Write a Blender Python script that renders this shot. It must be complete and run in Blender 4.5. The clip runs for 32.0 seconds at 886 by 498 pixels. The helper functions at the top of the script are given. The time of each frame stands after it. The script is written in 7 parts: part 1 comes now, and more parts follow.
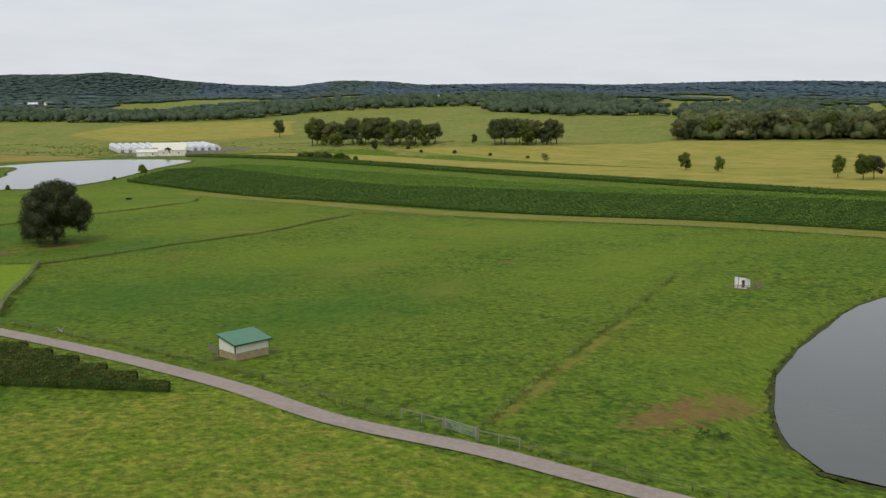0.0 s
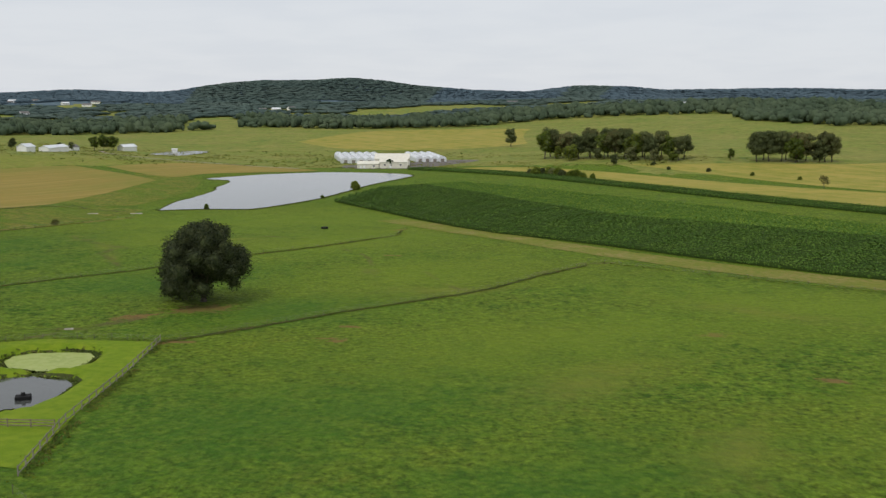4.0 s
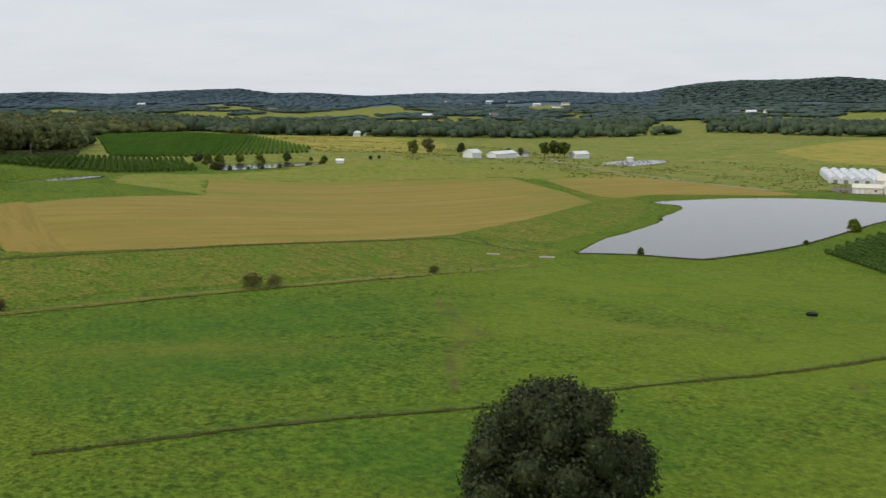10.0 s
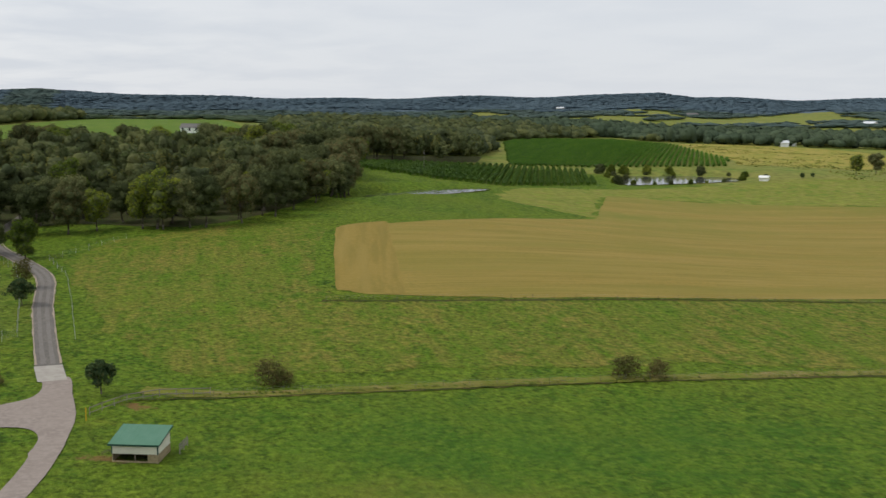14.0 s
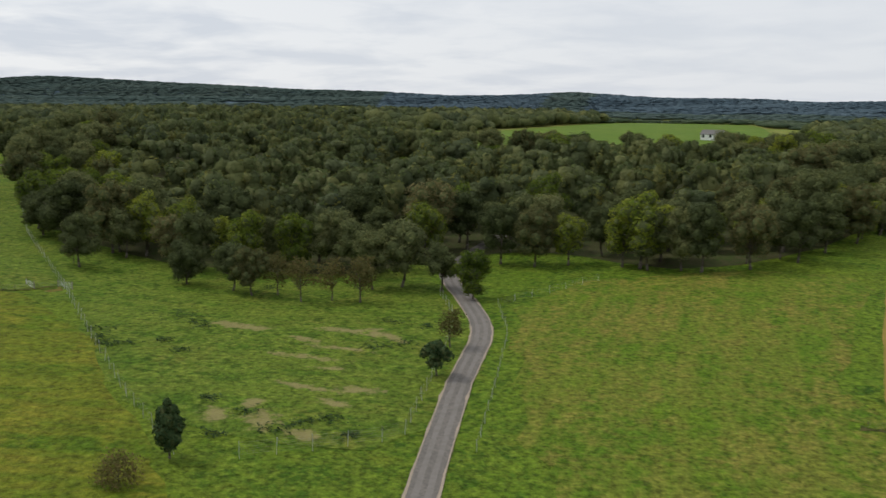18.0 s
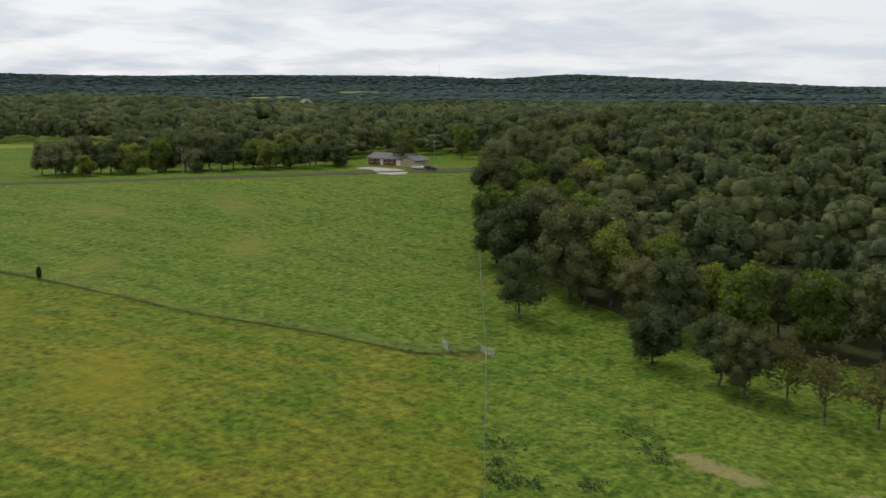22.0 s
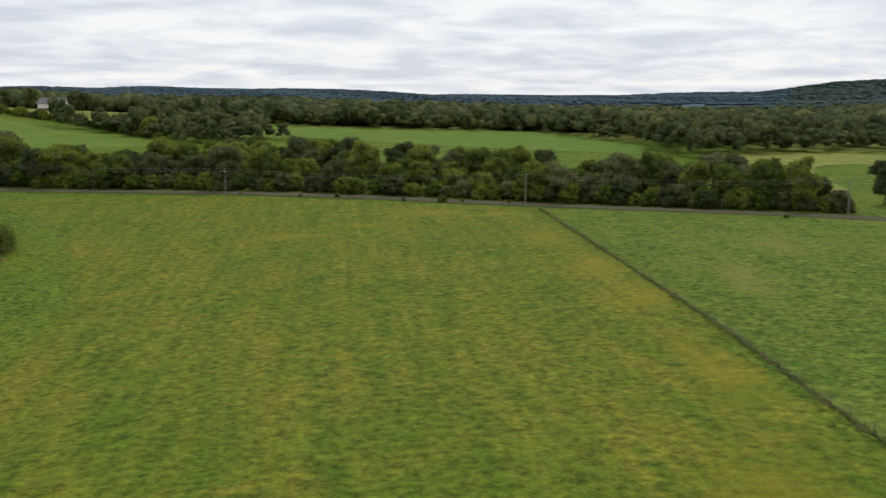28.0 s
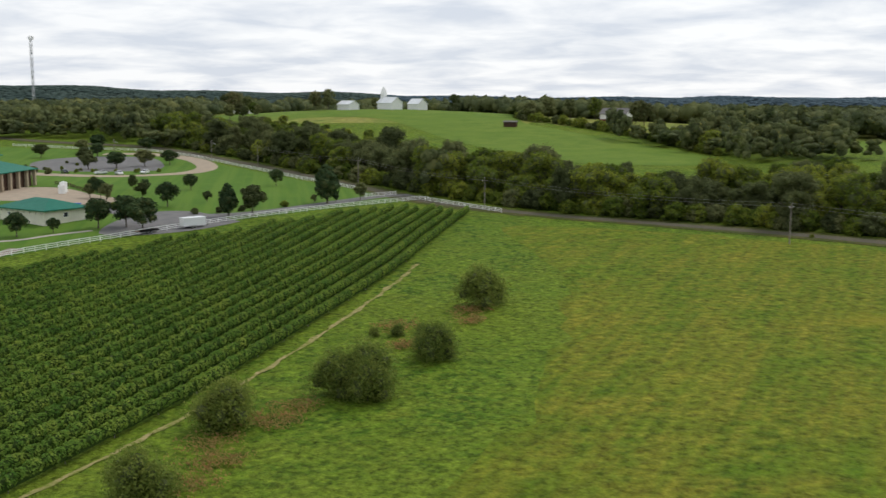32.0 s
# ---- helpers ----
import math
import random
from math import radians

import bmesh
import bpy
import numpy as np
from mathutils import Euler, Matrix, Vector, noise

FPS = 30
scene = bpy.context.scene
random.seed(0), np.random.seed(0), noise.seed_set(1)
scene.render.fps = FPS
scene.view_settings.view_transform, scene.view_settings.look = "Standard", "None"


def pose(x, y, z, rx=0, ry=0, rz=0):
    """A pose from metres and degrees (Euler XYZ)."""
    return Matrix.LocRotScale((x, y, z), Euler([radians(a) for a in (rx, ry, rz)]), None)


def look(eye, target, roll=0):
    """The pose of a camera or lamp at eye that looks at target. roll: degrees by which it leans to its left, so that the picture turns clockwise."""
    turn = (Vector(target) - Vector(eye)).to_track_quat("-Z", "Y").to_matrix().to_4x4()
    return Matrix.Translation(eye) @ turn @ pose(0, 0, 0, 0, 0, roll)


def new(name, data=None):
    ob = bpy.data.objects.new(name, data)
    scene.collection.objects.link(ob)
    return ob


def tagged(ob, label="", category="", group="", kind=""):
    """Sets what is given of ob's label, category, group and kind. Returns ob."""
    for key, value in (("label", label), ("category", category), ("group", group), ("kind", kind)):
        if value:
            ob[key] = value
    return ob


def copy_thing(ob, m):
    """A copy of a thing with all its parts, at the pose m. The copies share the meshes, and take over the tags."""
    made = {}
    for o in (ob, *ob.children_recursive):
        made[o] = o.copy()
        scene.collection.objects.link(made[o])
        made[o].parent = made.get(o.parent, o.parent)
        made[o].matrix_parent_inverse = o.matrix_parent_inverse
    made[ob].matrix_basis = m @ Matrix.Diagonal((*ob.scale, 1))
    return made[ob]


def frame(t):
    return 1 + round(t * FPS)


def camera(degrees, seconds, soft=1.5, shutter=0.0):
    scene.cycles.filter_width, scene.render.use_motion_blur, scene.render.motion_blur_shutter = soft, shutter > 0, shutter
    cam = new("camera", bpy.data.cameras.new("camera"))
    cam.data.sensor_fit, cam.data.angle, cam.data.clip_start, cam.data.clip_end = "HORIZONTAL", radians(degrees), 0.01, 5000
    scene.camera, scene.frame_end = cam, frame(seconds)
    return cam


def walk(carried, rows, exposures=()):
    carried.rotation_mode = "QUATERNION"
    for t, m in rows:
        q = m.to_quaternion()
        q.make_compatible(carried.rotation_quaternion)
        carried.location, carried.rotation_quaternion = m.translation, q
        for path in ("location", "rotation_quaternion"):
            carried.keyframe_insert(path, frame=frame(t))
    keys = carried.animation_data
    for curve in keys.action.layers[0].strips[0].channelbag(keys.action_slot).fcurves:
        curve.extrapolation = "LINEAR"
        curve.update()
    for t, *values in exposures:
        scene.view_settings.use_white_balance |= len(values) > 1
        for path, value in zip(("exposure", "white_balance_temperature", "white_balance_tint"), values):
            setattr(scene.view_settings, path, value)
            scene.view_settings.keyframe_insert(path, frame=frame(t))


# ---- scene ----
from mathutils import geometry
SECONDS = 32.0
cam = camera(47.65, SECONDS, soft=1.4, shutter=0.3)
# the flight: seconds, x, y, z, heading to the left of north, pitch, lean
FLIGHT = [
    (0, 0.14, 0.06, 45.96, -0.12, -8.93, -0.09), (0.5, 0.05, 10.21, 46.24, 1.92, -8.95, -0.04), (1, -0.30, 20.36, 46.51, 4.38, -8.94, -0.02),
    (1.5, -0.86, 30.49, 46.76, 5.93, -8.89, -0.01), (2, -1.89, 40.57, 47.10, 7.34, -8.82, -0.02), (2.5, -2.98, 50.55, 47.45, 8.25, -8.85, -0.05),
    (3, -4.29, 60.46, 47.73, 10.09, -8.81, -0.00), (3.5, -6.02, 70.42, 47.95, 11.67, -8.72, -0.02), (5.5, -15.02, 110.84, 49.32, 17.72, -8.77, -0.11),
    (6, -18.01, 120.77, 49.56, 19.15, -8.81, -0.19), (6.5, -21.37, 130.60, 49.70, 21.35, -8.75, -0.18), (7, -24.94, 140.33, 49.74, 23.65, -8.73, -0.15),
    (7.5, -28.80, 149.93, 49.73, 26.82, -8.67, -0.17), (8, -33.04, 159.26, 49.65, 29.53, -8.63, -0.16), (8.5, -37.68, 168.16, 49.55, 31.91, -8.51, -0.09),
    (9, -42.57, 176.76, 49.58, 34.42, -8.49, -0.02), (9.5, -47.81, 185.08, 49.68, 36.79, -8.55, -0.03), (10, -53.39, 193.16, 49.81, 39.53, -8.62, -0.07),
    (10.5, -59.27, 200.92, 49.89, 42.13, -8.66, -0.01), (11, -65.49, 208.37, 49.97, 44.42, -8.68, -0.01), (11.5, -72.04, 215.44, 50.05, 46.69, -8.66, -0.03),
    (12, -78.81, 222.13, 50.09, 49.09, -8.54, 0.01), (12.5, -85.73, 228.41, 50.16, 51.82, -8.48, 0.03), (13, -92.77, 234.43, 50.27, 56.08, -8.48, 0.09),
    (13.5, -100.20, 240.03, 50.37, 59.41, -8.45, 0.17), (14, -107.95, 245.24, 50.41, 62.98, -8.42, 0.22), (14.5, -116.03, 249.80, 50.48, 66.58, -8.41, 0.31),
    (16.5, -149.30, 262.95, 50.43, 80.75, -8.40, 0.26), (17, -158.08, 265.10, 50.81, 84.59, -8.43, 0.42), (17.5, -166.54, 266.40, 50.79, 88.37, -8.40, 0.41),
    (18, -175.28, 267.33, 50.79, 92.45, -8.37, 0.32), (18.5, -184.17, 267.68, 50.82, 96.81, -8.36, 0.20), (19, -193.04, 267.22, 50.91, 100.64, -8.38, 0.30),
    (19.5, -201.84, 266.12, 51.02, 104.46, -8.41, 0.36), (20, -210.64, 264.39, 51.13, 107.83, -8.54, 0.38), (20.5, -219.42, 262.08, 51.15, 111.20, -8.61, 0.41),
    (21, -228.07, 259.38, 51.19, 114.60, -8.65, 0.40), (21.5, -236.43, 256.10, 51.23, 118.01, -8.66, 0.39), (22, -244.43, 252.32, 51.24, 121.39, -8.68, 0.38),
    (22.5, -252.00, 248.14, 51.18, 124.83, -8.67, 0.46), (23, -259.17, 243.57, 51.23, 128.44, -8.69, 0.44), (23.5, -265.98, 238.50, 51.28, 132.65, -8.72, 0.44),
    (24, -272.46, 232.97, 51.24, 137.45, -8.70, 0.57), (24.5, -278.58, 226.89, 51.15, 141.79, -8.73, 0.60), (25, -284.28, 220.23, 51.07, 146.11, -8.77, 0.64),
    (25.5, -289.33, 212.91, 51.02, 150.21, -8.85, 0.99), (27.5, -306.46, 181.48, 49.98, 168.35, -8.75, 0.55), (28, -309.35, 173.42, 49.92, 173.63, -8.72, 0.36),
    (28.5, -311.12, 165.03, 49.95, 177.88, -8.70, 0.33), (29, -312.05, 156.29, 50.00, 182.34, -8.66, 0.26), (29.5, -312.19, 147.24, 49.96, 187.21, -8.58, 0.26),
    (30, -311.64, 138.16, 49.93, 191.35, -8.53, 0.24), (30.5, -310.49, 129.39, 49.89, 194.96, -8.49, 0.18), (31, -308.68, 120.88, 49.91, 197.85, -8.43, 0.22),
    (31.5, -306.28, 112.53, 49.97, 201.19, -8.37, 0.20), (32, -303.49, 104.15, 49.91, 205.47, -8.32, 0.17)]
walk(cam, [(t, pose(x, y, z, 90 + pitch, 0, yaw) @ pose(0, 0, 0, 0, 0, lean)) for t, x, y, z, yaw, pitch, lean in FLIGHT],
     exposures=[(0.0, 0.0), (14.0, 0.03), (22.0, 0.06), (28.0, 0.1), (32.0, 0.2)])

# ---- light: an overcast day, bright cloud layer, weak wide sun ----
SUN_ELEVATION, SUN_TURN = 52.0, 200.0
world = bpy.data.worlds.new("overcast_sky")
scene.world = world
world.use_nodes = True
wn, wl = world.node_tree.nodes, world.node_tree.links
wn.clear()


def wnode(kind, **values):
    n = wn.new(kind)
    for key, v in values.items():
        n.inputs[key].default_value = v
    return n


w_out, w_bg = wn.new("ShaderNodeOutputWorld"), wn.new("ShaderNodeBackground")
w_sky = wn.new("ShaderNodeTexSky")
w_sky.sky_type, w_sky.sun_disc = "NISHITA", False
w_sky.sun_elevation, w_sky.sun_rotation = radians(SUN_ELEVATION), radians(SUN_TURN)
w_gain = wn.new("ShaderNodeVectorMath")
w_gain.operation = "SCALE"
w_gain.inputs["Scale"].default_value = 0.10
w_coord = wn.new("ShaderNodeTexCoord")
w_sep = wn.new("ShaderNodeSeparateXYZ")
w_up = wn.new("ShaderNodeMath")
w_up.operation, w_up.inputs[1].default_value = "ADD", 0.13
w_div = wn.new("ShaderNodeVectorMath")
w_div.operation = "DIVIDE"
w_comb = wn.new("ShaderNodeCombineXYZ")
wl.new(w_coord.outputs["Generated"], w_sep.inputs[0])
wl.new(w_sep.outputs["Z"], w_up.inputs[0])
for axis in "XYZ":
    wl.new(w_up.outputs[0], w_comb.inputs[axis])
wl.new(w_coord.outputs["Generated"], w_div.inputs[0])
wl.new(w_comb.outputs[0], w_div.inputs[1])
w_noise = wnode("ShaderNodeTexNoise", Scale=1.9, Detail=7.0, Roughness=0.52, Distortion=0.25)
wl.new(w_div.outputs[0], w_noise.inputs["Vector"])
w_thick = wn.new("ShaderNodeMapRange")
for key, v in (("From Min", 0.45), ("From Max", -0.75), ("To Min", 0.12), ("To Max", 0.95)):
    w_thick.inputs[key].default_value = v
wl.new(w_sep.outputs["Y"], w_thick.inputs["Value"])
w_clouds = wn.new("ShaderNodeValToRGB")
w_clouds.color_ramp.elements[0].position, w_clouds.color_ramp.elements[0].color = 0.36, (0.60, 0.645, 0.725, 1)
w_clouds.color_ramp.elements[1].position, w_clouds.color_ramp.elements[1].color = 0.60, (0.88, 0.89, 0.905, 1)
wl.new(w_noise.outputs["Fac"], w_clouds.inputs["Fac"])
w_veil = wn.new("ShaderNodeMix")
w_veil.data_type = "RGBA"
w_veil.inputs["A"].default_value = (0.70, 0.73, 0.775, 1)
wl.new(w_thick.outputs[0], w_veil.inputs["Factor"])
wl.new(w_clouds.outputs["Color"], w_veil.inputs["B"])
w_mix = wn.new("ShaderNodeMix")
w_mix.data_type = "RGBA"
w_mix.inputs["Factor"].default_value = 0.93
wl.new(w_sky.outputs["Color"], w_gain.inputs[0])
wl.new(w_gain.outputs[0], w_mix.inputs["A"])
wl.new(w_veil.outputs["Result"], w_mix.inputs["B"])
wl.new(w_mix.outputs["Result"], w_bg.inputs["Color"])
w_bg.inputs["Strength"].default_value = 1.0
wl.new(w_bg.outputs[0], w_out.inputs["Surface"])
sun = new("sun", bpy.data.lights.new("sun", "SUN"))
sun.data.energy, sun.data.angle, sun.data.color = 1.3, radians(12), (1.0, 0.96, 0.9)
a, e = radians(SUN_TURN), radians(SUN_ELEVATION)
sun.matrix_world = look((0, 0, 300), Vector((0, 0, 300)) - Vector((math.sin(a) * math.cos(e), math.cos(a) * math.cos(e), math.sin(e))))


# ---- materials ----
def material(name, colors, scales, rough=0.85, bump=0.0, bump_scale=1.0, metal=0.0, island=0.0, spread=0.0, stretch=None, detail=4.0, specular=0.06, thin=0.0, streaks=(), crisp=0.0, grain=None):
    """Colours blended by noise of the given sizes in metres: colours[0] the base, each further one laid over by its own noise."""
    m = bpy.data.materials.new(name)
    m.use_nodes = True
    n, l = m.node_tree.nodes, m.node_tree.links
    b = n["Principled BSDF"]
    b.inputs["Roughness"].default_value, b.inputs["Metallic"].default_value = rough, metal
    b.inputs["Specular IOR Level"].default_value = specular
    geo = n.new("ShaderNodeNewGeometry")
    where = geo.outputs["Position"]
    if stretch:
        mp = n.new("ShaderNodeMapping")
        mp.vector_type = "TEXTURE"
        mp.inputs["Rotation"].default_value = (0, 0, radians(stretch[0]))
        mp.inputs["Scale"].default_value = (1 / stretch[1], 1, 1)
        l.new(where, mp.inputs["Vector"])
        where = mp.outputs[0]
    rgb = n.new("ShaderNodeRGB")
    rgb.outputs[0].default_value = (*colors[0], 1)
    last = rgb.outputs[0]
    for k, (col, size) in enumerate(zip(colors[1:], scales)):
        t = n.new("ShaderNodeTexNoise")
        t.inputs["Scale"].default_value, t.inputs["Detail"].default_value = 1.0 / size, detail
        t.inputs["Roughness"].default_value = 0.6
        off = n.new("ShaderNodeVectorMath")
        off.inputs[1].default_value = (37.7 * k, 11.3 * k, 5.1 * k)
        l.new(where, off.inputs[0])
        l.new(off.outputs[0], t.inputs["Vector"])
        r = n.new("ShaderNodeMapRange")
        r.inputs["From Min"].default_value, r.inputs["From Max"].default_value = 0.42 + crisp, 0.64 - crisp
        l.new(t.outputs["Fac"], r.inputs["Value"])
        mix = n.new("ShaderNodeMix")
        mix.data_type = "RGBA"
        l.new(r.outputs[0], mix.inputs["Factor"])
        l.new(last, mix.inputs["A"])
        mix.inputs["B"].default_value = (*col, 1)
        last = mix.outputs["Result"]
    for k, (turn, factor, size, col, amount) in enumerate(streaks):
        mp = n.new("ShaderNodeMapping")
        mp.vector_type = "TEXTURE"
        mp.inputs["Location"].default_value = (13.0 * k, 7.0 * k, 0)
        mp.inputs["Rotation"].default_value = (0, 0, radians(turn))
        mp.inputs["Scale"].default_value = (size / factor, size, size)
        l.new(geo.outputs["Position"], mp.inputs["Vector"])
        t = n.new("ShaderNodeTexNoise")
        t.inputs["Scale"].default_value, t.inputs["Detail"].default_value = 1.0, 3.0
        l.new(mp.outputs[0], t.inputs["Vector"])
        r = n.new("ShaderNodeMapRange")
        r.inputs["From Min"].default_value, r.inputs["From Max"].default_value, r.inputs["To Max"].default_value = 0.44, 0.62, amount
        l.new(t.outputs["Fac"], r.inputs["Value"])
        mix = n.new("ShaderNodeMix")
        mix.data_type = "RGBA"
        l.new(r.outputs[0], mix.inputs["Factor"])
        l.new(last, mix.inputs["A"])
        mix.inputs["B"].default_value = (*col, 1)
        last = mix.outputs["Result"]
    if grain:
        t = n.new("ShaderNodeTexNoise")
        t.inputs["Scale"].default_value, t.inputs["Detail"].default_value, t.inputs["Roughness"].default_value = 1.0 / grain[0], 5.0, 0.75
        l.new(geo.outputs["Position"], t.inputs["Vector"])
        r = n.new("ShaderNodeMapRange")
        for key, v in (("From Min", 0.32), ("From Max", 0.68), ("To Min", 1 - grain[1]), ("To Max", 1 + grain[1])):
            r.inputs[key].default_value = v
        l.new(t.outputs["Fac"], r.inputs["Value"])
        hsv = n.new("ShaderNodeHueSaturation")
        l.new(r.outputs[0], hsv.inputs["Value"])
        l.new(last, hsv.inputs["Color"])
        last = hsv.outputs["Color"]
    if island or spread:
        hsv = n.new("ShaderNodeHueSaturation")
        total = n.new("ShaderNodeMath")
        total.operation = "ADD"
        for src, amount, slot in ((geo.outputs["Random Per Island"], island, 0), (None, spread, 1)):
            if src is None:
                src = n.new("ShaderNodeObjectInfo").outputs["Random"]
            r = n.new("ShaderNodeMapRange")
            r.inputs["To Min"].default_value, r.inputs["To Max"].default_value = -amount, amount
            l.new(src, r.inputs["Value"])
            l.new(r.outputs[0], total.inputs[slot])
        one = n.new("ShaderNodeMath")
        one.operation, one.inputs[1].default_value = "ADD", 1.0
        l.new(total.outputs[0], one.inputs[0])
        l.new(one.outputs[0], hsv.inputs["Value"])
        hue = n.new("ShaderNodeMath")
        hue.operation, hue.inputs[1].default_value, hue.inputs[2].default_value = "MULTIPLY_ADD", -0.05, 0.5
        l.new(total.outputs[0], hue.inputs[0])
        l.new(hue.outputs[0], hsv.inputs["Hue"])
        l.new(last, hsv.inputs["Color"])
        last = hsv.outputs["Color"]
    l.new(last, b.inputs["Base Color"])
    if bump:
        t = n.new("ShaderNodeTexNoise")
        t.inputs["Scale"].default_value, t.inputs["Detail"].default_value, t.inputs["Roughness"].default_value = 1.0 / bump_scale, 5.0, 0.65
        l.new(where, t.inputs["Vector"])
        bp = n.new("ShaderNodeBump")
        bp.inputs["Strength"].default_value, bp.inputs["Distance"].default_value = 1.0, bump
        l.new(t.outputs["Fac"], bp.inputs["Height"])
        l.new(bp.outputs[0], b.inputs["Normal"])
    if thin:
        tr = n.new("ShaderNodeBsdfTranslucent")
        l.new(last, tr.inputs["Color"])
        mx = n.new("ShaderNodeMixShader")
        mx.inputs[0].default_value = thin
        l.new(b.outputs[0], mx.inputs[1])
        l.new(tr.outputs[0], mx.inputs[2])
        l.new(mx.outputs[0], n["Material Output"].inputs["Surface"])
    return m


def water_material(name, color, rough):
    m = material(name, [color, tuple(c * 1.15 for c in color)], [30], rough=rough, bump=0.02, bump_scale=1.2, specular=0.5)
    m.node_tree.nodes["Principled BSDF"].inputs["IOR"].default_value = 1.33
    return m


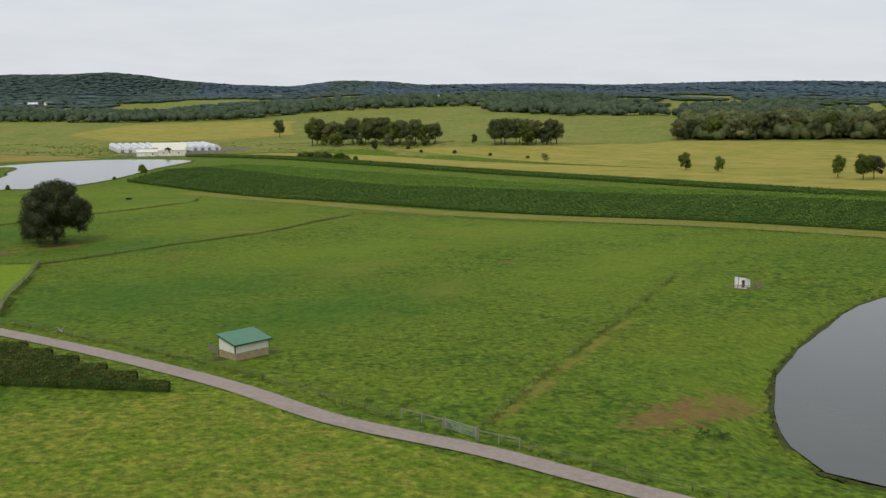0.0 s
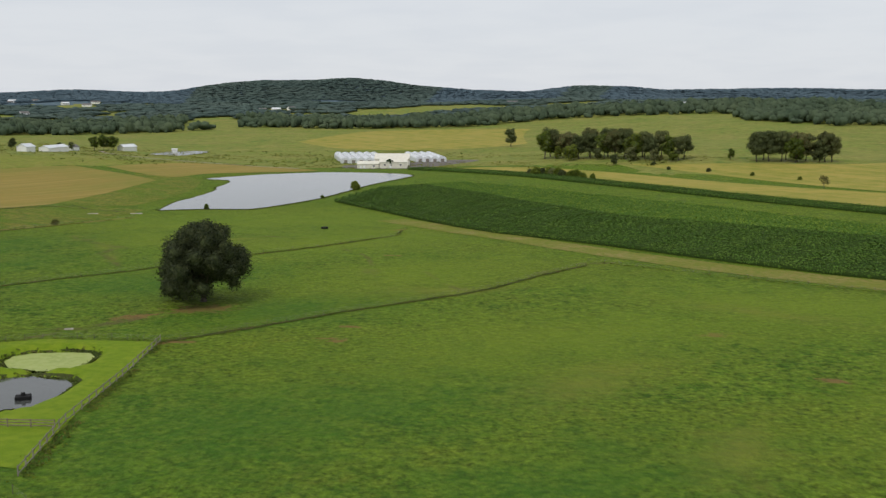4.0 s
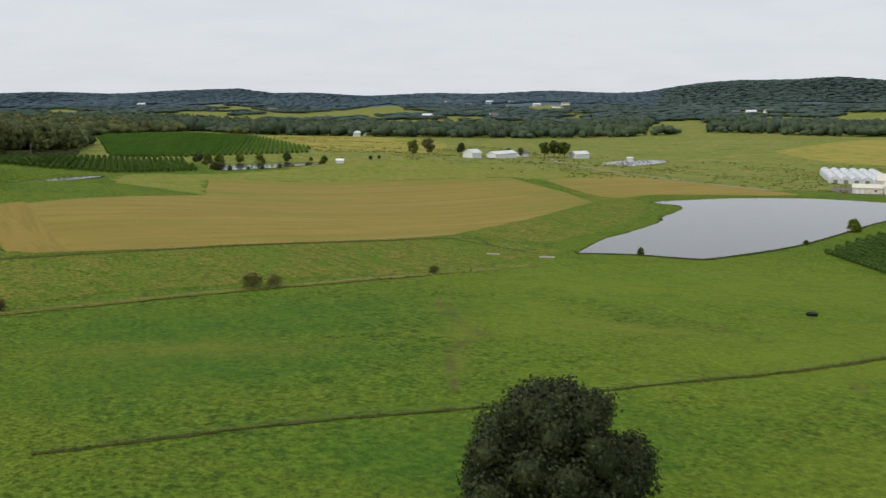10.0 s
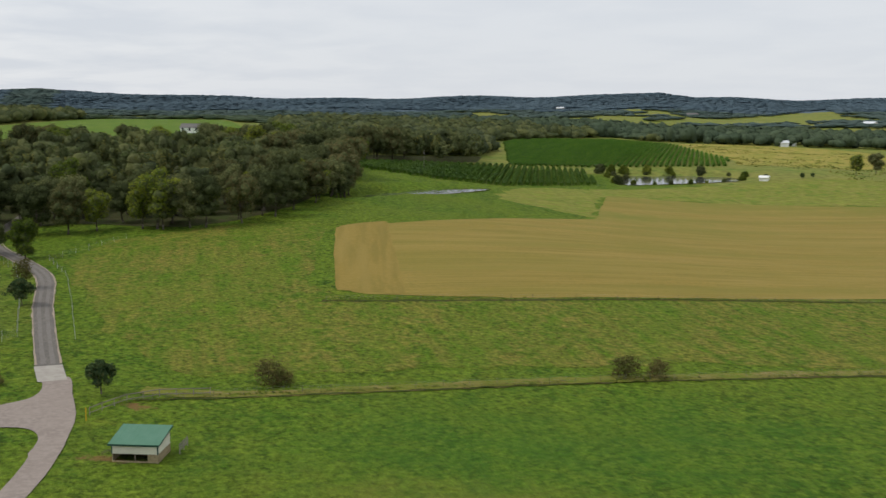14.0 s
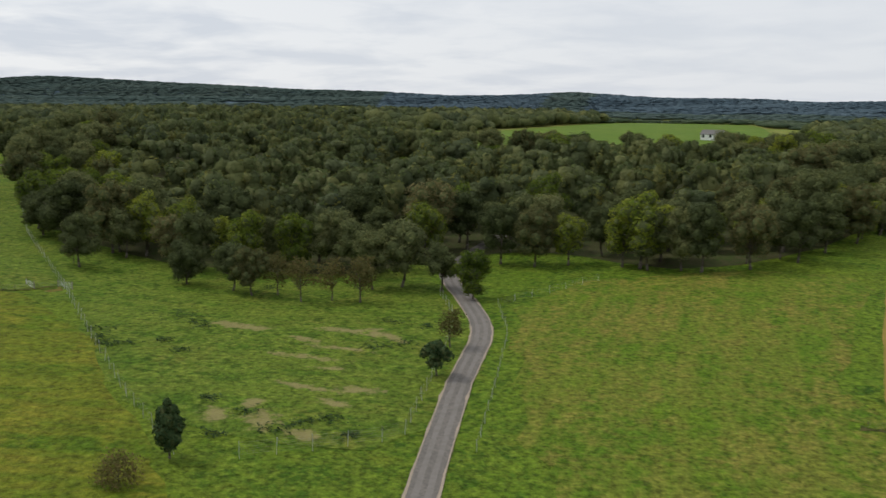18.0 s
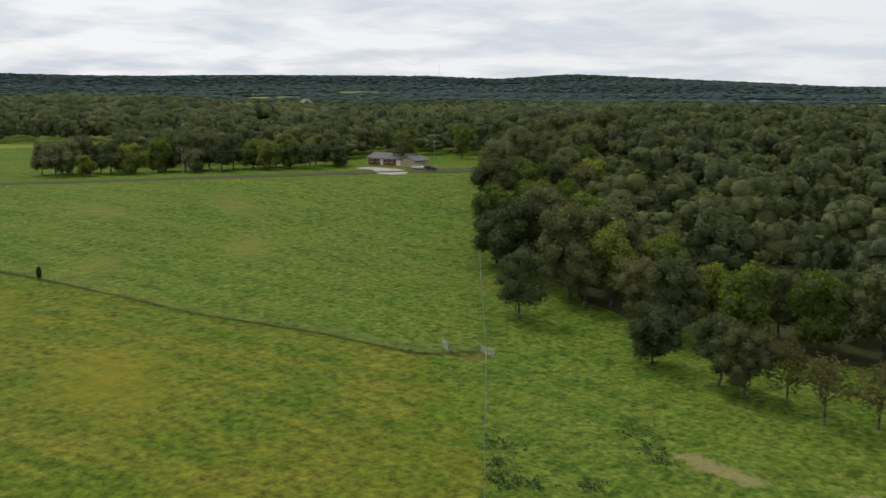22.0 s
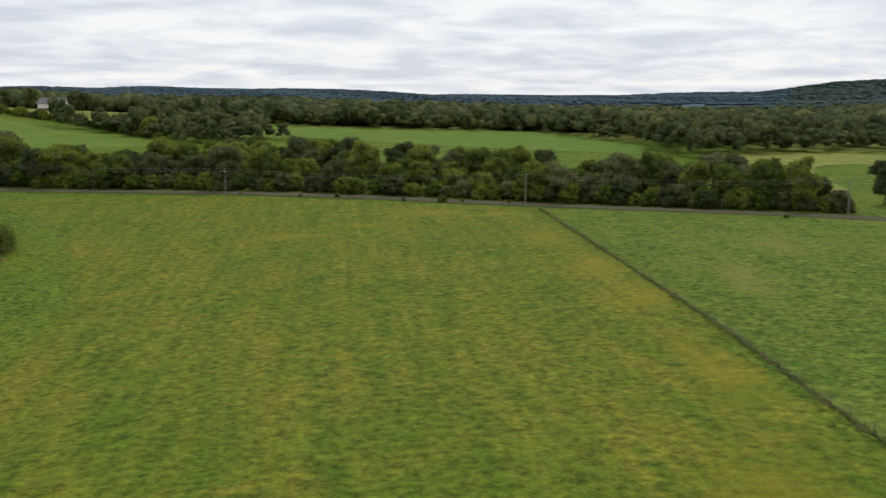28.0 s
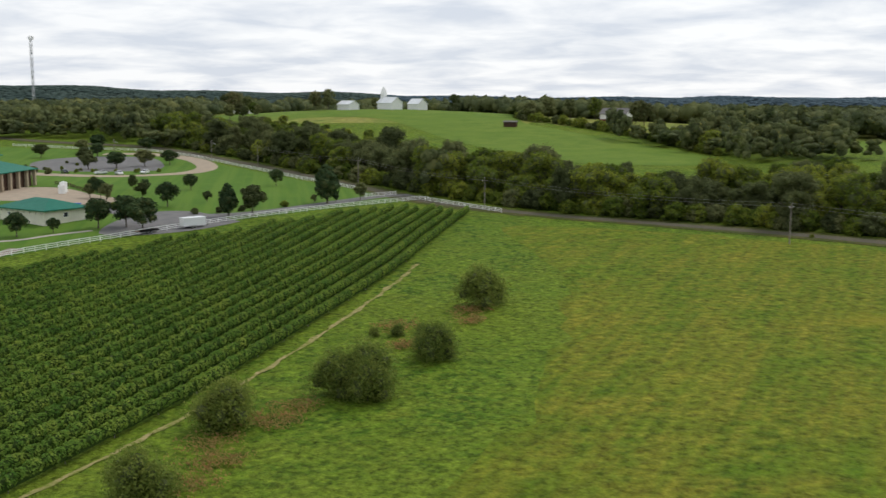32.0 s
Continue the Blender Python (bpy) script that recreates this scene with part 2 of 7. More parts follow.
M = {
    "pasture": material("pasture_grass", [(0.063, 0.128, 0.010), (0.093, 0.156, 0.012), (0.140, 0.160, 0.019), (0.050, 0.108, 0.009), (0.119, 0.177, 0.017), (0.039, 0.086, 0.008), (0.130, 0.184, 0.019)], [42, 17, 8, 4.5, 2.6, 1.5], bump=1.0, bump_scale=1.6, crisp=0.02, streaks=[(62, 0.12, 2.6, (0.050, 0.113, 0.009), 0.3), (150, 0.15, 7.0, (0.121, 0.191, 0.015), 0.35), (20, 0.3, 24.0, (0.140, 0.177, 0.017), 0.4)], grain=(0.95, 0.68)),
    "paddock": material("grazed_upland_grass", [(0.089, 0.154, 0.015), (0.119, 0.179, 0.019), (0.156, 0.171, 0.028), (0.071, 0.131, 0.012), (0.147, 0.196, 0.026), (0.056, 0.104, 0.010)], [45, 14, 7.0, 3.4, 1.7], bump=0.9, bump_scale=1.6, crisp=0.01, streaks=[(85, 0.12, 5.0, (0.154, 0.190, 0.026), 0.4)], grain=(0.95, 0.62)),
    # the meadow grass made brighter and yellower for the near slope
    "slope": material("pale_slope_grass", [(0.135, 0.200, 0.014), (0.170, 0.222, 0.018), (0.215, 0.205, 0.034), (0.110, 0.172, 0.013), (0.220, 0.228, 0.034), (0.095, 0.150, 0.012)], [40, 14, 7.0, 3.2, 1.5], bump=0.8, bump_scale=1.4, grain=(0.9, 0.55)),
    "meadow": material("tall_meadow_grass", [(0.091, 0.147, 0.009), (0.121, 0.169, 0.011), (0.169, 0.164, 0.018), (0.078, 0.130, 0.009), (0.181, 0.179, 0.020), (0.067, 0.112, 0.009)], [55, 16, 9.0, 4.5, 2.2], bump=1.0, bump_scale=1.8, streaks=[(90, 0.08, 3.2, (0.200, 0.186, 0.022), 0.5), (20, 0.2, 9.0, (0.076, 0.140, 0.009), 0.5), (97, 0.15, 7.0, (0.186, 0.177, 0.020), 0.5), (90, 0.05, 1.6, (0.074, 0.126, 0.009), 0.4)], grain=(1.3, 0.6)),
    "rough_blades": material("rough_grass_blades", [(0.150, 0.180, 0.020), (0.220, 0.195, 0.050)], [8], rough=0.85, island=0.06, thin=0.5),
    "bare": material("pale_bare_ground", [(0.330, 0.270, 0.130), (0.240, 0.220, 0.080), (0.150, 0.180, 0.030)], [3, 0.9], bump=0.1, bump_scale=0.5),
    "mown": material("mown_lawn", [(0.066, 0.140, 0.018), (0.088, 0.165, 0.022), (0.076, 0.148, 0.020)], [9, 3.0], bump=0.06, bump_scale=0.4, streaks=[(125, 0.01, 2.6, (0.105, 0.180, 0.026), 0.75)]),
    "rough": material("rough_grazing", [(0.097, 0.168, 0.012), (0.137, 0.195, 0.016), (0.200, 0.178, 0.034), (0.082, 0.150, 0.012), (0.205, 0.182, 0.038), (0.069, 0.124, 0.010)], [45, 12, 8.0, 4.0, 1.8], bump=0.9, bump_scale=1.6, streaks=[(168, 0.10, 3.0, (0.205, 0.178, 0.036), 0.5), (150, 0.2, 14.0, (0.092, 0.160, 0.012), 0.5)], grain=(0.95, 0.62)),
    "stubble": material("cut_hay_stubble", [(0.268, 0.195, 0.043), (0.241, 0.190, 0.041), (0.300, 0.214, 0.054), (0.219, 0.177, 0.039)], [55, 20, 1.0], bump=0.10, bump_scale=0.5, streaks=[(77.5, 0.012, 2.4, (0.203, 0.161, 0.036), 0.55), (77.5, 0.02, 5.0, (0.310, 0.227, 0.064), 0.5), (77.5, 0.006, 1.1, (0.326, 0.241, 0.071), 0.4), (77.5, 0.03, 11.0, (0.198, 0.182, 0.036), 0.5)]),
    "headland": material("headland_stubble", [(0.258, 0.188, 0.044), (0.230, 0.180, 0.042), (0.285, 0.205, 0.054)], [30, 1.2], bump=0.10, bump_scale=0.5, streaks=[(158, 0.02, 2.2, (0.190, 0.150, 0.034), 0.55), (158, 0.02, 4.0, (0.300, 0.220, 0.062), 0.5)]),
    "margin": material("yellowing_field_margin", [(0.162, 0.205, 0.024), (0.205, 0.221, 0.037), (0.124, 0.184, 0.019), (0.221, 0.211, 0.050)], [40, 14, 5], bump=0.4, bump_scale=1.2, streaks=[(77.5, 0.05, 5.0, (0.221, 0.211, 0.043), 0.45)], grain=(3.0, 0.3)),
    "hay": material("ripe_hayfield", [(0.324, 0.270, 0.059), (0.254, 0.240, 0.045), (0.194, 0.211, 0.032)], [50, 14], bump=0.3, bump_scale=1.0, streaks=[(130, 0.05, 6.0, (0.356, 0.283, 0.076), 0.5)]),
    "farfield": material("distant_pasture", [(0.132, 0.193, 0.029), (0.177, 0.215, 0.038), (0.230, 0.213, 0.058), (0.103, 0.166, 0.025), (0.202, 0.207, 0.045)], [160, 60, 25, 8], bump=0.4, bump_scale=3, streaks=[(20, 0.1, 18.0, (0.224, 0.207, 0.054), 0.45)], grain=(5.0, 0.3)),
    "greenfield": material("bright_green_pasture", [(0.105, 0.172, 0.022), (0.135, 0.192, 0.028), (0.090, 0.155, 0.018)], [60, 12], bump=0.3, bump_scale=2),
    "track": material("trodden_strip", [(0.070, 0.078, 0.022), (0.115, 0.092, 0.036), (0.052, 0.080, 0.014)], [6, 1.0], bump=0.4, bump_scale=0.6),
    "dryverge": material("dry_grass_strip", [(0.185, 0.190, 0.034), (0.255, 0.205, 0.070), (0.135, 0.175, 0.020)], [9, 1.5], bump=0.4, bump_scale=0.8),
    "lane": material("pale_lane_surface", [(0.300, 0.250, 0.215), (0.260, 0.218, 0.188), (0.330, 0.278, 0.240)], [5, 0.8], rough=0.9, bump=0.01, bump_scale=0.1),
    "gravel": material("dark_gravel_lane", [(0.165, 0.150, 0.132), (0.200, 0.180, 0.158), (0.135, 0.124, 0.110)], [4, 0.5], rough=0.95, bump=0.02, bump_scale=0.08),
    "concrete": material("concrete_apron", [(0.400, 0.370, 0.320), (0.340, 0.310, 0.270)], [1.5], rough=0.9),
    "asphalt": material("worn_asphalt", [(0.150, 0.148, 0.146), (0.185, 0.180, 0.174)], [3], rough=0.9),
    "roadway": material("worn_road_surface", [(0.094, 0.086, 0.062), (0.115, 0.102, 0.074), (0.080, 0.076, 0.052)], [6, 1.0], rough=0.95),
    "wheelworn": material("worn_gravel", [(0.205, 0.188, 0.168), (0.180, 0.165, 0.145)], [1.2], rough=0.95, bump=0.01, bump_scale=0.1),
    # leaf litter, its colour deepened for the shade under the oaks
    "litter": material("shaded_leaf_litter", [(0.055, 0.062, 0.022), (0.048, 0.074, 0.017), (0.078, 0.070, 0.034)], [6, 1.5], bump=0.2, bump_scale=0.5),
    "sandpave": material("tan_paving", [(0.370, 0.300, 0.225), (0.310, 0.260, 0.200)], [2.5], rough=0.9),
    "leaf": material("oak_leaves", [(0.118, 0.138, 0.058), (0.158, 0.176, 0.066)], [2.5], rough=0.7, island=0.2, spread=0.42, thin=0.38),
    "leaf_home": material("dark_drooping_leaves", [(0.050, 0.064, 0.026), (0.088, 0.100, 0.036), (0.036, 0.048, 0.022)], [2.2, 1.0], rough=0.6, island=0.28, thin=0.3, specular=0.2),
    "leaf_light": material("lighter_tree_leaves", [(0.138, 0.190, 0.028), (0.200, 0.235, 0.032)], [2.5], rough=0.7, island=0.22, spread=0.36, thin=0.42),
    "leaf_dark": material("dark_evergreen_leaves", [(0.042, 0.074, 0.030), (0.060, 0.094, 0.034)], [1.5], rough=0.7, island=0.3, spread=0.2, thin=0.1),
    "leaf_dry": material("thin_fading_leaves", [(0.120, 0.122, 0.040), (0.150, 0.122, 0.048)], [1.0], rough=0.8, island=0.3, spread=0.25, thin=0.45),
    "leaf_olive": material("olive_brown_leaves", [(0.140, 0.134, 0.056), (0.165, 0.160, 0.060)], [2.5], rough=0.75, island=0.2, spread=0.35, thin=0.38),
    "plotlawn": material("bright_mown_grass", [(0.150, 0.225, 0.014), (0.185, 0.245, 0.018), (0.125, 0.195, 0.012)], [6, 1.5], bump=0.08, bump_scale=0.4),
    "leaf_wild": material("olive_bush_leaves", [(0.160, 0.215, 0.046), (0.230, 0.268, 0.062)], [1.2], rough=0.75, island=0.18, spread=0.2, thin=0.5),
    "leaf_stand": material("woodland_leaves", [(0.108, 0.138, 0.048), (0.155, 0.186, 0.052), (0.080, 0.108, 0.044), (0.200, 0.198, 0.054), (0.096, 0.126, 0.046)], [30, 15, 9, 5], rough=0.7, island=0.16, thin=0.4, crisp=0.03, detail=1.0),
    "canopy": material("woodland_canopy", [(0.075, 0.094, 0.046), (0.100, 0.120, 0.048), (0.130, 0.142, 0.050)], [60, 20], rough=0.8, bump=1.4, bump_scale=1.6, island=0.3),
    # three hill woodlands, bluer with distance: aerial haze put into their colours
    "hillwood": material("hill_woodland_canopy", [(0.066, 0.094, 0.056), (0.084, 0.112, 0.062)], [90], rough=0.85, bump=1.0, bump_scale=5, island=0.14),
    "hillmid_haze": material("far_woodland_canopy", [(0.080, 0.116, 0.102), (0.096, 0.130, 0.110)], [160], rough=0.9, bump=0.8, bump_scale=8, island=0.06),
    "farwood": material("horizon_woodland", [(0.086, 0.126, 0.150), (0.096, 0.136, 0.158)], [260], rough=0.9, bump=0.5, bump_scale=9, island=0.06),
    # inner crown foliage, its colour toned down for the shade among the leaves
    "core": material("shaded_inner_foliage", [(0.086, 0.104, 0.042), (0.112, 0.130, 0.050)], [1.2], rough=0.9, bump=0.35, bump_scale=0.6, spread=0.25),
    "bark": material("tree_bark", [(0.095, 0.080, 0.062), (0.140, 0.125, 0.100)], [0.4], rough=0.95, bump=0.03, bump_scale=0.15),
    "vine": material("vine_leaves", [(0.097, 0.198, 0.029), (0.144, 0.247, 0.037), (0.224, 0.305, 0.048)], [9, 1.6], rough=0.6, island=0.26, spread=0.12, thin=0.35),
    "vine_young": material("bright_vine_leaves", [(0.105, 0.225, 0.030), (0.140, 0.260, 0.034)], [9], rough=0.6, island=0.2, spread=0.1, thin=0.35),
    "vine_old": material("bronzed_vine_leaves", [(0.100, 0.125, 0.030), (0.075, 0.105, 0.024), (0.150, 0.155, 0.042)], [6, 1.2], rough=0.7, island=0.2, spread=0.1, thin=0.35),
    "paletimber": material("pale_shed_timber", [(0.400, 0.330, 0.200), (0.330, 0.265, 0.160), (0.270, 0.205, 0.125)], [0.8, 0.3], rough=0.9),
    # darker leaf colour standing in for the shade inside the vine rows
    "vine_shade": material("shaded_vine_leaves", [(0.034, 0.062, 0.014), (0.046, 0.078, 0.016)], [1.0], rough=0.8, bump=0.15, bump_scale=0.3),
    "vine_dark": material("dark_vine_leaves", [(0.074, 0.145, 0.023), (0.103, 0.175, 0.028)], [6], rough=0.6, island=0.15, spread=0.1),
    "rust": material("rusty_dry_weeds", [(0.400, 0.230, 0.100), (0.330, 0.230, 0.095), (0.260, 0.250, 0.070)], [2, 0.8], rough=0.9, island=0.2, thin=0.5),
    "reed": material("bank_weeds", [(0.110, 0.150, 0.032), (0.190, 0.165, 0.060), (0.085, 0.125, 0.026)], [3, 1.0], rough=0.85, island=0.2, thin=0.5),
    "bank": material("dark_wet_bank", [(0.046, 0.060, 0.018), (0.075, 0.070, 0.028), (0.060, 0.085, 0.020)], [3, 0.8], bump=0.3, bump_scale=0.5),
    "darkpost": material("old_fence_post", [(0.130, 0.115, 0.092), (0.095, 0.085, 0.068)], [0.4], rough=0.95),
    "dark_trim": material("dark_green_trim", [(0.030, 0.075, 0.056), (0.038, 0.088, 0.064)], [1.0], rough=0.5),
    "lake": water_material("still_lake_water", (0.064, 0.068, 0.062), 0.06),
    "algae": material("algae_covered_water", [(0.300, 0.355, 0.095), (0.260, 0.315, 0.080), (0.340, 0.385, 0.125)], [5, 1.2], rough=0.45),
    "white": material("white_painted_boards", [(0.85, 0.85, 0.83), (0.79, 0.79, 0.76)], [1.2], rough=0.6),
    "cream": material("cream_metal_siding", [(0.74, 0.71, 0.60), (0.66, 0.63, 0.53)], [2], rough=0.6),
    "green_roof": material("green_metal_roof", [(0.105, 0.225, 0.150), (0.120, 0.242, 0.166)], [1.5], rough=0.5, metal=0.1),
    "teal_roof": material("teal_metal_roof", [(0.016, 0.135, 0.092), (0.026, 0.155, 0.108)], [2], rough=0.5, metal=0.1),
    "grey_roof": material("grey_shingles", [(0.190, 0.180, 0.170), (0.145, 0.140, 0.135)], [0.6], rough=0.9),
    "brick": material("red_brown_brickwork", [(0.230, 0.095, 0.060), (0.180, 0.080, 0.055)], [0.5], rough=0.9),
    "stone": material("tan_stone_wall", [(0.420, 0.350, 0.250), (0.340, 0.280, 0.200)], [0.5], rough=0.9),
    "wood": material("weathered_timber", [(0.250, 0.205, 0.150), (0.170, 0.140, 0.105)], [0.5], rough=0.9),
    "greywood": material("grey_fence_timber", [(0.270, 0.245, 0.210), (0.190, 0.170, 0.145)], [0.4], rough=0.95),
    "darkwood": material("dark_stained_timber", [(0.060, 0.035, 0.025), (0.090, 0.055, 0.040)], [0.5], rough=0.9),
    "steel": material("galvanised_steel", [(0.50, 0.51, 0.52), (0.42, 0.43, 0.44)], [0.5], rough=0.45, metal=0.7),
    "wire": material("fence_wire", [(0.30, 0.29, 0.27)], [], rough=0.5, metal=0.6),
    "film": material("greenhouse_plastic", [(0.72, 0.74, 0.75), (0.62, 0.64, 0.66)], [4], rough=0.4),
    "glass": material("dark_window_glass", [(0.030, 0.036, 0.042)], [], rough=0.08, specular=0.5),
    "black": material("black_rubber", [(0.02, 0.02, 0.02)], [], rough=0.7),
    "carwhite": material("white_car_paint", [(0.75, 0.76, 0.77)], [], rough=0.25, specular=0.5),
    "cardark": material("dark_car_paint", [(0.03, 0.035, 0.045)], [], rough=0.25, specular=0.5),
    "blue": material("blue_plastic", [(0.02, 0.10, 0.38)], [], rough=0.5),
    "yellow": material("yellow_paint", [(0.55, 0.36, 0.03)], [], rough=0.6),
}

# ---- the lie of the land ----


def worn(m, spots, color, noise_size=2.5, soft=0.45):
    """Bare or dry spots (x, y, half length, half width, turn) with ragged edges in a ground material."""
    n, l = m.node_tree.nodes, m.node_tree.links
    b = n["Principled BSDF"]
    old = b.inputs["Base Color"].links[0].from_socket
    geo = n.new("ShaderNodeNewGeometry")
    t = n.new("ShaderNodeTexNoise")
    t.inputs["Scale"].default_value, t.inputs["Detail"].default_value, t.inputs["Roughness"].default_value = 1.0 / noise_size, 5.0, 0.7
    l.new(geo.outputs["Position"], t.inputs["Vector"])
    best = None
    for x, y, a, c, turn in spots:
        mp = n.new("ShaderNodeMapping")
        mp.vector_type = "TEXTURE"
        mp.inputs["Location"].default_value = (x, y, 0)
        mp.inputs["Rotation"].default_value = (0, 0, radians(turn))
        mp.inputs["Scale"].default_value = (a, c, 1e4)
        l.new(geo.outputs["Position"], mp.inputs["Vector"])
        d = n.new("ShaderNodeVectorMath")
        d.operation = "LENGTH"
        l.new(mp.outputs[0], d.inputs[0])
        if best is None:
            best = d.outputs["Value"]
        else:
            low = n.new("ShaderNodeMath")
            low.operation = "MINIMUM"
            l.new(best, low.inputs[0])
            l.new(d.outputs["Value"], low.inputs[1])
            best = low.outputs[0]
    edge = n.new("ShaderNodeMath")
    edge.operation, edge.inputs[1].default_value = "MULTIPLY_ADD", 4.2
    l.new(t.outputs["Fac"], edge.inputs[0])
    l.new(best, edge.inputs[2])
    r = n.new("ShaderNodeMapRange")
    r.interpolation_type = "SMOOTHSTEP"
    for key, v in (("From Min", 2.9 + soft), ("From Max", 2.9 - soft), ("To Min", 0.0), ("To Max", 0.75)):
        r.inputs[key].default_value = v
    l.new(edge.outputs[0], r.inputs["Value"])
    mix = n.new("ShaderNodeMix")
    mix.data_type = "RGBA"
    l.new(r.outputs[0], mix.inputs["Factor"])
    l.new(old, mix.inputs["A"])
    mix.inputs["B"].default_value = (*color, 1)
    l.new(mix.outputs["Result"], b.inputs["Base Color"])


# worn, dry and lush spots of the grass: colour, size of the ragged edge, softness, then x, y, half length, half width, turn of each
PASTURE_SPOTS = [
    ((0.078, 0.066, 0.036), 1.4, 0.4, [(-28.6, 142.3, 3.1, 2.4, 45), (-31.5, 141, 2.6, 1.6, 80), (-25.5, 144.5, 2.0, 1.4, 45), (-233.4, 266.2, 3.0, 2.4, 59), (-236, 264, 2.6, 1.4, 59)]),
    ((0.29, 0.24, 0.105), 2.0, 0.45, [(-305, 231, 3.5, 2.0, 30), (-303, 238, 4.2, 2.2, 10), (-299, 244, 3.2, 1.8, 60), (-310, 235, 2.0, 1.2, 0), (-348, 251, 4, 1.4, 40)]),
    ((0.225, 0.112, 0.055), 2.5, 0.45, [(-103, 267, 7.5, 4.2, 30), (-112, 256, 5.5, 2.8, 50), (31, 119, 11, 4.6, 40), (38, 126, 5.5, 3.2, 30), (26, 115, 5.5, 2.8, 40), (-67, 248, 1.8, 1.2, 0), (-97, 238, 2.6, 1.4, 30), (-254, 270, 2.4, 1.4, 60), (-234, 262, 2.6, 1.2, 60), (-372, 179, 5.0, 2.0, 60), (0, 268, 3.5, 1.6, 20), (-86, 348, 3.0, 1.4, 0), (-68.5, 249, 2.4, 1.3, 10), (-68.6, 259.6, 2.2, 1.2, 0), (-139, 245, 3.4, 1.0, 30), (-94, 239.7, 3.2, 1.5, 20), (16.4, 238.5, 2.2, 1.4, 0), (-101.5, 412.5, 3.4, 1.4, 60)]),
    ((0.19, 0.195, 0.034), 5.0, 1.4, [(-192, 361, 4.5, 2.0, 40), (-174, 346, 9.0, 2.2, -52), (-158, 324, 8.0, 1.2, -55), (-199, 371, 3, 1.5, 0), (-60, 300, 12, 4, 20), (-20, 230, 14, 6, 60), (10, 290, 15, 4, -30), (-200, 300, 16, 6, 45), (-150, 370, 12, 5, 20), (0, 200, 10, 4, 80)]),
    ((0.112, 0.098, 0.034), 2.5, 0.7, [(-190, 361, 6, 1.6, 130), (-181, 353, 6, 1.4, 140), (-170, 346, 5, 2.0, 150), (-167, 336, 7, 1.2, 100), (-158, 322, 8, 1.2, 130), (-150, 313, 5, 1.0, 130), (-113, 250, 6, 1.6, 60), (-118, 243, 5, 1.2, 20), (-120, 236, 5, 1.0, 70), (-83, 320, 5.5, 2.4, 120), (-197, 366, 6, 1.2, 130), (-136, 381.5, 8, 0.9, 170), (-121, 380, 5, 0.9, 0), (-158.6, 394.8, 3, 1.2, 0), (-101, 354.5, 5, 0.9, 130), (-92, 344, 6, 0.8, 120), (-87, 333, 5, 0.8, 110), (-67, 319, 6, 0.8, 120), (-58, 305, 5, 0.8, 130), (-41, 331, 6, 1.4, 60), (-28, 350, 6, 1.6, 30)]),
    ((0.24, 0.205, 0.045), 2.0, 0.8, [(8.5, 117, 5, 1.1, 66), (13, 127, 6, 1.2, 66), (19, 141, 6, 1.0, 64), (25, 155, 7, 1.2, 66), (31, 168, 6, 0.9, 62)]),
    ((0.16, 0.222, 0.02), 9.0, 1.7, [(-150, 440, 60, 34, 20), (-110, 380, 44, 22, 70), (-185, 420, 34, 26, 0), (-175, 372, 26, 12, 130), (-70, 320, 30, 16, 60), (-20, 265, 40, 16, 40), (45, 235, 34, 14, 60), (60, 150, 26, 14, 50), (20, 300, 40, 14, -20)]),
    ((0.05, 0.128, 0.014), 7.0, 1.7, [(-215, 320, 34, 16, 70), (-190, 290, 26, 14, 60), (-130, 290, 22, 14, 50), (-60, 200, 30, 18, 50), (-20, 180, 24, 12, 60), (-85, 270, 18, 9, 50)]),
]
worn(M["paddock"], [(-305, 231, 3.5, 2.0, 30), (-303, 238, 4.2, 2.2, 10), (-299, 244, 3.2, 1.8, 60), (-310, 235, 2.0, 1.2, 0), (-352, 222, 5.0, 2.2, 70), (-340, 243, 5.5, 1.2, 75), (-350, 248, 4.0, 2.0, 20), (-318, 249, 3.5, 1.4, 80), (-318, 242, 4.5, 1.0, 70), (-328, 243, 3, 0.9, 80), (-345, 236, 3.0, 1.2, 60), (-351, 225, 4.0, 1.8, 80), (-352, 242, 5.5, 1.6, 75), (-348, 251, 4, 1.4, 40), (-319, 239, 2.5, 1.0, 60), (-334, 238, 6.0, 1.4, 75), (-312, 246, 3.0, 1.2, 60)], (0.29, 0.24, 0.105), 2.0, 0.45)
worn(M["meadow"], [(-360, 20, 6, 4.5, 80), (-359, -10, 8, 4, 85), (-357, -45, 7, 3, 85), (-355, 60, 12, 3, 85), (-300, -60, 6, 3, 20), (-318, -72, 5, 2.5, 0), (-336, -92, 6, 3, 20), (-350, -86, 5, 2, 20), (-345, 100, 12, 4, 70), (-330, 150, 12, 5, 50)], (0.245, 0.212, 0.02), 4.0, 1.6)
worn(M["paddock"], [(-420, 40, 14, 5, 80), (-450, 60, 12, 4, 60), (-400, -20, 10, 4, 80), (-374, 92, 8, 3.5, 20), (-380, 10, 12, 3, 80), (-410, 100, 10, 4, 30)], (0.205, 0.195, 0.044), 5.0, 1.4)
worn(M["stubble"], [(-450, 560, 46, 26, 70), (-425, 620, 46, 26, 50), (-470, 512, 30, 20, 60), (-390, 655, 40, 22, 40), (-405, 470, 30, 14, 70), (-300, 590, 16, 40, 0), (-330, 622, 20, 20, 0)], (0.165, 0.18, 0.03), 9.0, 1.7)
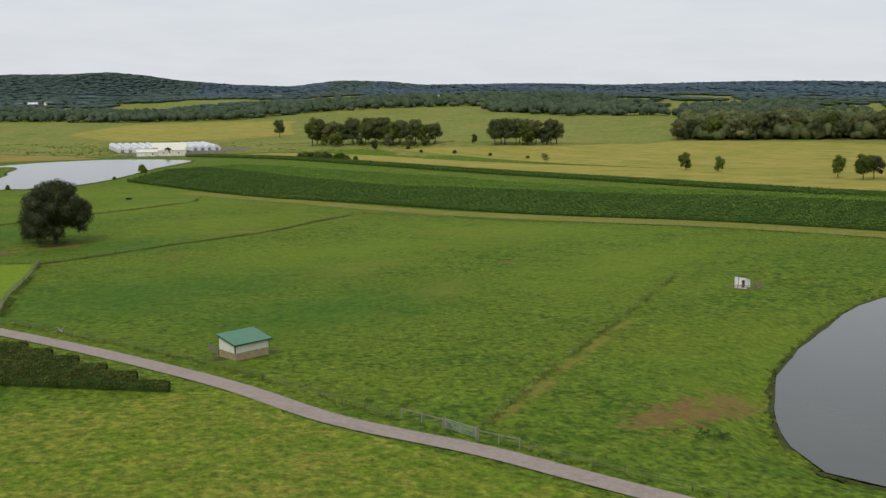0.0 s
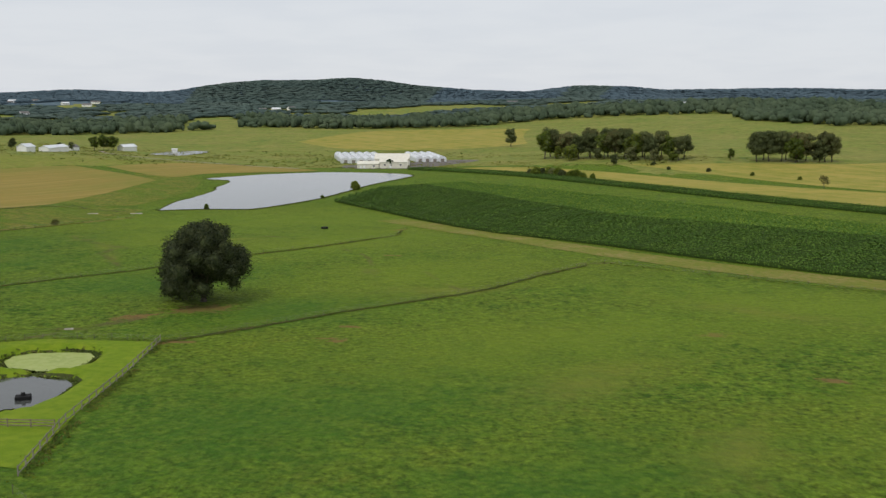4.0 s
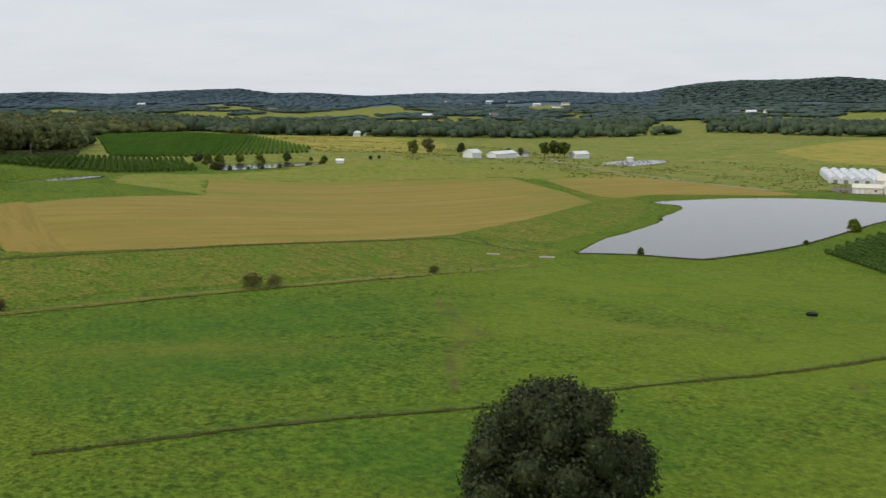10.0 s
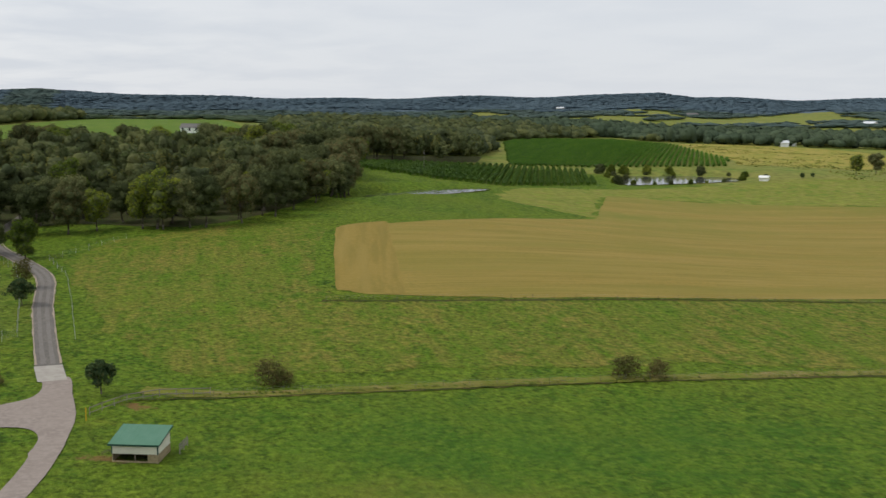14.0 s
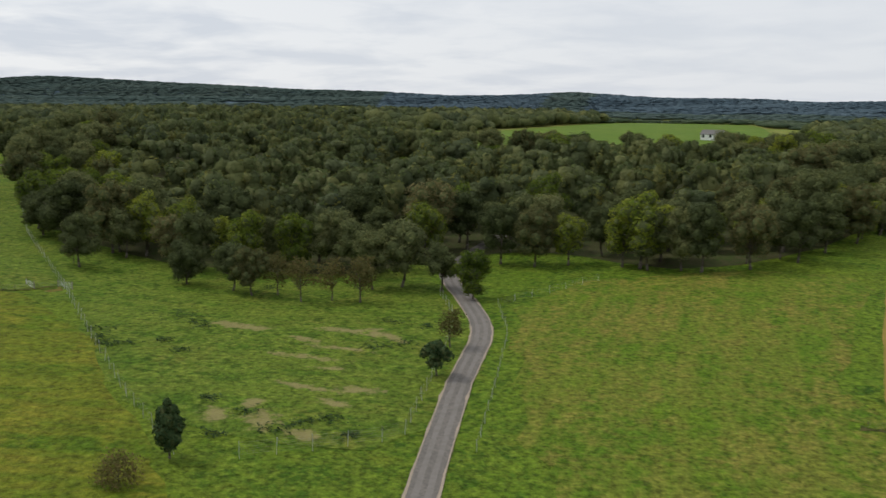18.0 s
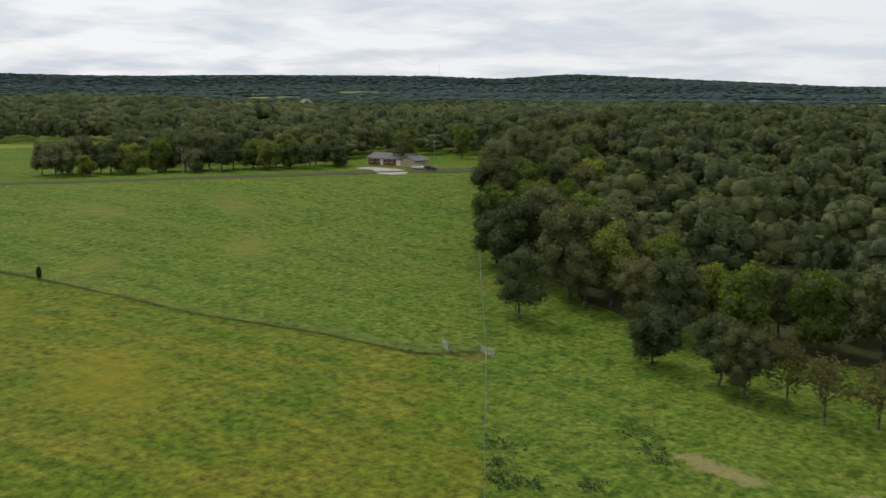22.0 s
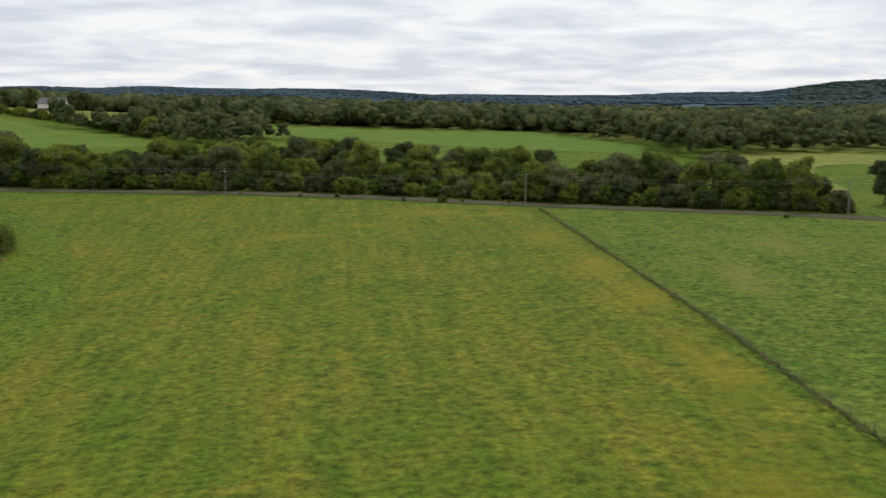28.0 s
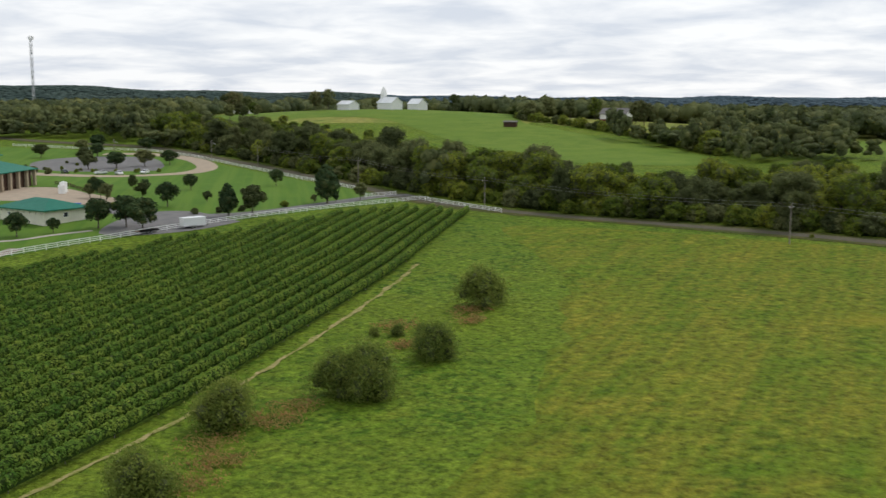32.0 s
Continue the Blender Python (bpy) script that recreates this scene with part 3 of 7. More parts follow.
# the pasture in bands from east to west, all of one grass, each with the spots that lie in it
BANDS = [1e6, -60.0, -130.0, -200.0, -1e6]
PASTURES = []
for east, west in zip(BANDS, BANDS[1:]):
    grass = M["pasture"].copy()
    for color, size, soft, spots in PASTURE_SPOTS:
        near = [q for q in spots if west - 3.2 * max(q[2:4]) - 8 < q[0] < east + 3.2 * max(q[2:4]) + 8]
        if near:
            worn(grass, near, color, size, soft)
    PASTURES.append(grass)
# spot heights of the land: x, y, z
HOME_SPOTS = [(-99,224,5), (-95,236,4.8), (-68,247,4.8), (-231,266,6.3), (-30,141,8), (-44,124,8.7), (-281,260,6.4), (-260,266,6.3), (-264,293,5.8), (-1,279,4.4), (-181,372,3.2), (-39,329,3.9), (-245,354,3.5), (-349,213,11.7), (-303,318,9), (-323,261,8), (-368,267,9.5), (62,208,5.5), (-128,412,2.2), (-371,346,14.5), (-228,391,2.4), (-228,455,0.3), (-174,582,0.3), (-379,393,13), (-374,181,12), (-379,206,11.8), (-395,176,12.5), (0,60,10), (90,150,5), (110,330,6)]
SOUTH_SPOTS = [(-265,27,12.6), (-222,-3,12), (-240,-4,13.3), (-361,94,17.4), (-276,-3,14.6), (-241,-25,14.3), (-328,4,15.9), (-235,-56,16), (-317,-14,16.2), (-364,11,18), (-147,-84,19.8), (-378,-26,20), (-235,-118,18.3), (-278,-121,20), (-200,-152,19.3), (-351,-96,18.3), (-168,-160,20.4), (-365,-97,19.3), (-545,45,25.3), (-515,-26,22.5), (-460,-90,21), (-131,-502,39), (33,-514,45), (-60,-250,24), (-300,-250,24)]
FAR_SPOTS = [(-518,463,15), (-533,588,7.5), (-560,586,9), (-546,685,10), (-709,587,14), (-677,373,24), (-282,884,-5), (45,877,9), (140,888,4), (-576,809,4), (-544,882,0.5), (-478,959,-4.5), (-181,1126,2), (-147,1178,3), (-750,661,15), (-970,-385,30), (-780,-360,38), (-715,-415,36), (-835,-300,34), (-650,-230,26), (-1120,-461,35), (-340,-824,33), (0,-860,35), (70,-610,37), (-60,-630,34), (180,-700,38), (300,-900,40), (-620,-640,27), (-894,-767,33), (-1490,446,25), (-12,1687,30), (-2324,-48,33), (-2011,-1096,50), (-1576,2231,26), (900,600,20), (800,-600,30), (700,1700,30), (-1400,1300,20)]
SPOTS = np.array(HOME_SPOTS + SOUTH_SPOTS + FAR_SPOTS, float)
def kernel(d2):
    return 300*np.exp(-d2/(2*600.0**2)) + 14*np.exp(-d2/(2*95.0**2))
def squares(a, b):
    return ((a[:, None, :] - b[None, :, :])**2).sum(-1)
SPOT_WEIGHTS = np.linalg.solve(kernel(squares(SPOTS[:, :2], SPOTS[:, :2])) + 0.25*np.eye(len(SPOTS)), SPOTS[:, 2]-20)
def land(xy):
    xy = np.atleast_2d(np.asarray(xy, float))
    return 20 + (kernel(squares(xy, SPOTS[:, :2]))*SPOT_WEIGHTS).sum(1)


CENTRE = np.array([-170.0, 150.0])
# the wooded ridge all round: heading to the left of north, height of its crest
CREST_NORTH = [(0, 71), (3, 74), (6, 58), (9, 60), (12, 80), (14, 94), (16, 100), (18, 95), (21, 100), (23, 88), (26, 62), (30, 60), (36, 54), (42, 52), (47, 54), (49, 72), (52, 62), (56, 59), (60, 56), (65, 46), (70, 52), (75, 57), (80, 65), (83, 76), (87, 64), (92, 69), (98, 81), (104, 96), (112, 110)]
CREST_SOUTH = [(116, 99), (120, 111), (127, 108), (133, 108), (140, 101), (146, 101), (150, 91), (154, 56), (160, 50), (166, 48), (172, 46), (180, 62), (188, 66), (195, 56), (205, 71), (215, 78), (225, 91), (232, 96), (245, 76), (270, 66), (300, 66), (325, 64), (333, 64), (340, 69), (348, 61), (354, 68), (358, 62), (360, 71)]
CREST = np.array(CREST_NORTH + CREST_SOUTH, float)
CREST_FAR = 3300.0


def ring(a, b, n, k):
    return [(a * math.cos(2 * math.pi * i / n + k), b * math.sin(2 * math.pi * i / n + k)) for i in range(n)]


# ponds: outline, water level, width of the bank
PONDS = {
    "lake": ([(-223, 467), (-232, 498), (-234, 519), (-240, 556), (-247, 572), (-253, 600), (-262, 617), (-279, 624), (-258, 662), (-228, 686), (-190, 689), (-166, 672), (-172, 610), (-174, 530), (-183, 489), (-188, 480), (-207, 476)], 0.2, 10),
    "east_pond": ([(90, 198), (81, 190), (68, 172), (52, 147), (44, 127), (41, 112), (42, 104), (47, 100), (60, 98), (80, 103), (105, 125), (122, 155), (125, 180), (112, 198)], 4.9, 9),
    "far_pond": ([(-468, 898), (-487, 930), (-486, 972), (-465, 985), (-449, 972), (-443, 935), (-447, 903)], -4.8, 14),
    "vineyard_pond": ([(-566, 593), (-582, 609), (-566, 640), (-547, 653), (-526, 640), (-524, 602), (-529, 568), (-548, 575)], 7.2, 12),
    "wood_pond": ([(-450, 379), (-462, 384), (-474, 406), (-482, 430), (-474, 453), (-463, 430), (-460, 402)], 13.6, 8),
    "algae_pond": ([(-117, 222.6), (-117.3, 226), (-115.6, 228.6), (-112, 230.1), (-106, 231), (-103.8, 229), (-102.6, 224), (-103.2, 220.8), (-106.8, 218.8), (-112.9, 218.6)], 4.3, 2.2),
    "small_pond": ([(-112, 211), (-109.8, 214.4), (-107.4, 215.2), (-106.8, 216.2), (-104, 215.3), (-100, 215.4), (-97.7, 213), (-97, 209.6), (-96, 204.6), (-96.4, 199.5), (-100, 195), (-108, 199)], 4.3, 2.2),
}


def reach(xy, poly):
    """Distance to the outline, negative inside."""
    p = np.array(poly, float)
    q = np.roll(p, -1, axis=0)
    best, inside = np.full(len(xy), 1e9), np.zeros(len(xy), bool)
    for (ax, ay), (bx, by) in zip(p, q):
        dx, dy = bx - ax, by - ay
        s = np.clip(((xy[:, 0] - ax) * dx + (xy[:, 1] - ay) * dy) / (dx * dx + dy * dy), 0, 1)
        best = np.minimum(best, np.hypot(xy[:, 0] - ax - s * dx, xy[:, 1] - ay - s * dy))
        inside ^= ((ay > xy[:, 1]) != (by > xy[:, 1])) & (xy[:, 0] < ax + (xy[:, 1] - ay) / (dy if abs(dy) > 1e-9 else 1e-9) * dx)
    return np.where(inside, -best, best)


def height(xy):
    xy = np.atleast_2d(np.asarray(xy, float))
    if len(xy) > 20000:
        return np.concatenate([height(xy[i:i + 20000]) for i in range(0, len(xy), 20000)])
    z = land(xy)
    off = xy - CENTRE
    far = np.hypot(*off.T)
    turn = np.degrees(np.arctan2(-off[:, 0], off[:, 1])) % 360
    crest = np.interp(turn, CREST[:, 0], CREST[:, 1])
    rise = np.where(far < CREST_FAR, np.exp(-((far - CREST_FAR) / 620.0) ** 2), 1.0)
    z = z * (1 - rise) + crest * rise
    out = np.clip((far - 900) / 900, 0, 1)
    z = z + out * (4 * np.sin(xy[:, 0] / 170 + 1) * np.sin(xy[:, 1] / 210) + 3 * np.sin(xy[:, 0] / 83 + xy[:, 1] / 97))
    for poly, level, bank in PONDS.values():
        box = np.array(poly)
        near = ((xy > box.min(0) - 3 * bank) & (xy < box.max(0) + 3 * bank)).all(1)
        if near.any():
            d = np.clip(reach(xy[near], poly), 0, None)
            s = np.clip(d / bank - 0.12, 0, 1)
            s = s * s * (3 - 2 * s)
            z[near] = (level - 0.3) * (1 - s) + z[near] * s
    return z


def ground_at(x, y):
    return float(height([(x, y)])[0])


# ---- mesh helpers ----
def link_mesh(name, verts, faces, mat, parent=None, smooth=False):
    me = bpy.data.meshes.new(name)
    verts = np.asarray(verts, np.float32)
    faces = np.asarray(faces, np.int32)
    n = faces.shape[1]
    me.vertices.add(len(verts))
    me.vertices.foreach_set("co", verts.ravel())
    me.loops.add(faces.size)
    me.loops.foreach_set("vertex_index", faces.ravel())
    me.polygons.add(len(faces))
    me.polygons.foreach_set("loop_start", np.arange(0, faces.size, n, dtype=np.int32))
    me.polygons.foreach_set("loop_total", np.full(len(faces), n, np.int32))
    if smooth:
        me.polygons.foreach_set("use_smooth", np.ones(len(faces), bool))
    me.update()
    me.validate()
    me.materials.append(mat)
    ob = new(name, me)
    ob.parent = parent
    return ob


def part(name, bm, mat, parent=None, label="", smooth=False):
    me = bpy.data.meshes.new(name)
    bmesh.ops.recalc_face_normals(bm, faces=bm.faces)
    if smooth:
        for f in bm.faces:
            f.smooth = True
    bm.to_mesh(me)
    bm.free()
    me.materials.append(mat)
    ob = new(name, me)
    ob.parent = parent
    return tagged(ob, label)


def again(ob, m, parent):
    """One more part on the same mesh."""
    o = new(ob.name.split(".")[0], ob.data)
    o.parent, o.matrix_basis = parent, m
    if "label" in ob:
        o["label"] = ob["label"]
    return o


def thing(name, x, y, rz=0.0, z=None, label="", category="", group=""):
    ob = new(name)
    ob.empty_display_size = 0.3
    ob.matrix_basis = pose(x, y, ground_at(x, y) if z is None else z, 0, 0, rz)
    return tagged(ob, label, category, group)


def box(bm, x0, x1, y0, y1, z0, z1, bevel=0.0):
    got = bmesh.ops.create_cube(bm, size=1.0, matrix=Matrix.LocRotScale(((x0 + x1) / 2, (y0 + y1) / 2, (z0 + z1) / 2), None, (x1 - x0, y1 - y0, z1 - z0)))
    if bevel:
        edges = list({e for v in got["verts"] for e in v.link_edges})
        bmesh.ops.bevel(bm, geom=edges, offset=bevel, segments=2, affect="EDGES", profile=0.7)
    return bm


def boxed(*args, **kw):
    return box(bmesh.new(), *args, **kw)


def tube(bm, a, b, r, r2=None, n=8):
    a, b = Vector(a), Vector(b)
    m = Matrix.Translation((a + b) / 2) @ (b - a).to_track_quat("Z", "Y").to_matrix().to_4x4()
    bmesh.ops.create_cone(bm, cap_ends=True, segments=n, radius1=r, radius2=r if r2 is None else r2, depth=(b - a).length, matrix=m)
    return bm


def prism(bm, points, x0, x1):
    """A solid along x with the given outline in y and z."""
    a = [bm.verts.new((x0, y, z)) for y, z in points]
    b = [bm.verts.new((x1, y, z)) for y, z in points]
    bm.faces.new(a[::-1])
    bm.faces.new(b)
    for i in range(len(a)):
        j = (i + 1) % len(a)
        bm.faces.new((a[i], a[j], b[j], b[i]))
    return bm


def smooth_line(points, step):
    """A rounded line through the points, sampled about every step metres."""
    p = [Vector(q) for q in points]
    out = []
    for i in range(len(p) - 1):
        a, b, c, d = p[max(i - 1, 0)], p[i], p[i + 1], p[min(i + 2, len(p) - 1)]
        n = max(1, int((c - b).length / step))
        for k in range(n):
            t = k / n
            out.append(0.5 * (2 * b + (c - a) * t + (2 * a - 5 * b + 4 * c - d) * t * t + (3 * b - a - 3 * c + d) * t ** 3))
    return np.array([tuple(q) for q in out + [p[-1]]])


def even_line(points, step):
    p = np.asarray(points, float)
    s = np.r_[0, np.cumsum(np.hypot(*np.diff(p, axis=0).T))]
    t = np.linspace(0, s[-1], max(2, int(round(s[-1] / step)) + 1))
    return np.stack([np.interp(t, s, p[:, 0]), np.interp(t, s, p[:, 1])], 1)


def drape(name, poly, mat, lift, step=6.0, rounded=True, wobble=0.0, label="", kind="structure", level=None):
    """A sheet cut to the outline and laid on the land (or flat at a level)."""
    rng = np.random.default_rng(sum(map(ord, name)) + len(poly))
    closed = list(poly) + [poly[0]]
    edge = smooth_line([poly[-1]] + closed + [poly[1]], step)[:] if rounded else even_line(closed, step)
    if rounded:
        seg = smooth_line(closed, step)
        edge = seg[:-1]
    else:
        edge = edge[:-1]
    if wobble:
        edge = edge + rng.normal(0, wobble, edge.shape)
    lo, hi = edge.min(0), edge.max(0)
    gx, gy = np.meshgrid(np.arange(lo[0], hi[0], step), np.arange(lo[1], hi[1], step))
    inner = np.stack([gx.ravel(), gy.ravel()], 1)
    inner = inner[reach(inner, edge) < -step * 0.45] if level is None else inner[:0]
    pts = [Vector(p) for p in np.concatenate([edge, inner])]
    n = len(edge)
    v, _, f, *_ = geometry.delaunay_2d_cdt(pts, [], [list(range(n))], 1, 1e-4)
    xy = np.array([tuple(p) for p in v])
    z = height(xy) + lift if level is None else np.full(len(xy), level)
    ob = link_mesh(name, np.c_[xy, z], [list(t) for t in f], mat, smooth=True)
    return tagged(ob, label, "", "", kind)


def ribbon(name, points, width, mat, lift, step=4.0, label="", rounded=True, wobble=0.0, across=4):
    line = smooth_line(points, step) if rounded else even_line(points, step)
    rng = np.random.default_rng(len(points) * 7)
    d = np.gradient(line, axis=0)
    side = np.stack([-d[:, 1], d[:, 0]], 1) / np.linalg.norm(d, axis=1)[:, None]
    w = (np.interp(np.linspace(0, 1, len(line)), np.linspace(0, 1, len(width)), width) if isinstance(width, (list, tuple)) else np.full(len(line), width))
    cols = []
    for k in range(across + 1):
        u = k / across - 0.5
        cols.append(line + side * (u * w + (rng.normal(0, wobble, len(line)) if k in (0, across) and wobble else 0))[:, None])
    xy = np.stack(cols, 1).reshape(-1, 2)
    z = height(xy) + lift
    n = across + 1
    faces = [(i * n + k, i * n + k + 1, (i + 1) * n + k + 1, (i + 1) * n + k) for i in range(len(line) - 1) for k in range(across)]
    return tagged(link_mesh(name, np.c_[xy, z], faces, mat, smooth=True), label, "", "", "structure")


# ---- the ground, one sheet to the horizon ----
radii = [0.0]
while radii[-1] < 4700:
    radii.append(radii[-1] + max(4.5, radii[-1] * 0.022))
SEGMENTS = 420
angles = np.linspace(0, 2 * np.pi, SEGMENTS, endpoint=False)
xy = np.concatenate([[CENTRE]] + [CENTRE + r * np.stack([np.cos(angles), np.sin(angles)], 1) for r in radii[1:]])
tris = [(0, 1 + k, 1 + (k + 1) % SEGMENTS) for k in range(SEGMENTS)]
for i in range(len(radii) - 2):
    a, b = 1 + i * SEGMENTS, 1 + (i + 1) * SEGMENTS
    for k in range(SEGMENTS):
        j = (k + 1) % SEGMENTS
        tris += [(a + k, b + k, b + j), (a + k, b + j, a + j)]
POND_PLOT = [(-97, 238.5), (-91.5, 218), (-86.2, 197), (-79, 175), (-92, 176), (-130, 196), (-128, 224), (-123, 230.5), (-117, 235)]
land_z = height(xy)
land_z[reach(xy, POND_PLOT) < -4.0] -= 1.5  # the mown plot is a finer sheet of its own
sheet = link_mesh("ground", np.c_[xy, land_z], tris, PASTURES[0], smooth=True)
# the outermost ground takes the horizon colour with its painted haze
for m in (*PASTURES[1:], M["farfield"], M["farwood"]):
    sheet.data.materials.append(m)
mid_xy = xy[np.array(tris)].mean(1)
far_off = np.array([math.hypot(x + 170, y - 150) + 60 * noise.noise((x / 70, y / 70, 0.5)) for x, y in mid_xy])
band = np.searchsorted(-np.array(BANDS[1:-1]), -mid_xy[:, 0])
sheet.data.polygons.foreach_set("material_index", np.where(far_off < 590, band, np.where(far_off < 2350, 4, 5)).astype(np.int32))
tagged(sheet, "rolling green pasture land with coarse uneven grass", "", "", "structure")

# ---- fields laid on it ----
GOLDEN = [(-375, 347), (-318, 325), (-307, 326), (-294, 356), (-285, 402), (-275, 464), (-284, 528), (-296, 597), (-331, 627), (-398, 672), (-474, 514), (-394, 451)]
drape("cut_hay_field", GOLDEN, M["stubble"], 0.08, 5, rounded=False, wobble=0.25, label="wide golden field of cut hay stubble with mowing lines")
drape("hay_headland", [(-312, 323), (-340, 333), (-378, 348.5), (-381, 356), (-382, 366), (-346, 352), (-303, 336)], M["headland"], 0.10, 4, rounded=False, wobble=0.12, label="headland of cut hay stubble mown crosswise")
drape("hay_margin", [(-396, 453), (-474, 512), (-400, 674), (-384, 684), (-352, 760), (-440, 740), (-505, 700), (-513, 640), (-506, 560), (-492, 478), (-440, 440)], M["margin"], 0.05, 8, rounded=False, wobble=2.0, label="yellow-green grass beyond the hay stubble")
drape("small_hay_field", [(-378, 678), (-348, 756), (-254, 722), (-246, 698), (-290, 654), (-303, 621)], M["stubble"], 0.08, 6, label="golden strip of cut hay stubble")
drape("north_hay_strip", [(-180, 745), (-100, 697), (-20, 625), (60, 545), (150, 440), (215, 375), (260, 420), (215, 470), (140, 560), (20, 650), (-60, 720), (-120, 760)], M["hay"], 0.08, 8, label="ripe yellow hayfield beside the vine rows")
drape("ripe_hayfield", [(-40, 760), (96, 773), (204, 862), (330, 690), (330, 480), (235, 430), (147, 552), (60, 640)], M["hay"], 0.08, 9, label="ripe yellow hayfield sloping gently")
drape("south_meadow", [(-366, -96), (-364, 10), (-361, 75), (-363, 110), (-366, 168), (-350, 190), (-334, 201), (-308, 216), (-291, 227), (-255, 235), (-230, 190), (-240, 100), (-262, 40), (-264, 5), (-257, -35), (-240, -80), (-210, -128), (-245, -132), (-300, -122)], M["meadow"], 0.07, 6, wobble=1.2, label="tall yellowing meadow grass with mowing streaks")
drape("upland_pasture", [(-372, 181), (-366, 172), (-361.5, 110), (-361, 75), (-364, 10), (-366, -97), (-385, -91), (-428, -60), (-484, 2), (-528, 50), (-548, 88), (-482, 124), (-440, 145)], M["paddock"], 0.05, 7, rounded=False, wobble=0.5, label="grazed upland pasture beside the oak wood")
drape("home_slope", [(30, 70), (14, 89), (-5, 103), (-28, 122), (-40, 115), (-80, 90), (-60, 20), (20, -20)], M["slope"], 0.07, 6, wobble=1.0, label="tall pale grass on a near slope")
drape("rough_grazing_strip", [(-303, 322), (-285, 400), (-276, 455), (-240, 470), (-228, 462), (-232, 400), (-250, 340), (-264, 290), (-285, 275), (-372, 275), (-395, 300), (-392, 335), (-378, 342), (-318, 320)], M["rough"], 0.05, 6, wobble=1.6, label="rough grazing with dry brown patches")
drape("lakeside_rough", [(-280, 470), (-245, 480), (-250, 545), (-270, 600), (-290, 625), (-330, 632), (-300, 597), (-288, 528)], M["rough"], 0.05, 7, label="rough grass along the lake shore")
drape("hill_meadow", [(-150, 1040), (-60, 830), (90, 800), (200, 890), (150, 1230), (50, 1370), (-180, 1380)], M["farfield"], 0.15, 16, label="grassy hillside with faint dry bands")
drape("north_field", [(-420, 1130), (-300, 1010), (-160, 1050), (-180, 1330), (-380, 1330)], M["hay"], 0.12, 16, label="tan field of dry grass beyond the sheds")
drape("weedy_upland", [(-590, 700), (-680, 775), (-850, 870), (-870, 960), (-800, 1010), (-700, 980), (-600, 830)], M["hay"], 0.12, 14, label="tan weedy upland pasture")
drape("forest_floor_lawn", [(-372, 182), (-308, 218), (-299, 257), (-352, 266), (-395, 256), (-440, 250), (-470, 200), (-440, 146)], M["paddock"], 0.06, 6, wobble=1.0, label="grazed paddock below the oak wood")
for k, (poly, mat) in enumerate([
        ([(-126, -415), (-224, -330), (-228, -300), (-168, -298), (-96, -350), (0, -425), (95, -398), (160, -527), (2, -509), (-58, -512), (-95, -440)], "greenfield"),
        ([(-215, -456), (-307, -428), (-425, -405), (-457, -301), (-450, -255), (-320, -330), (-250, -400)], "greenfield"),
        ([(-471, -125), (-505, -205), (-600, -185), (-533, -255), (-470, -240), (-440, -150)], "farfield"),
        ([(-620, 275), (-612, 330), (-660, 400), (-760, 450), (-924, 480), (-1336, 560), (-1299, 440), (-965, 300), (-830, 235), (-720, 240)], "greenfield"),
        ([(-280, -600), (-398, -620), (-425, -685), (-302, -665)], "greenfield"),
        ([(-708, -172), (-716, -160), (-800, -200), (-900, -270), (-880, -290), (-780, -230)], "greenfield")]):
    drape("distant_pasture", poly, M[mat], 0.12, 12, label="smooth green pasture among the woods" if k else "smooth green pasture below the church")

# ---- water ----
for key, (poly, level, bank) in PONDS.items():
    drape("pond_water", poly, M["algae" if key == "algae_pond" else "lake"], 0, 3.0 if bank < 5 else 5.0, level=level, wobble=0.15,
          label="pale green algae-covered pond in a mown plot" if key == "algae_pond" else "still grey pond reflecting the cloudy sky")

# banks
for key, (poly, level, bank) in PONDS.items():
    c = np.mean(poly, axis=0)
    ring_line = [tuple(c + (np.array(q) - c) * (1 + 0.45 / max(4.0, np.hypot(*(np.array(q) - c))))) for q in poly]
    ribbon("pond_bank", ring_line + [ring_line[0]], 1.1 if bank > 5 else 1.5, M["bank"], 0.16, 2.0, label="dark wet bank round the pond", wobble=0.25)

# ---- lanes and roads ----
ribbon("lane", [(120, 20), (60, 62), (20, 90), (5, 101), (-12, 111), (-28, 126), (-53, 146), (-76, 163), (-105, 184), (-145, 208), (-190, 233), (-226, 251.2), (-243, 257)], 3.5, M["lane"], 0.12, 3, label="pale grey farm lane without markings")
ribbon("estate_drive", [(-256.5, 250), (-253.5, 244), (-245, 226), (-222, 180), (-186, 120), (-152, 60), (-135, -10), (-128, -50)], [5.5, 4.0, 3.6, 3.6, 3.6, 3.6], M["lane"], 0.13, 2.5, label="pale estate drive branching off the lane")
drape("lane_junction", [(-272.5, 258.6), (-267, 258), (-263, 256), (-261, 252), (-258.6, 247), (-256.4, 243), (-252.6, 244.6), (-251, 248.5), (-250.4, 252), (-249, 254.4), (-246, 255.5), (-242, 255), (-238, 253.7), (-236, 256.6), (-245, 259.4), (-253, 261.2), (-263, 262), (-272.5, 262.6)], M["lane"], 0.14, 1.0, label="widened pale lane junction")
ribbon("concrete_apron", [(-271, 260), (-280, 260.3)], 4.4, M["concrete"], 0.15, 2, label="pale concrete apron")
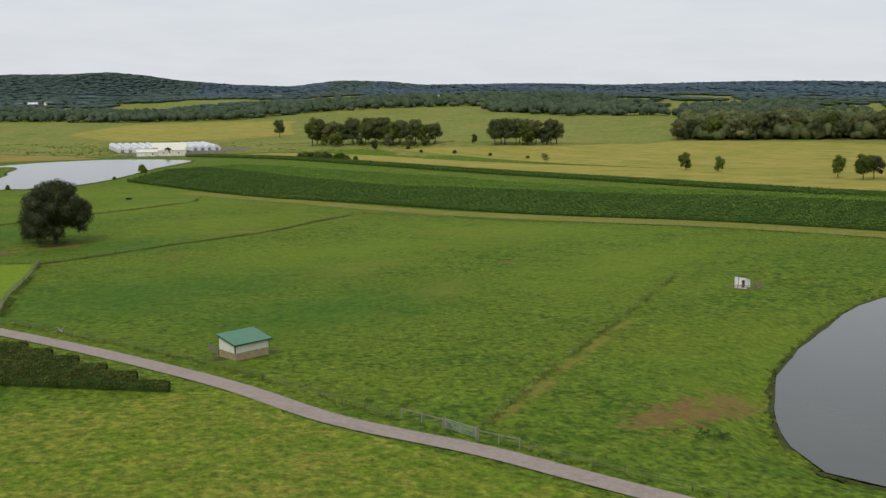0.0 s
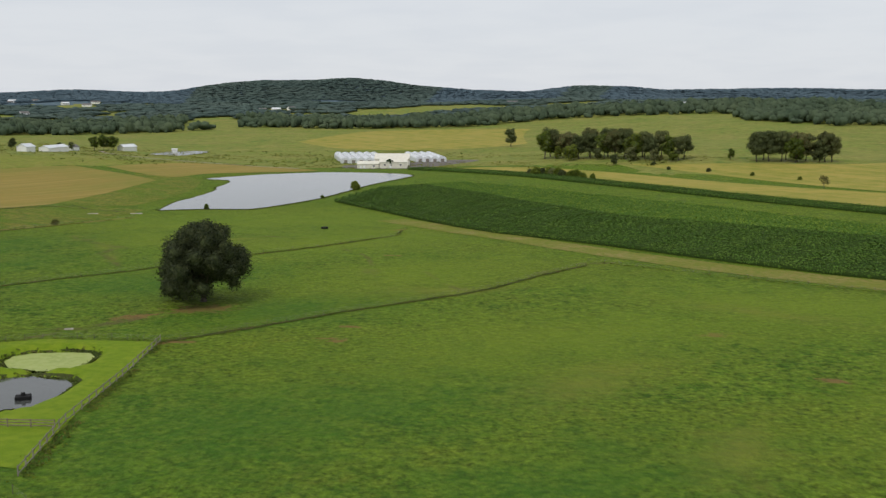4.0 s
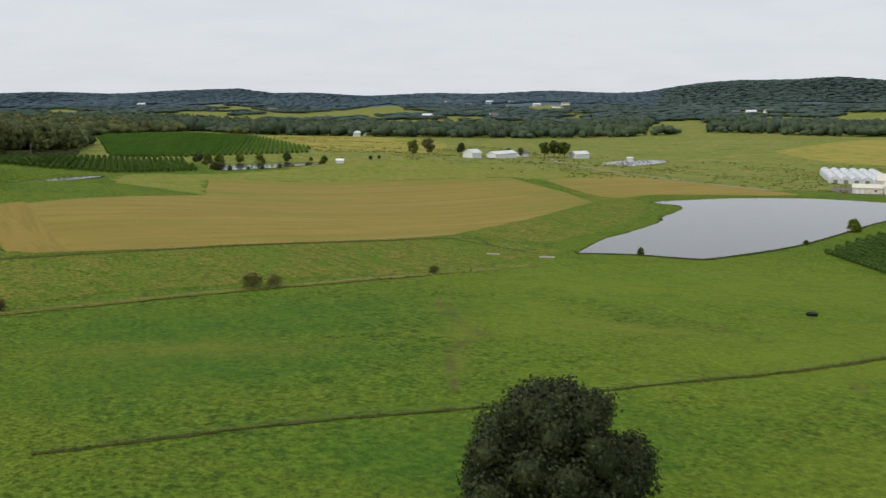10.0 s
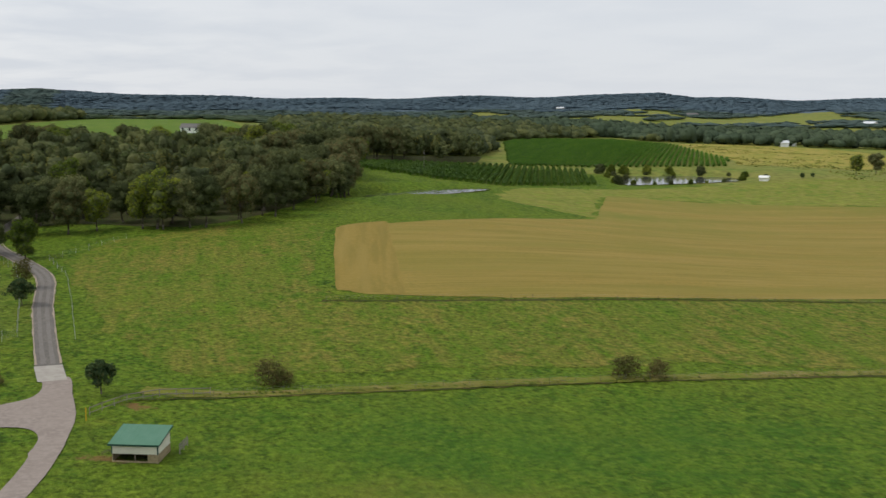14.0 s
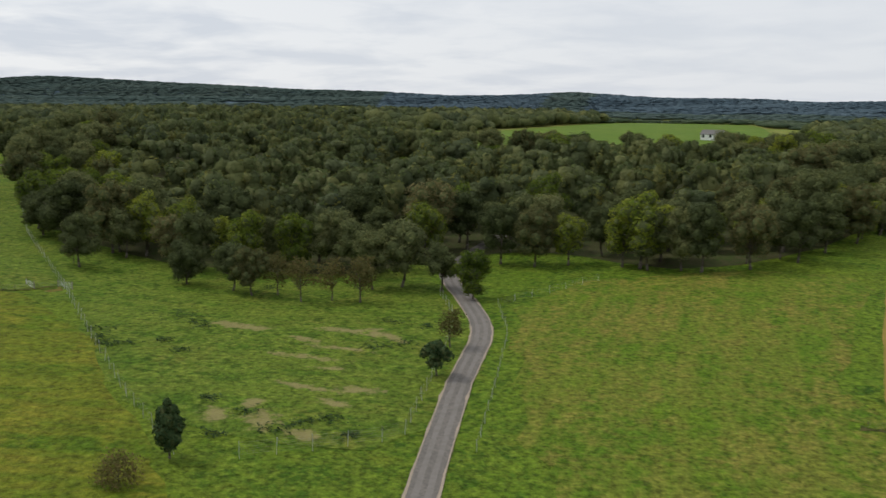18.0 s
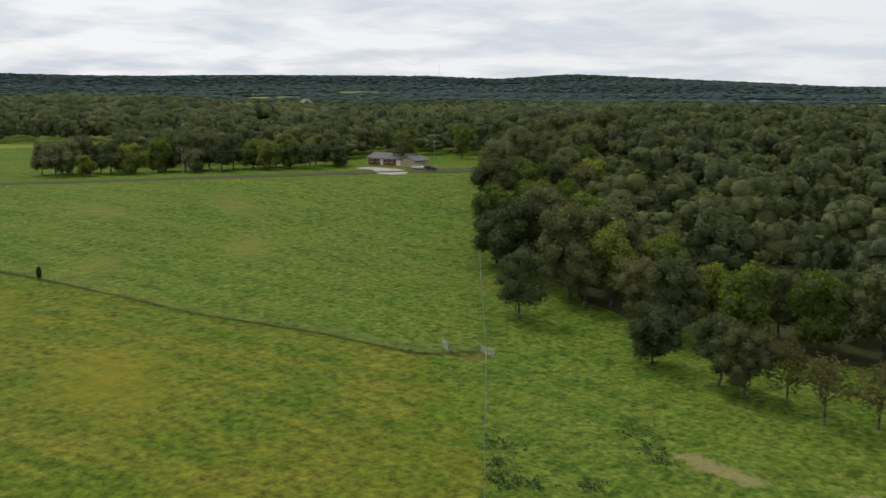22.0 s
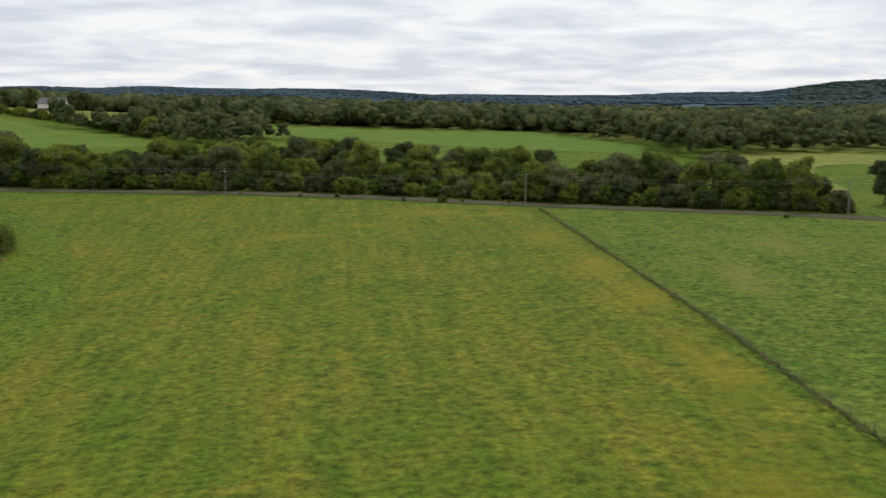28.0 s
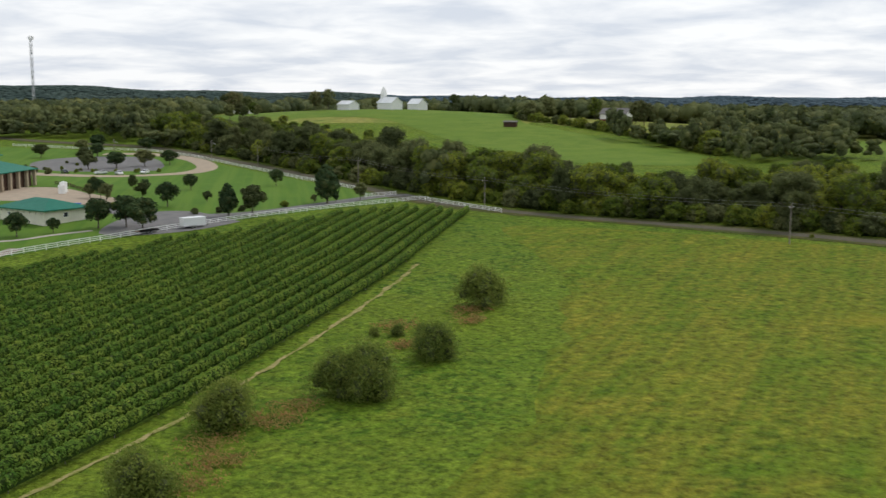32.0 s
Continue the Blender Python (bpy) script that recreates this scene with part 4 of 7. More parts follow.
ribbon("wood_lane", [(-280, 260.3), (-303, 262), (-326, 264), (-345, 266.5), (-358, 266.6), (-380, 263), (-395, 260), (-410, 259), (-440, 266), (-480, 280)], 4.0, M["gravel"], 0.12, 3, label="dark gravel lane with worn wheel tracks into the wood")
ROAD = [(190, -300), (110, -285), (50, -283), (12, -272), (-51, -240), (-104, -207), (-136, -187), (-168, -166), (-201, -156), (-243, -147), (-297, -133), (-340, -118), (-385, -95), (-430, -62), (-486, 0), (-530, 48), (-575, 100), (-640, 160)]
ribbon("road_verge", ROAD, 11.0, M["track"], 0.09, 4, label="dry weedy verges along the road", wobble=0.5)
ribbon("road", ROAD, 4.8, M["roadway"], 0.12, 4, label="narrow grey country road along the woods")
ribbon("drive_to_barns", [(-262, 730), (-300, 745), (-350, 770), (-420, 800), (-480, 850), (-520, 900)], 3.5, M["lane"], 0.12, 6, label="pale gravel drive to the far barns")

for side in (-1, 1):
    line = smooth_line([(-281, 260.4), (-303, 262), (-326, 264), (-345, 266.5), (-358, 266.6), (-380, 263), (-395, 260), (-410, 259)], 3)
    d = np.gradient(line, axis=0)
    off = np.stack([-d[:, 1], d[:, 0]], 1) / np.linalg.norm(d, axis=1)[:, None]
    ribbon("lane_edge", (line + off * 1.95 * side).tolist()[::3], 0.28, M["sandpave"], 0.135, 3, label="pale worn edge of the gravel lane", across=1, wobble=0.08)
    ribbon("wheel_track", (line + off * 0.75 * side).tolist()[::3], 0.75, M["wheelworn"], 0.13, 3, label="worn wheel track in the gravel lane", across=1, wobble=0.06)

# ---- trees ----
UP = np.array([0.0, 0.0, 1.0])


def cards(rng, at, out, size, loose=0.42):
    """Small bent leaf sprays: two triangles each, at the points, facing roughly outwards."""
    n = len(at)
    d = out + rng.normal(0, loose, (n, 3))
    d /= np.linalg.norm(d, axis=1)[:, None]
    a = np.cross(d, rng.normal(0, 1, (n, 3)))
    a /= np.linalg.norm(a, axis=1)[:, None]
    b = np.cross(d, a)
    s = (size * rng.uniform(0.6, 1.3, n))[:, None]
    bend = d * s * 0.25
    v = np.stack([at - a * s * 0.6, at + b * s * 0.42 + bend, at + a * s * 0.6, at - b * s * 0.42 + bend], 1).reshape(-1, 3)
    return v, np.arange(4 * n).reshape(n, 4)


def crown_points(rng, lumps, per):
    """Points on the outer faces of overlapping lumps (centre, radius): places and outward ways."""
    at, out = [], []
    c, r = np.array([q[:3] for q in lumps]), np.array([q[3] for q in lumps])
    for (x, y, z, rad), n in zip(lumps, per):
        d = rng.normal(0, 1, (n, 3))
        d[:, 2] = d[:, 2] * 0.8 + 0.25
        d /= np.linalg.norm(d, axis=1)[:, None]
        p = np.array([x, y, z]) + d * rad * rng.uniform(0.78, 1.08, (n, 1))
        deep = (np.linalg.norm(p[:, None] - c[None], axis=2) < r[None] * 0.72).any(1)
        at.append(p[~deep])
        out.append(d[~deep])
    return np.concatenate(at), np.concatenate(out)


def lump_mesh(rng, lumps, shrink=0.8, rings=4, seg=7):
    verts, faces = [], []
    for x, y, z, rad in lumps:
        base = len(verts)
        for i in range(rings + 1):
            ph = -0.9 + (math.pi / 2 + 0.9) * i / rings
            for k in range(seg):
                th = 2 * math.pi * (k + 0.5 * (i % 2)) / seg
                q = rad * shrink * rng.uniform(0.82, 1.12)
                verts.append((x + q * math.cos(ph) * math.cos(th), y + q * math.cos(ph) * math.sin(th), z + q * math.sin(ph)))
        for i in range(rings):
            for k in range(seg):
                j = (k + 1) % seg
                faces.append((base + i * seg + k, base + i * seg + j, base + (i + 1) * seg + j, base + (i + 1) * seg + k))
    return np.array(verts), np.array(faces)


def oak_lumps(rng, h, r, low, count):
    """Lumps that fill a broad uneven crown from height low to h."""
    out = []
    mid, half = (h + low) / 2, (h - low) / 2
    for k in range(count):
        t = rng.uniform(-0.85, 0.9)
        th = 2.4 * k + rng.normal(0, 0.5)
        wide = r * math.sqrt(max(0.05, 1 - abs(t) ** 2.2)) * rng.uniform(0.45, 0.80)
        out.append((wide * math.cos(th), wide * math.sin(th), mid + t * half * 0.82, r * rng.uniform(0.19, 0.36)))
    out.append((0, 0, mid + half * 0.5, r * 0.38))
    out.append((0, 0, mid, r * 0.5))
    return out


def oval_lumps(rng, h, r, low, count):
    """Lumps of a close egg-shaped crown, widest below its middle."""
    out = []
    for k in range(count):
        t = (k + 0.5) / count
        wide = r * min(1.0, 1.9 * t + 0.35) * (1 - t ** 2.2) ** 0.6
        th = 2.4 * k
        out.append((wide * 0.42 * math.cos(th), wide * 0.42 * math.sin(th), low + (h - low) * (0.1 + 0.84 * t), max(0.22 * r, wide * 0.62)))
    return out


def dome_lumps(rng, h, r, low, count):
    """Lumps of a crown that is broad at its foot and rounds off upwards."""
    out = [(0, 0, low + (h - low) * 0.35, r * 0.55)]
    order = rng.permutation(count)
    for k in range(count):
        t = ((order[k] + 0.5) / count) ** 1.1
        th = 2.4 * k + rng.normal(0, 0.4)
        q = r * rng.uniform(0.20, 0.34)
        wide = (r - q * 0.8) * math.sqrt(max(0.02, 1 - t ** 2.4)) * rng.uniform(0.6, 1.0)
        out.append((wide * math.cos(th), wide * math.sin(th), low + q * 0.7 + (h - low - q * 1.5) * t, q))
    return out


def trunk_bm(rng, h, r, low, girth, limbs=6):
    bm = bmesh.new()
    lean = rng.normal(0, 0.03 * h, 2)
    top = (lean[0], lean[1], low + (h - low) * 0.5)
    tube(bm, (0, 0, -0.4), (lean[0] * 0.4, lean[1] * 0.4, low * 0.6), girth * 1.35, girth, 9)
    tube(bm, (lean[0] * 0.4, lean[1] * 0.4, low * 0.58), top, girth, girth * 0.45, 8)
    for k in range(limbs):
        th = 2.4 * k + rng.normal(0, 0.3)
        s = rng.uniform(0.35, 0.9)
        a = (lean[0] * s, lean[1] * s, low * 0.75 + (h - low) * 0.3 * s)
        tube(bm, a, (r * 0.6 * math.cos(th), r * 0.6 * math.sin(th), a[2] + (h - low) * rng.uniform(0.15, 0.4)), girth * 0.45, girth * 0.12, 6)
    return bm


def crown_mesh(name, v, f, mat, root, inner=None):
    """Leaf sprays, with inner foliage toned for the shade within, in the same mesh."""
    if inner is None:
        return link_mesh(name, v, f, mat, root)
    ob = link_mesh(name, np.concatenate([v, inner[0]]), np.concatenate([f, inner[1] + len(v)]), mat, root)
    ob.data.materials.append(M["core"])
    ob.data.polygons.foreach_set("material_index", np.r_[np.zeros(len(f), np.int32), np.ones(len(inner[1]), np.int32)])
    return ob


def make_tree(name, seed, h, r, low, leaves, size, mat, girth, lumps=16, label="", core=True, category="tree", limbs=6, loose=0.0, core_shrink=0.76, form=oak_lumps):
    rng = np.random.default_rng(seed)
    root = new(name)
    root.empty_display_size = 0.3
    tagged(root, label, category)
    part("trunk", trunk_bm(rng, h, r, low, girth, limbs), M["bark"], root, smooth=True)
    lp = form(rng, h, r, low, lumps)
    vol = np.array([q[3] ** 2 for q in lp])
    per = np.maximum(8, (leaves * vol / vol.sum() * 1.6)).astype(int)
    at, out = crown_points(rng, lp, per)
    if loose:
        at = at + rng.normal(0, loose, at.shape)
    v, f = cards(rng, at, out, size)
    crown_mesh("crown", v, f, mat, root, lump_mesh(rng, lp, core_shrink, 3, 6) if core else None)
    return root


def plant(tree, x, y, scale=1.0, rz=0.0, wide=1.0, label="", group="", sink=0.0):
    o = copy_thing(tree, pose(x, y, ground_at(x, y) - sink, 0, 0, rz))
    o.scale = (scale * wide, scale * wide, scale)
    return tagged(o, label, "", group)


def scatter(rng, poly, gap, tries=30000, keep=None):
    """Random places in an outline, none nearer than gap."""
    p = np.array(poly, float)
    lo, hi = p.min(0), p.max(0)
    n = int((hi - lo).prod() / gap ** 2 * 3) + 10
    c = rng.uniform(lo, hi, (min(n, tries), 2))
    c = c[reach(c, poly) < 0]
    cell, got = {}, []
    for x, y in c:
        i, j = int(x // gap), int(y // gap)
        if all(math.hypot(x - a, y - b) > gap for di in (-1, 0, 1) for dj in (-1, 0, 1) for a, b in cell.get((i + di, j + dj), ())):
            cell.setdefault((i, j), []).append((x, y))
            got.append((x, y))
    return got


OAKS = [make_tree("oak_tree", 10 + k, 14.5 + 1.3 * (k % 3), 5.8 + 0.7 * (k % 2), 2.6, 2300, 0.52, M[("leaf", "leaf", "leaf", "leaf", "leaf_light", "leaf_olive")[k]], 0.30, 22 + k, "dark green broad-leaved tree in the oak wood", loose=0.22) for k in range(6)]
LIGHT = [make_tree("broadleaf_tree", 30 + k, 12 + k, 5.6, 0.5, 2300, 0.52, M["leaf_light"] if k != 1 else M["leaf"], 0.26, 22, "mid green leafy tree at the wood's edge", loose=0.22) for k in range(4)]
THIN = [make_tree("thin_tree", 40 + k, 10 + k, 4.0, 2.2, 700, 0.5, M["leaf_dry"], 0.2, 14, "thin-crowned tree with fading leaves", core=False, loose=0.5) for k in range(2)]
LAWN = [make_tree("lawn_tree", 50 + k, 6.2, 2.6, 1.3, 1000, 0.38, M["leaf_dark"] if k else M["leaf"], 0.13, 16, "small round dark green lawn tree", loose=0.08) for k in range(2)]
CEDAR = make_tree("cedar_tree", 60, 6.6, 2.1, 0.5, 1500, 0.36, M["leaf_dark"], 0.14, 14, "dense dark cedar standing alone in the grass", core_shrink=0.85, form=oval_lumps)
BUSH = [make_tree("bush", 70 + k, 4.2, 2.8, 0.1, 1300, 0.40, M["leaf_light"] if k == 0 else M["leaf"], 0.1, 18, "dense wild bush in the grass", loose=0.12, form=dome_lumps) for k in range(2)]
WILD = [make_tree("wild_bush", 74 + k, 4.2, 2.8, 0.1, 5200, 0.21, M["leaf_wild"], 0.08, 22, "feathery olive wild bush in the grass", loose=0.42, core_shrink=0.72, form=dome_lumps) for k in range(3)]
SCRUB = [make_tree("scrub_bush", 84 + k, 4.2, 2.8, 0.2, 900, 0.30, M["leaf_dry"], 0.07, 14, "thin olive-brown scrub bush in the pasture", core=False, loose=0.45, form=dome_lumps, limbs=9) for k in range(2)]
GONE = [*SCRUB, *WILD, *OAKS, *LIGHT, *THIN, *LAWN, CEDAR, *BUSH]

rng = np.random.default_rng(5)
WOOD = [(-440, 143), (-412, 176), (-402, 200), (-398, 225), (-404, 243), (-420, 262), (-424, 280), (-412, 294), (-398, 306), (-394, 320), (-402, 338), (-432, 364), (-470, 392), (-520, 408), (-570, 420), (-600, 470), (-640, 540), (-700, 570), (-640, 430), (-604, 345), (-606, 275), (-690, 205), (-860, 180), (-900, 60), (-760, 20), (-640, 70), (-575, 95), (-545, 92), (-482, 122)]
LANE_GAP = [(-395, 258), (-410, 256), (-420, 259), (-420, 264), (-410, 263), (-395, 263)]
spots = np.array(scatter(rng, WOOD, 8.6, 60000))
spots = spots[reach(spots, LANE_GAP) > 4]
depth = -reach(spots, WOOD)
seen = (spots[:, 0] > -620)
front = seen & (depth < 30)
for (x, y) in spots[front]:
    plant(OAKS[rng.integers(6)] if rng.random() < 0.80 else LIGHT[rng.integers(4)], x, y, rng.uniform(0.72, 1.2), rng.uniform(0, 360), rng.uniform(0.85, 1.15), group="oak wood")
EDGE_TREES = [(-397, 175, 0.8), (-413, 180, .85), (-386, 203, .75), (-382, 214, .7), (-378, 219, .62), (-391, 249, 1.0), (-387, 258, .72), (-378, 265, .75), (-388, 243, .8)]
EDGE_TREES += [(-416, 271, .9), (-411, 279, .85), (-411, 287, .8), (-406, 299, .9), (-401, 304, .85), (-396, 315, .95), (-397, 326, .9), (-403, 338, .9), (-415, 348, .95), (-428, 360, .9), (-445, 372, .9), (-458, 381, .95), (-468, 388, .9), (-420, 176, .9), (-430, 160, .95)]
for x, y, s in EDGE_TREES:
    plant(OAKS[rng.integers(6)] if s != .75 else LIGHT[rng.integers(4)], x, y, s, rng.uniform(0, 360), label="single oak standing out in front of the wood", group="oak wood")
for x, y, s in [(-374, 230, .85), (-375, 242, .95), (-376, 236, .8), (-401, 172, .5), (-380, 224, .8)]:
    plant(THIN[rng.integers(2)], x, y, s, rng.uniform(0, 360), group="oak wood")


def stand(name, places, lift, tall, wide, mat, seed, label, leaf=0, size=1.3, seg=7, rings=4, lumps=3, sprays="leaf_stand"):
    """Woodland seen from afar: joined trees, each of a few overlapping rounded lumps with leafy outlines."""
    rng = np.random.default_rng(seed)
    forms = []
    for k in range(8):
        lp = [(0, 0, 0.58, 0.40)] + [(0.3 * math.cos(2.1 * j + k), 0.3 * math.sin(2.1 * j + k), rng.uniform(0.35, 0.62), rng.uniform(0.26, 0.36)) for j in range(lumps - 1)]
        v, f = lump_mesh(rng, lp, 1.0, rings, seg)
        forms.append((v, f, lp))
    if leaf > 100:
        forms = []
        for k in range(8):
            lp = [(a / 14.0, b / 14.0, c / 14.0, q / 14.0) for a, b, c, q in oak_lumps(rng, 14.0, 6.2, 3.0, 9)]
            v, f = lump_mesh(rng, lp, 0.95, 3, 8)
            forms.append((v, f, lp))
    V, F, base = [], [], 0
    CV, CF, cb = [], [], 0
    p = np.asarray(places, float)
    z = height(p)
    for (x, y), g in zip(p, z):
        v, f, lp = forms[rng.integers(8)]
        h, w, th = tall * rng.uniform(0.6, 1.3), wide * rng.uniform(0.6, 1.35), rng.uniform(0, 6.3)
        c, s = math.cos(th), math.sin(th)
        q = np.stack([x + w * (c * v[:, 0] - s * v[:, 1]), y + w * (s * v[:, 0] + c * v[:, 1]), g + lift + h * v[:, 2]], 1)
        V.append(q)
        F.append(f + base)
        base += len(q)
        if leaf:
            at, out = crown_points(rng, lp, [leaf // len(lp) + 1] * len(lp))
            q, f2 = cards(rng, np.stack([x + w * (c * at[:, 0] - s * at[:, 1]), y + w * (s * at[:, 0] + c * at[:, 1]), g + lift + h * at[:, 2]], 1), out, size)
            CV.append(q)
            CF.append(f2 + cb)
            cb += len(q)
    ob = link_mesh(name, np.concatenate(V), np.concatenate(F), mat, smooth=True)
    tagged(ob, label, "woodland", "", "stuff")
    if leaf:
        link_mesh("leaf_sprays", np.concatenate(CV), np.concatenate(CF), M[sprays], ob)
    return ob


inner = spots[~front]
stand("oak_wood", inner, 0, 15.0, 15.0, M["canopy"], 3, "dense dark green oak wood seen over its rounded crowns", leaf=190, size=1.15, rings=3)
drape("wood_floor", [tuple(np.array(q) + (np.array([-560, 250]) - q) / np.hypot(*(np.array([-560, 250]) - q)) * 7) for q in WOOD], M["litter"], 0.07, 7, wobble=0.9, label="leaf litter and undergrowth under the oaks, coloured as in shade")
BELT = [(60, -300), (10, -284), (-50, -252), (-104, -218), (-140, -196), (-200, -166), (-245, -156), (-300, -142), (-343, -128), (-388, -105), (-424, -80), (-438, -70), (-444, -100), (-420, -140), (-360, -178), (-300, -205), (-240, -222), (-200, -240), (-150, -262), (-110, -290), (-60, -330), (0, -370), (50, -380)]
spots = np.array(scatter(rng, BELT, 8.0, 30000))
FRONT = even_line(BELT[:12], 4.0)
for x, y in spots:
    back = np.hypot(*(FRONT - (x, y)).T).min()
    small = 1 - (0.48 * min(1.0, max(0.0, (back - 20) / 26)) if x > -262 else 0.15)
    plant(LIGHT[rng.integers(4)] if rng.random() < 0.8 else OAKS[rng.integers(5)], x, y, small * rng.uniform(0.78, 1.2), rng.uniform(0, 360), rng.uniform(0.9, 1.2), label="leafy tree in the belt along the road", group="roadside trees", sink=0.8)
hem = even_line([(60, -298), (10, -282), (-50, -250), (-104, -216), (-140, -194), (-200, -164), (-245, -154), (-300, -140), (-343, -126), (-388, -103), (-424, -79), (-438, -68)], 3.4)
for x, y in hem:
    plant(BUSH[rng.integers(2)], x + rng.normal(0, 1.0), y + rng.normal(0, 1.2) - 1.5, rng.uniform(0.8, 1.5), rng.uniform(0, 360), rng.uniform(0.9, 1.3), label="leafy undergrowth at the foot of the roadside trees", group="roadside undergrowth", sink=0.3)
WEST_ROW = [(-473, -48), (-500, -24), (-520, 0), (-545, 28), (-556, 18), (-535, -18), (-510, -48), (-485, -72)]
for x, y in scatter(rng, WEST_ROW, 7.5):
    plant(LIGHT[rng.integers(4)] if rng.random() < 0.5 else OAKS[rng.integers(6)], x, y, rng.uniform(0.7, 1.05), rng.uniform(0, 360), label="leafy tree beside the road", group="roadside trees", sink=0.8)
plant(OAKS[1], -459, -84, 0.8, 30, 1.0, "lone leafy tree in the roadside pasture")

# woods and hills beyond the farm
OPEN = [(420, 640), (340, 766), (207, 878), (282, 1200), (152, 1238), (61, 1367), (60, 1500), (-180, 1478), (-290, 1400), (-452, 1369), (-611, 1396), (-660, 1300), (-745, 1127), (-833, 1011), (-909, 877), (-962, 876), (-800, 640), (-705, 590), (-600, 470), (-440, 200), (-440, 143), (-548, 92), (-575, 60), (-540, 0), (-460, -75), (-340, -140), (-170, -170), (-20, -270), (120, -300), (420, -200)]
CLEAR = [OPEN, WOOD, BELT, WEST_ROW]
CLEAR += [[(-425, -95), (-455, -250), (-400, -318), (-318, -345), (-290, -330), (-240, -285), (-168, -290), (-96, -340), (0, -400), (100, -395), (60, -300), (-110, -260), (-240, -200), (-360, -150)], [(-195, -525), (-84, -520), (-90, -430), (-130, -412), (-178, -390), (-206, -398), (-200, -450)], [(-275, -595), (-400, -615), (-430, -690), (-300, -670)], [(-126, -415), (-224, -330), (-228, -290), (-168, -270), (-96, -330), (0, -400), (95, -390), (260, -640), (2, -560), (-58, -512), (-95, -440)],
          [(-215, -456), (-307, -428), (-425, -405), (-457, -301), (-450, -255), (-320, -320), (-230, -390)],
          [(-440, -80), (-490, -40), (-560, -110), (-620, -190), (-540, -262), (-470, -240), (-425, -130)],
          [(-420, -70), (-600, 110), (-640, 90), (-570, 0), (-520, -60), (-470, -110), (-440, -120)],
          [(-612, 275), (-606, 330), (-650, 400), (-740, 460), (-924, 500), (-1336, 570), (-1299, 440), (-965, 290), (-830, 225), (-700, 228)],
          [(-708, -172), (-716, -160), (-800, -200), (-900, -270), (-880, -290), (-780, -230)],
          [(-530, 20), (-600, 20), (-600, 90), (-530, 90)],
          [(213, 1269), (545, 1714), (515, 1514), (293, 1219)], [(406, 1171), (709, 1613), (489, 1111), (413, 1103)],
          [(-1401, 1116), (-1520, 1311), (-1477, 1400), (-1315, 1153)], [(-1284, 1160), (-1484, 1445), (-1797, 2092), (-1206, 1533)],
          [(-668, 1330), (-771, 1573), (-718, 1623), (-618, 1418)],
          [(-1749, -25), (-2352, -46), (-2200, 60), (-1951, 101)], [(-1553, 1002), (-1885, 1241), (-1780, 1250), (-1500, 1060)], [(-1518, 1812), (-1153, 1537), (-1194, 1466), (-1560, 1700)], [(-1528, 2294), (-1243, 1921), (-1180, 1960), (-1420, 2300)],
          [(-560, -640), (-900, -560), (-1000, -640), (-860, -820), (-600, -760)], [(-1100, -1250), (-1500, -1300), (-1600, -1500), (-1200, -1500)], [(-700, -1100), (-1000, -1000), (-1050, -1150), (-760, -1250)]]
KNOLL = [(-640, -260), (-700, -220), (-820, -250), (-900, -300), (-900, -420), (-780, -520), (-640, -480), (-600, -380)]
rng = np.random.default_rng(8)
mid, far = [], []
r = 330.0
while r < 3420:
    gap = max(10.0, r / 85) if r < 1500 else min(19.0, r / 105)
    n = int(2 * math.pi * r * 0.78 / gap)
    for k in range(n):
        th = radians(-48 + 280 * (k + rng.uniform(-0.4, 0.4)) / n)
        q = r + rng.uniform(-0.4, 0.4) * gap
        (mid if r < 1050 else far).append((CENTRE[0] - q * math.sin(th), CENTRE[1] + q * math.cos(th), gap))
    r += gap * 0.95
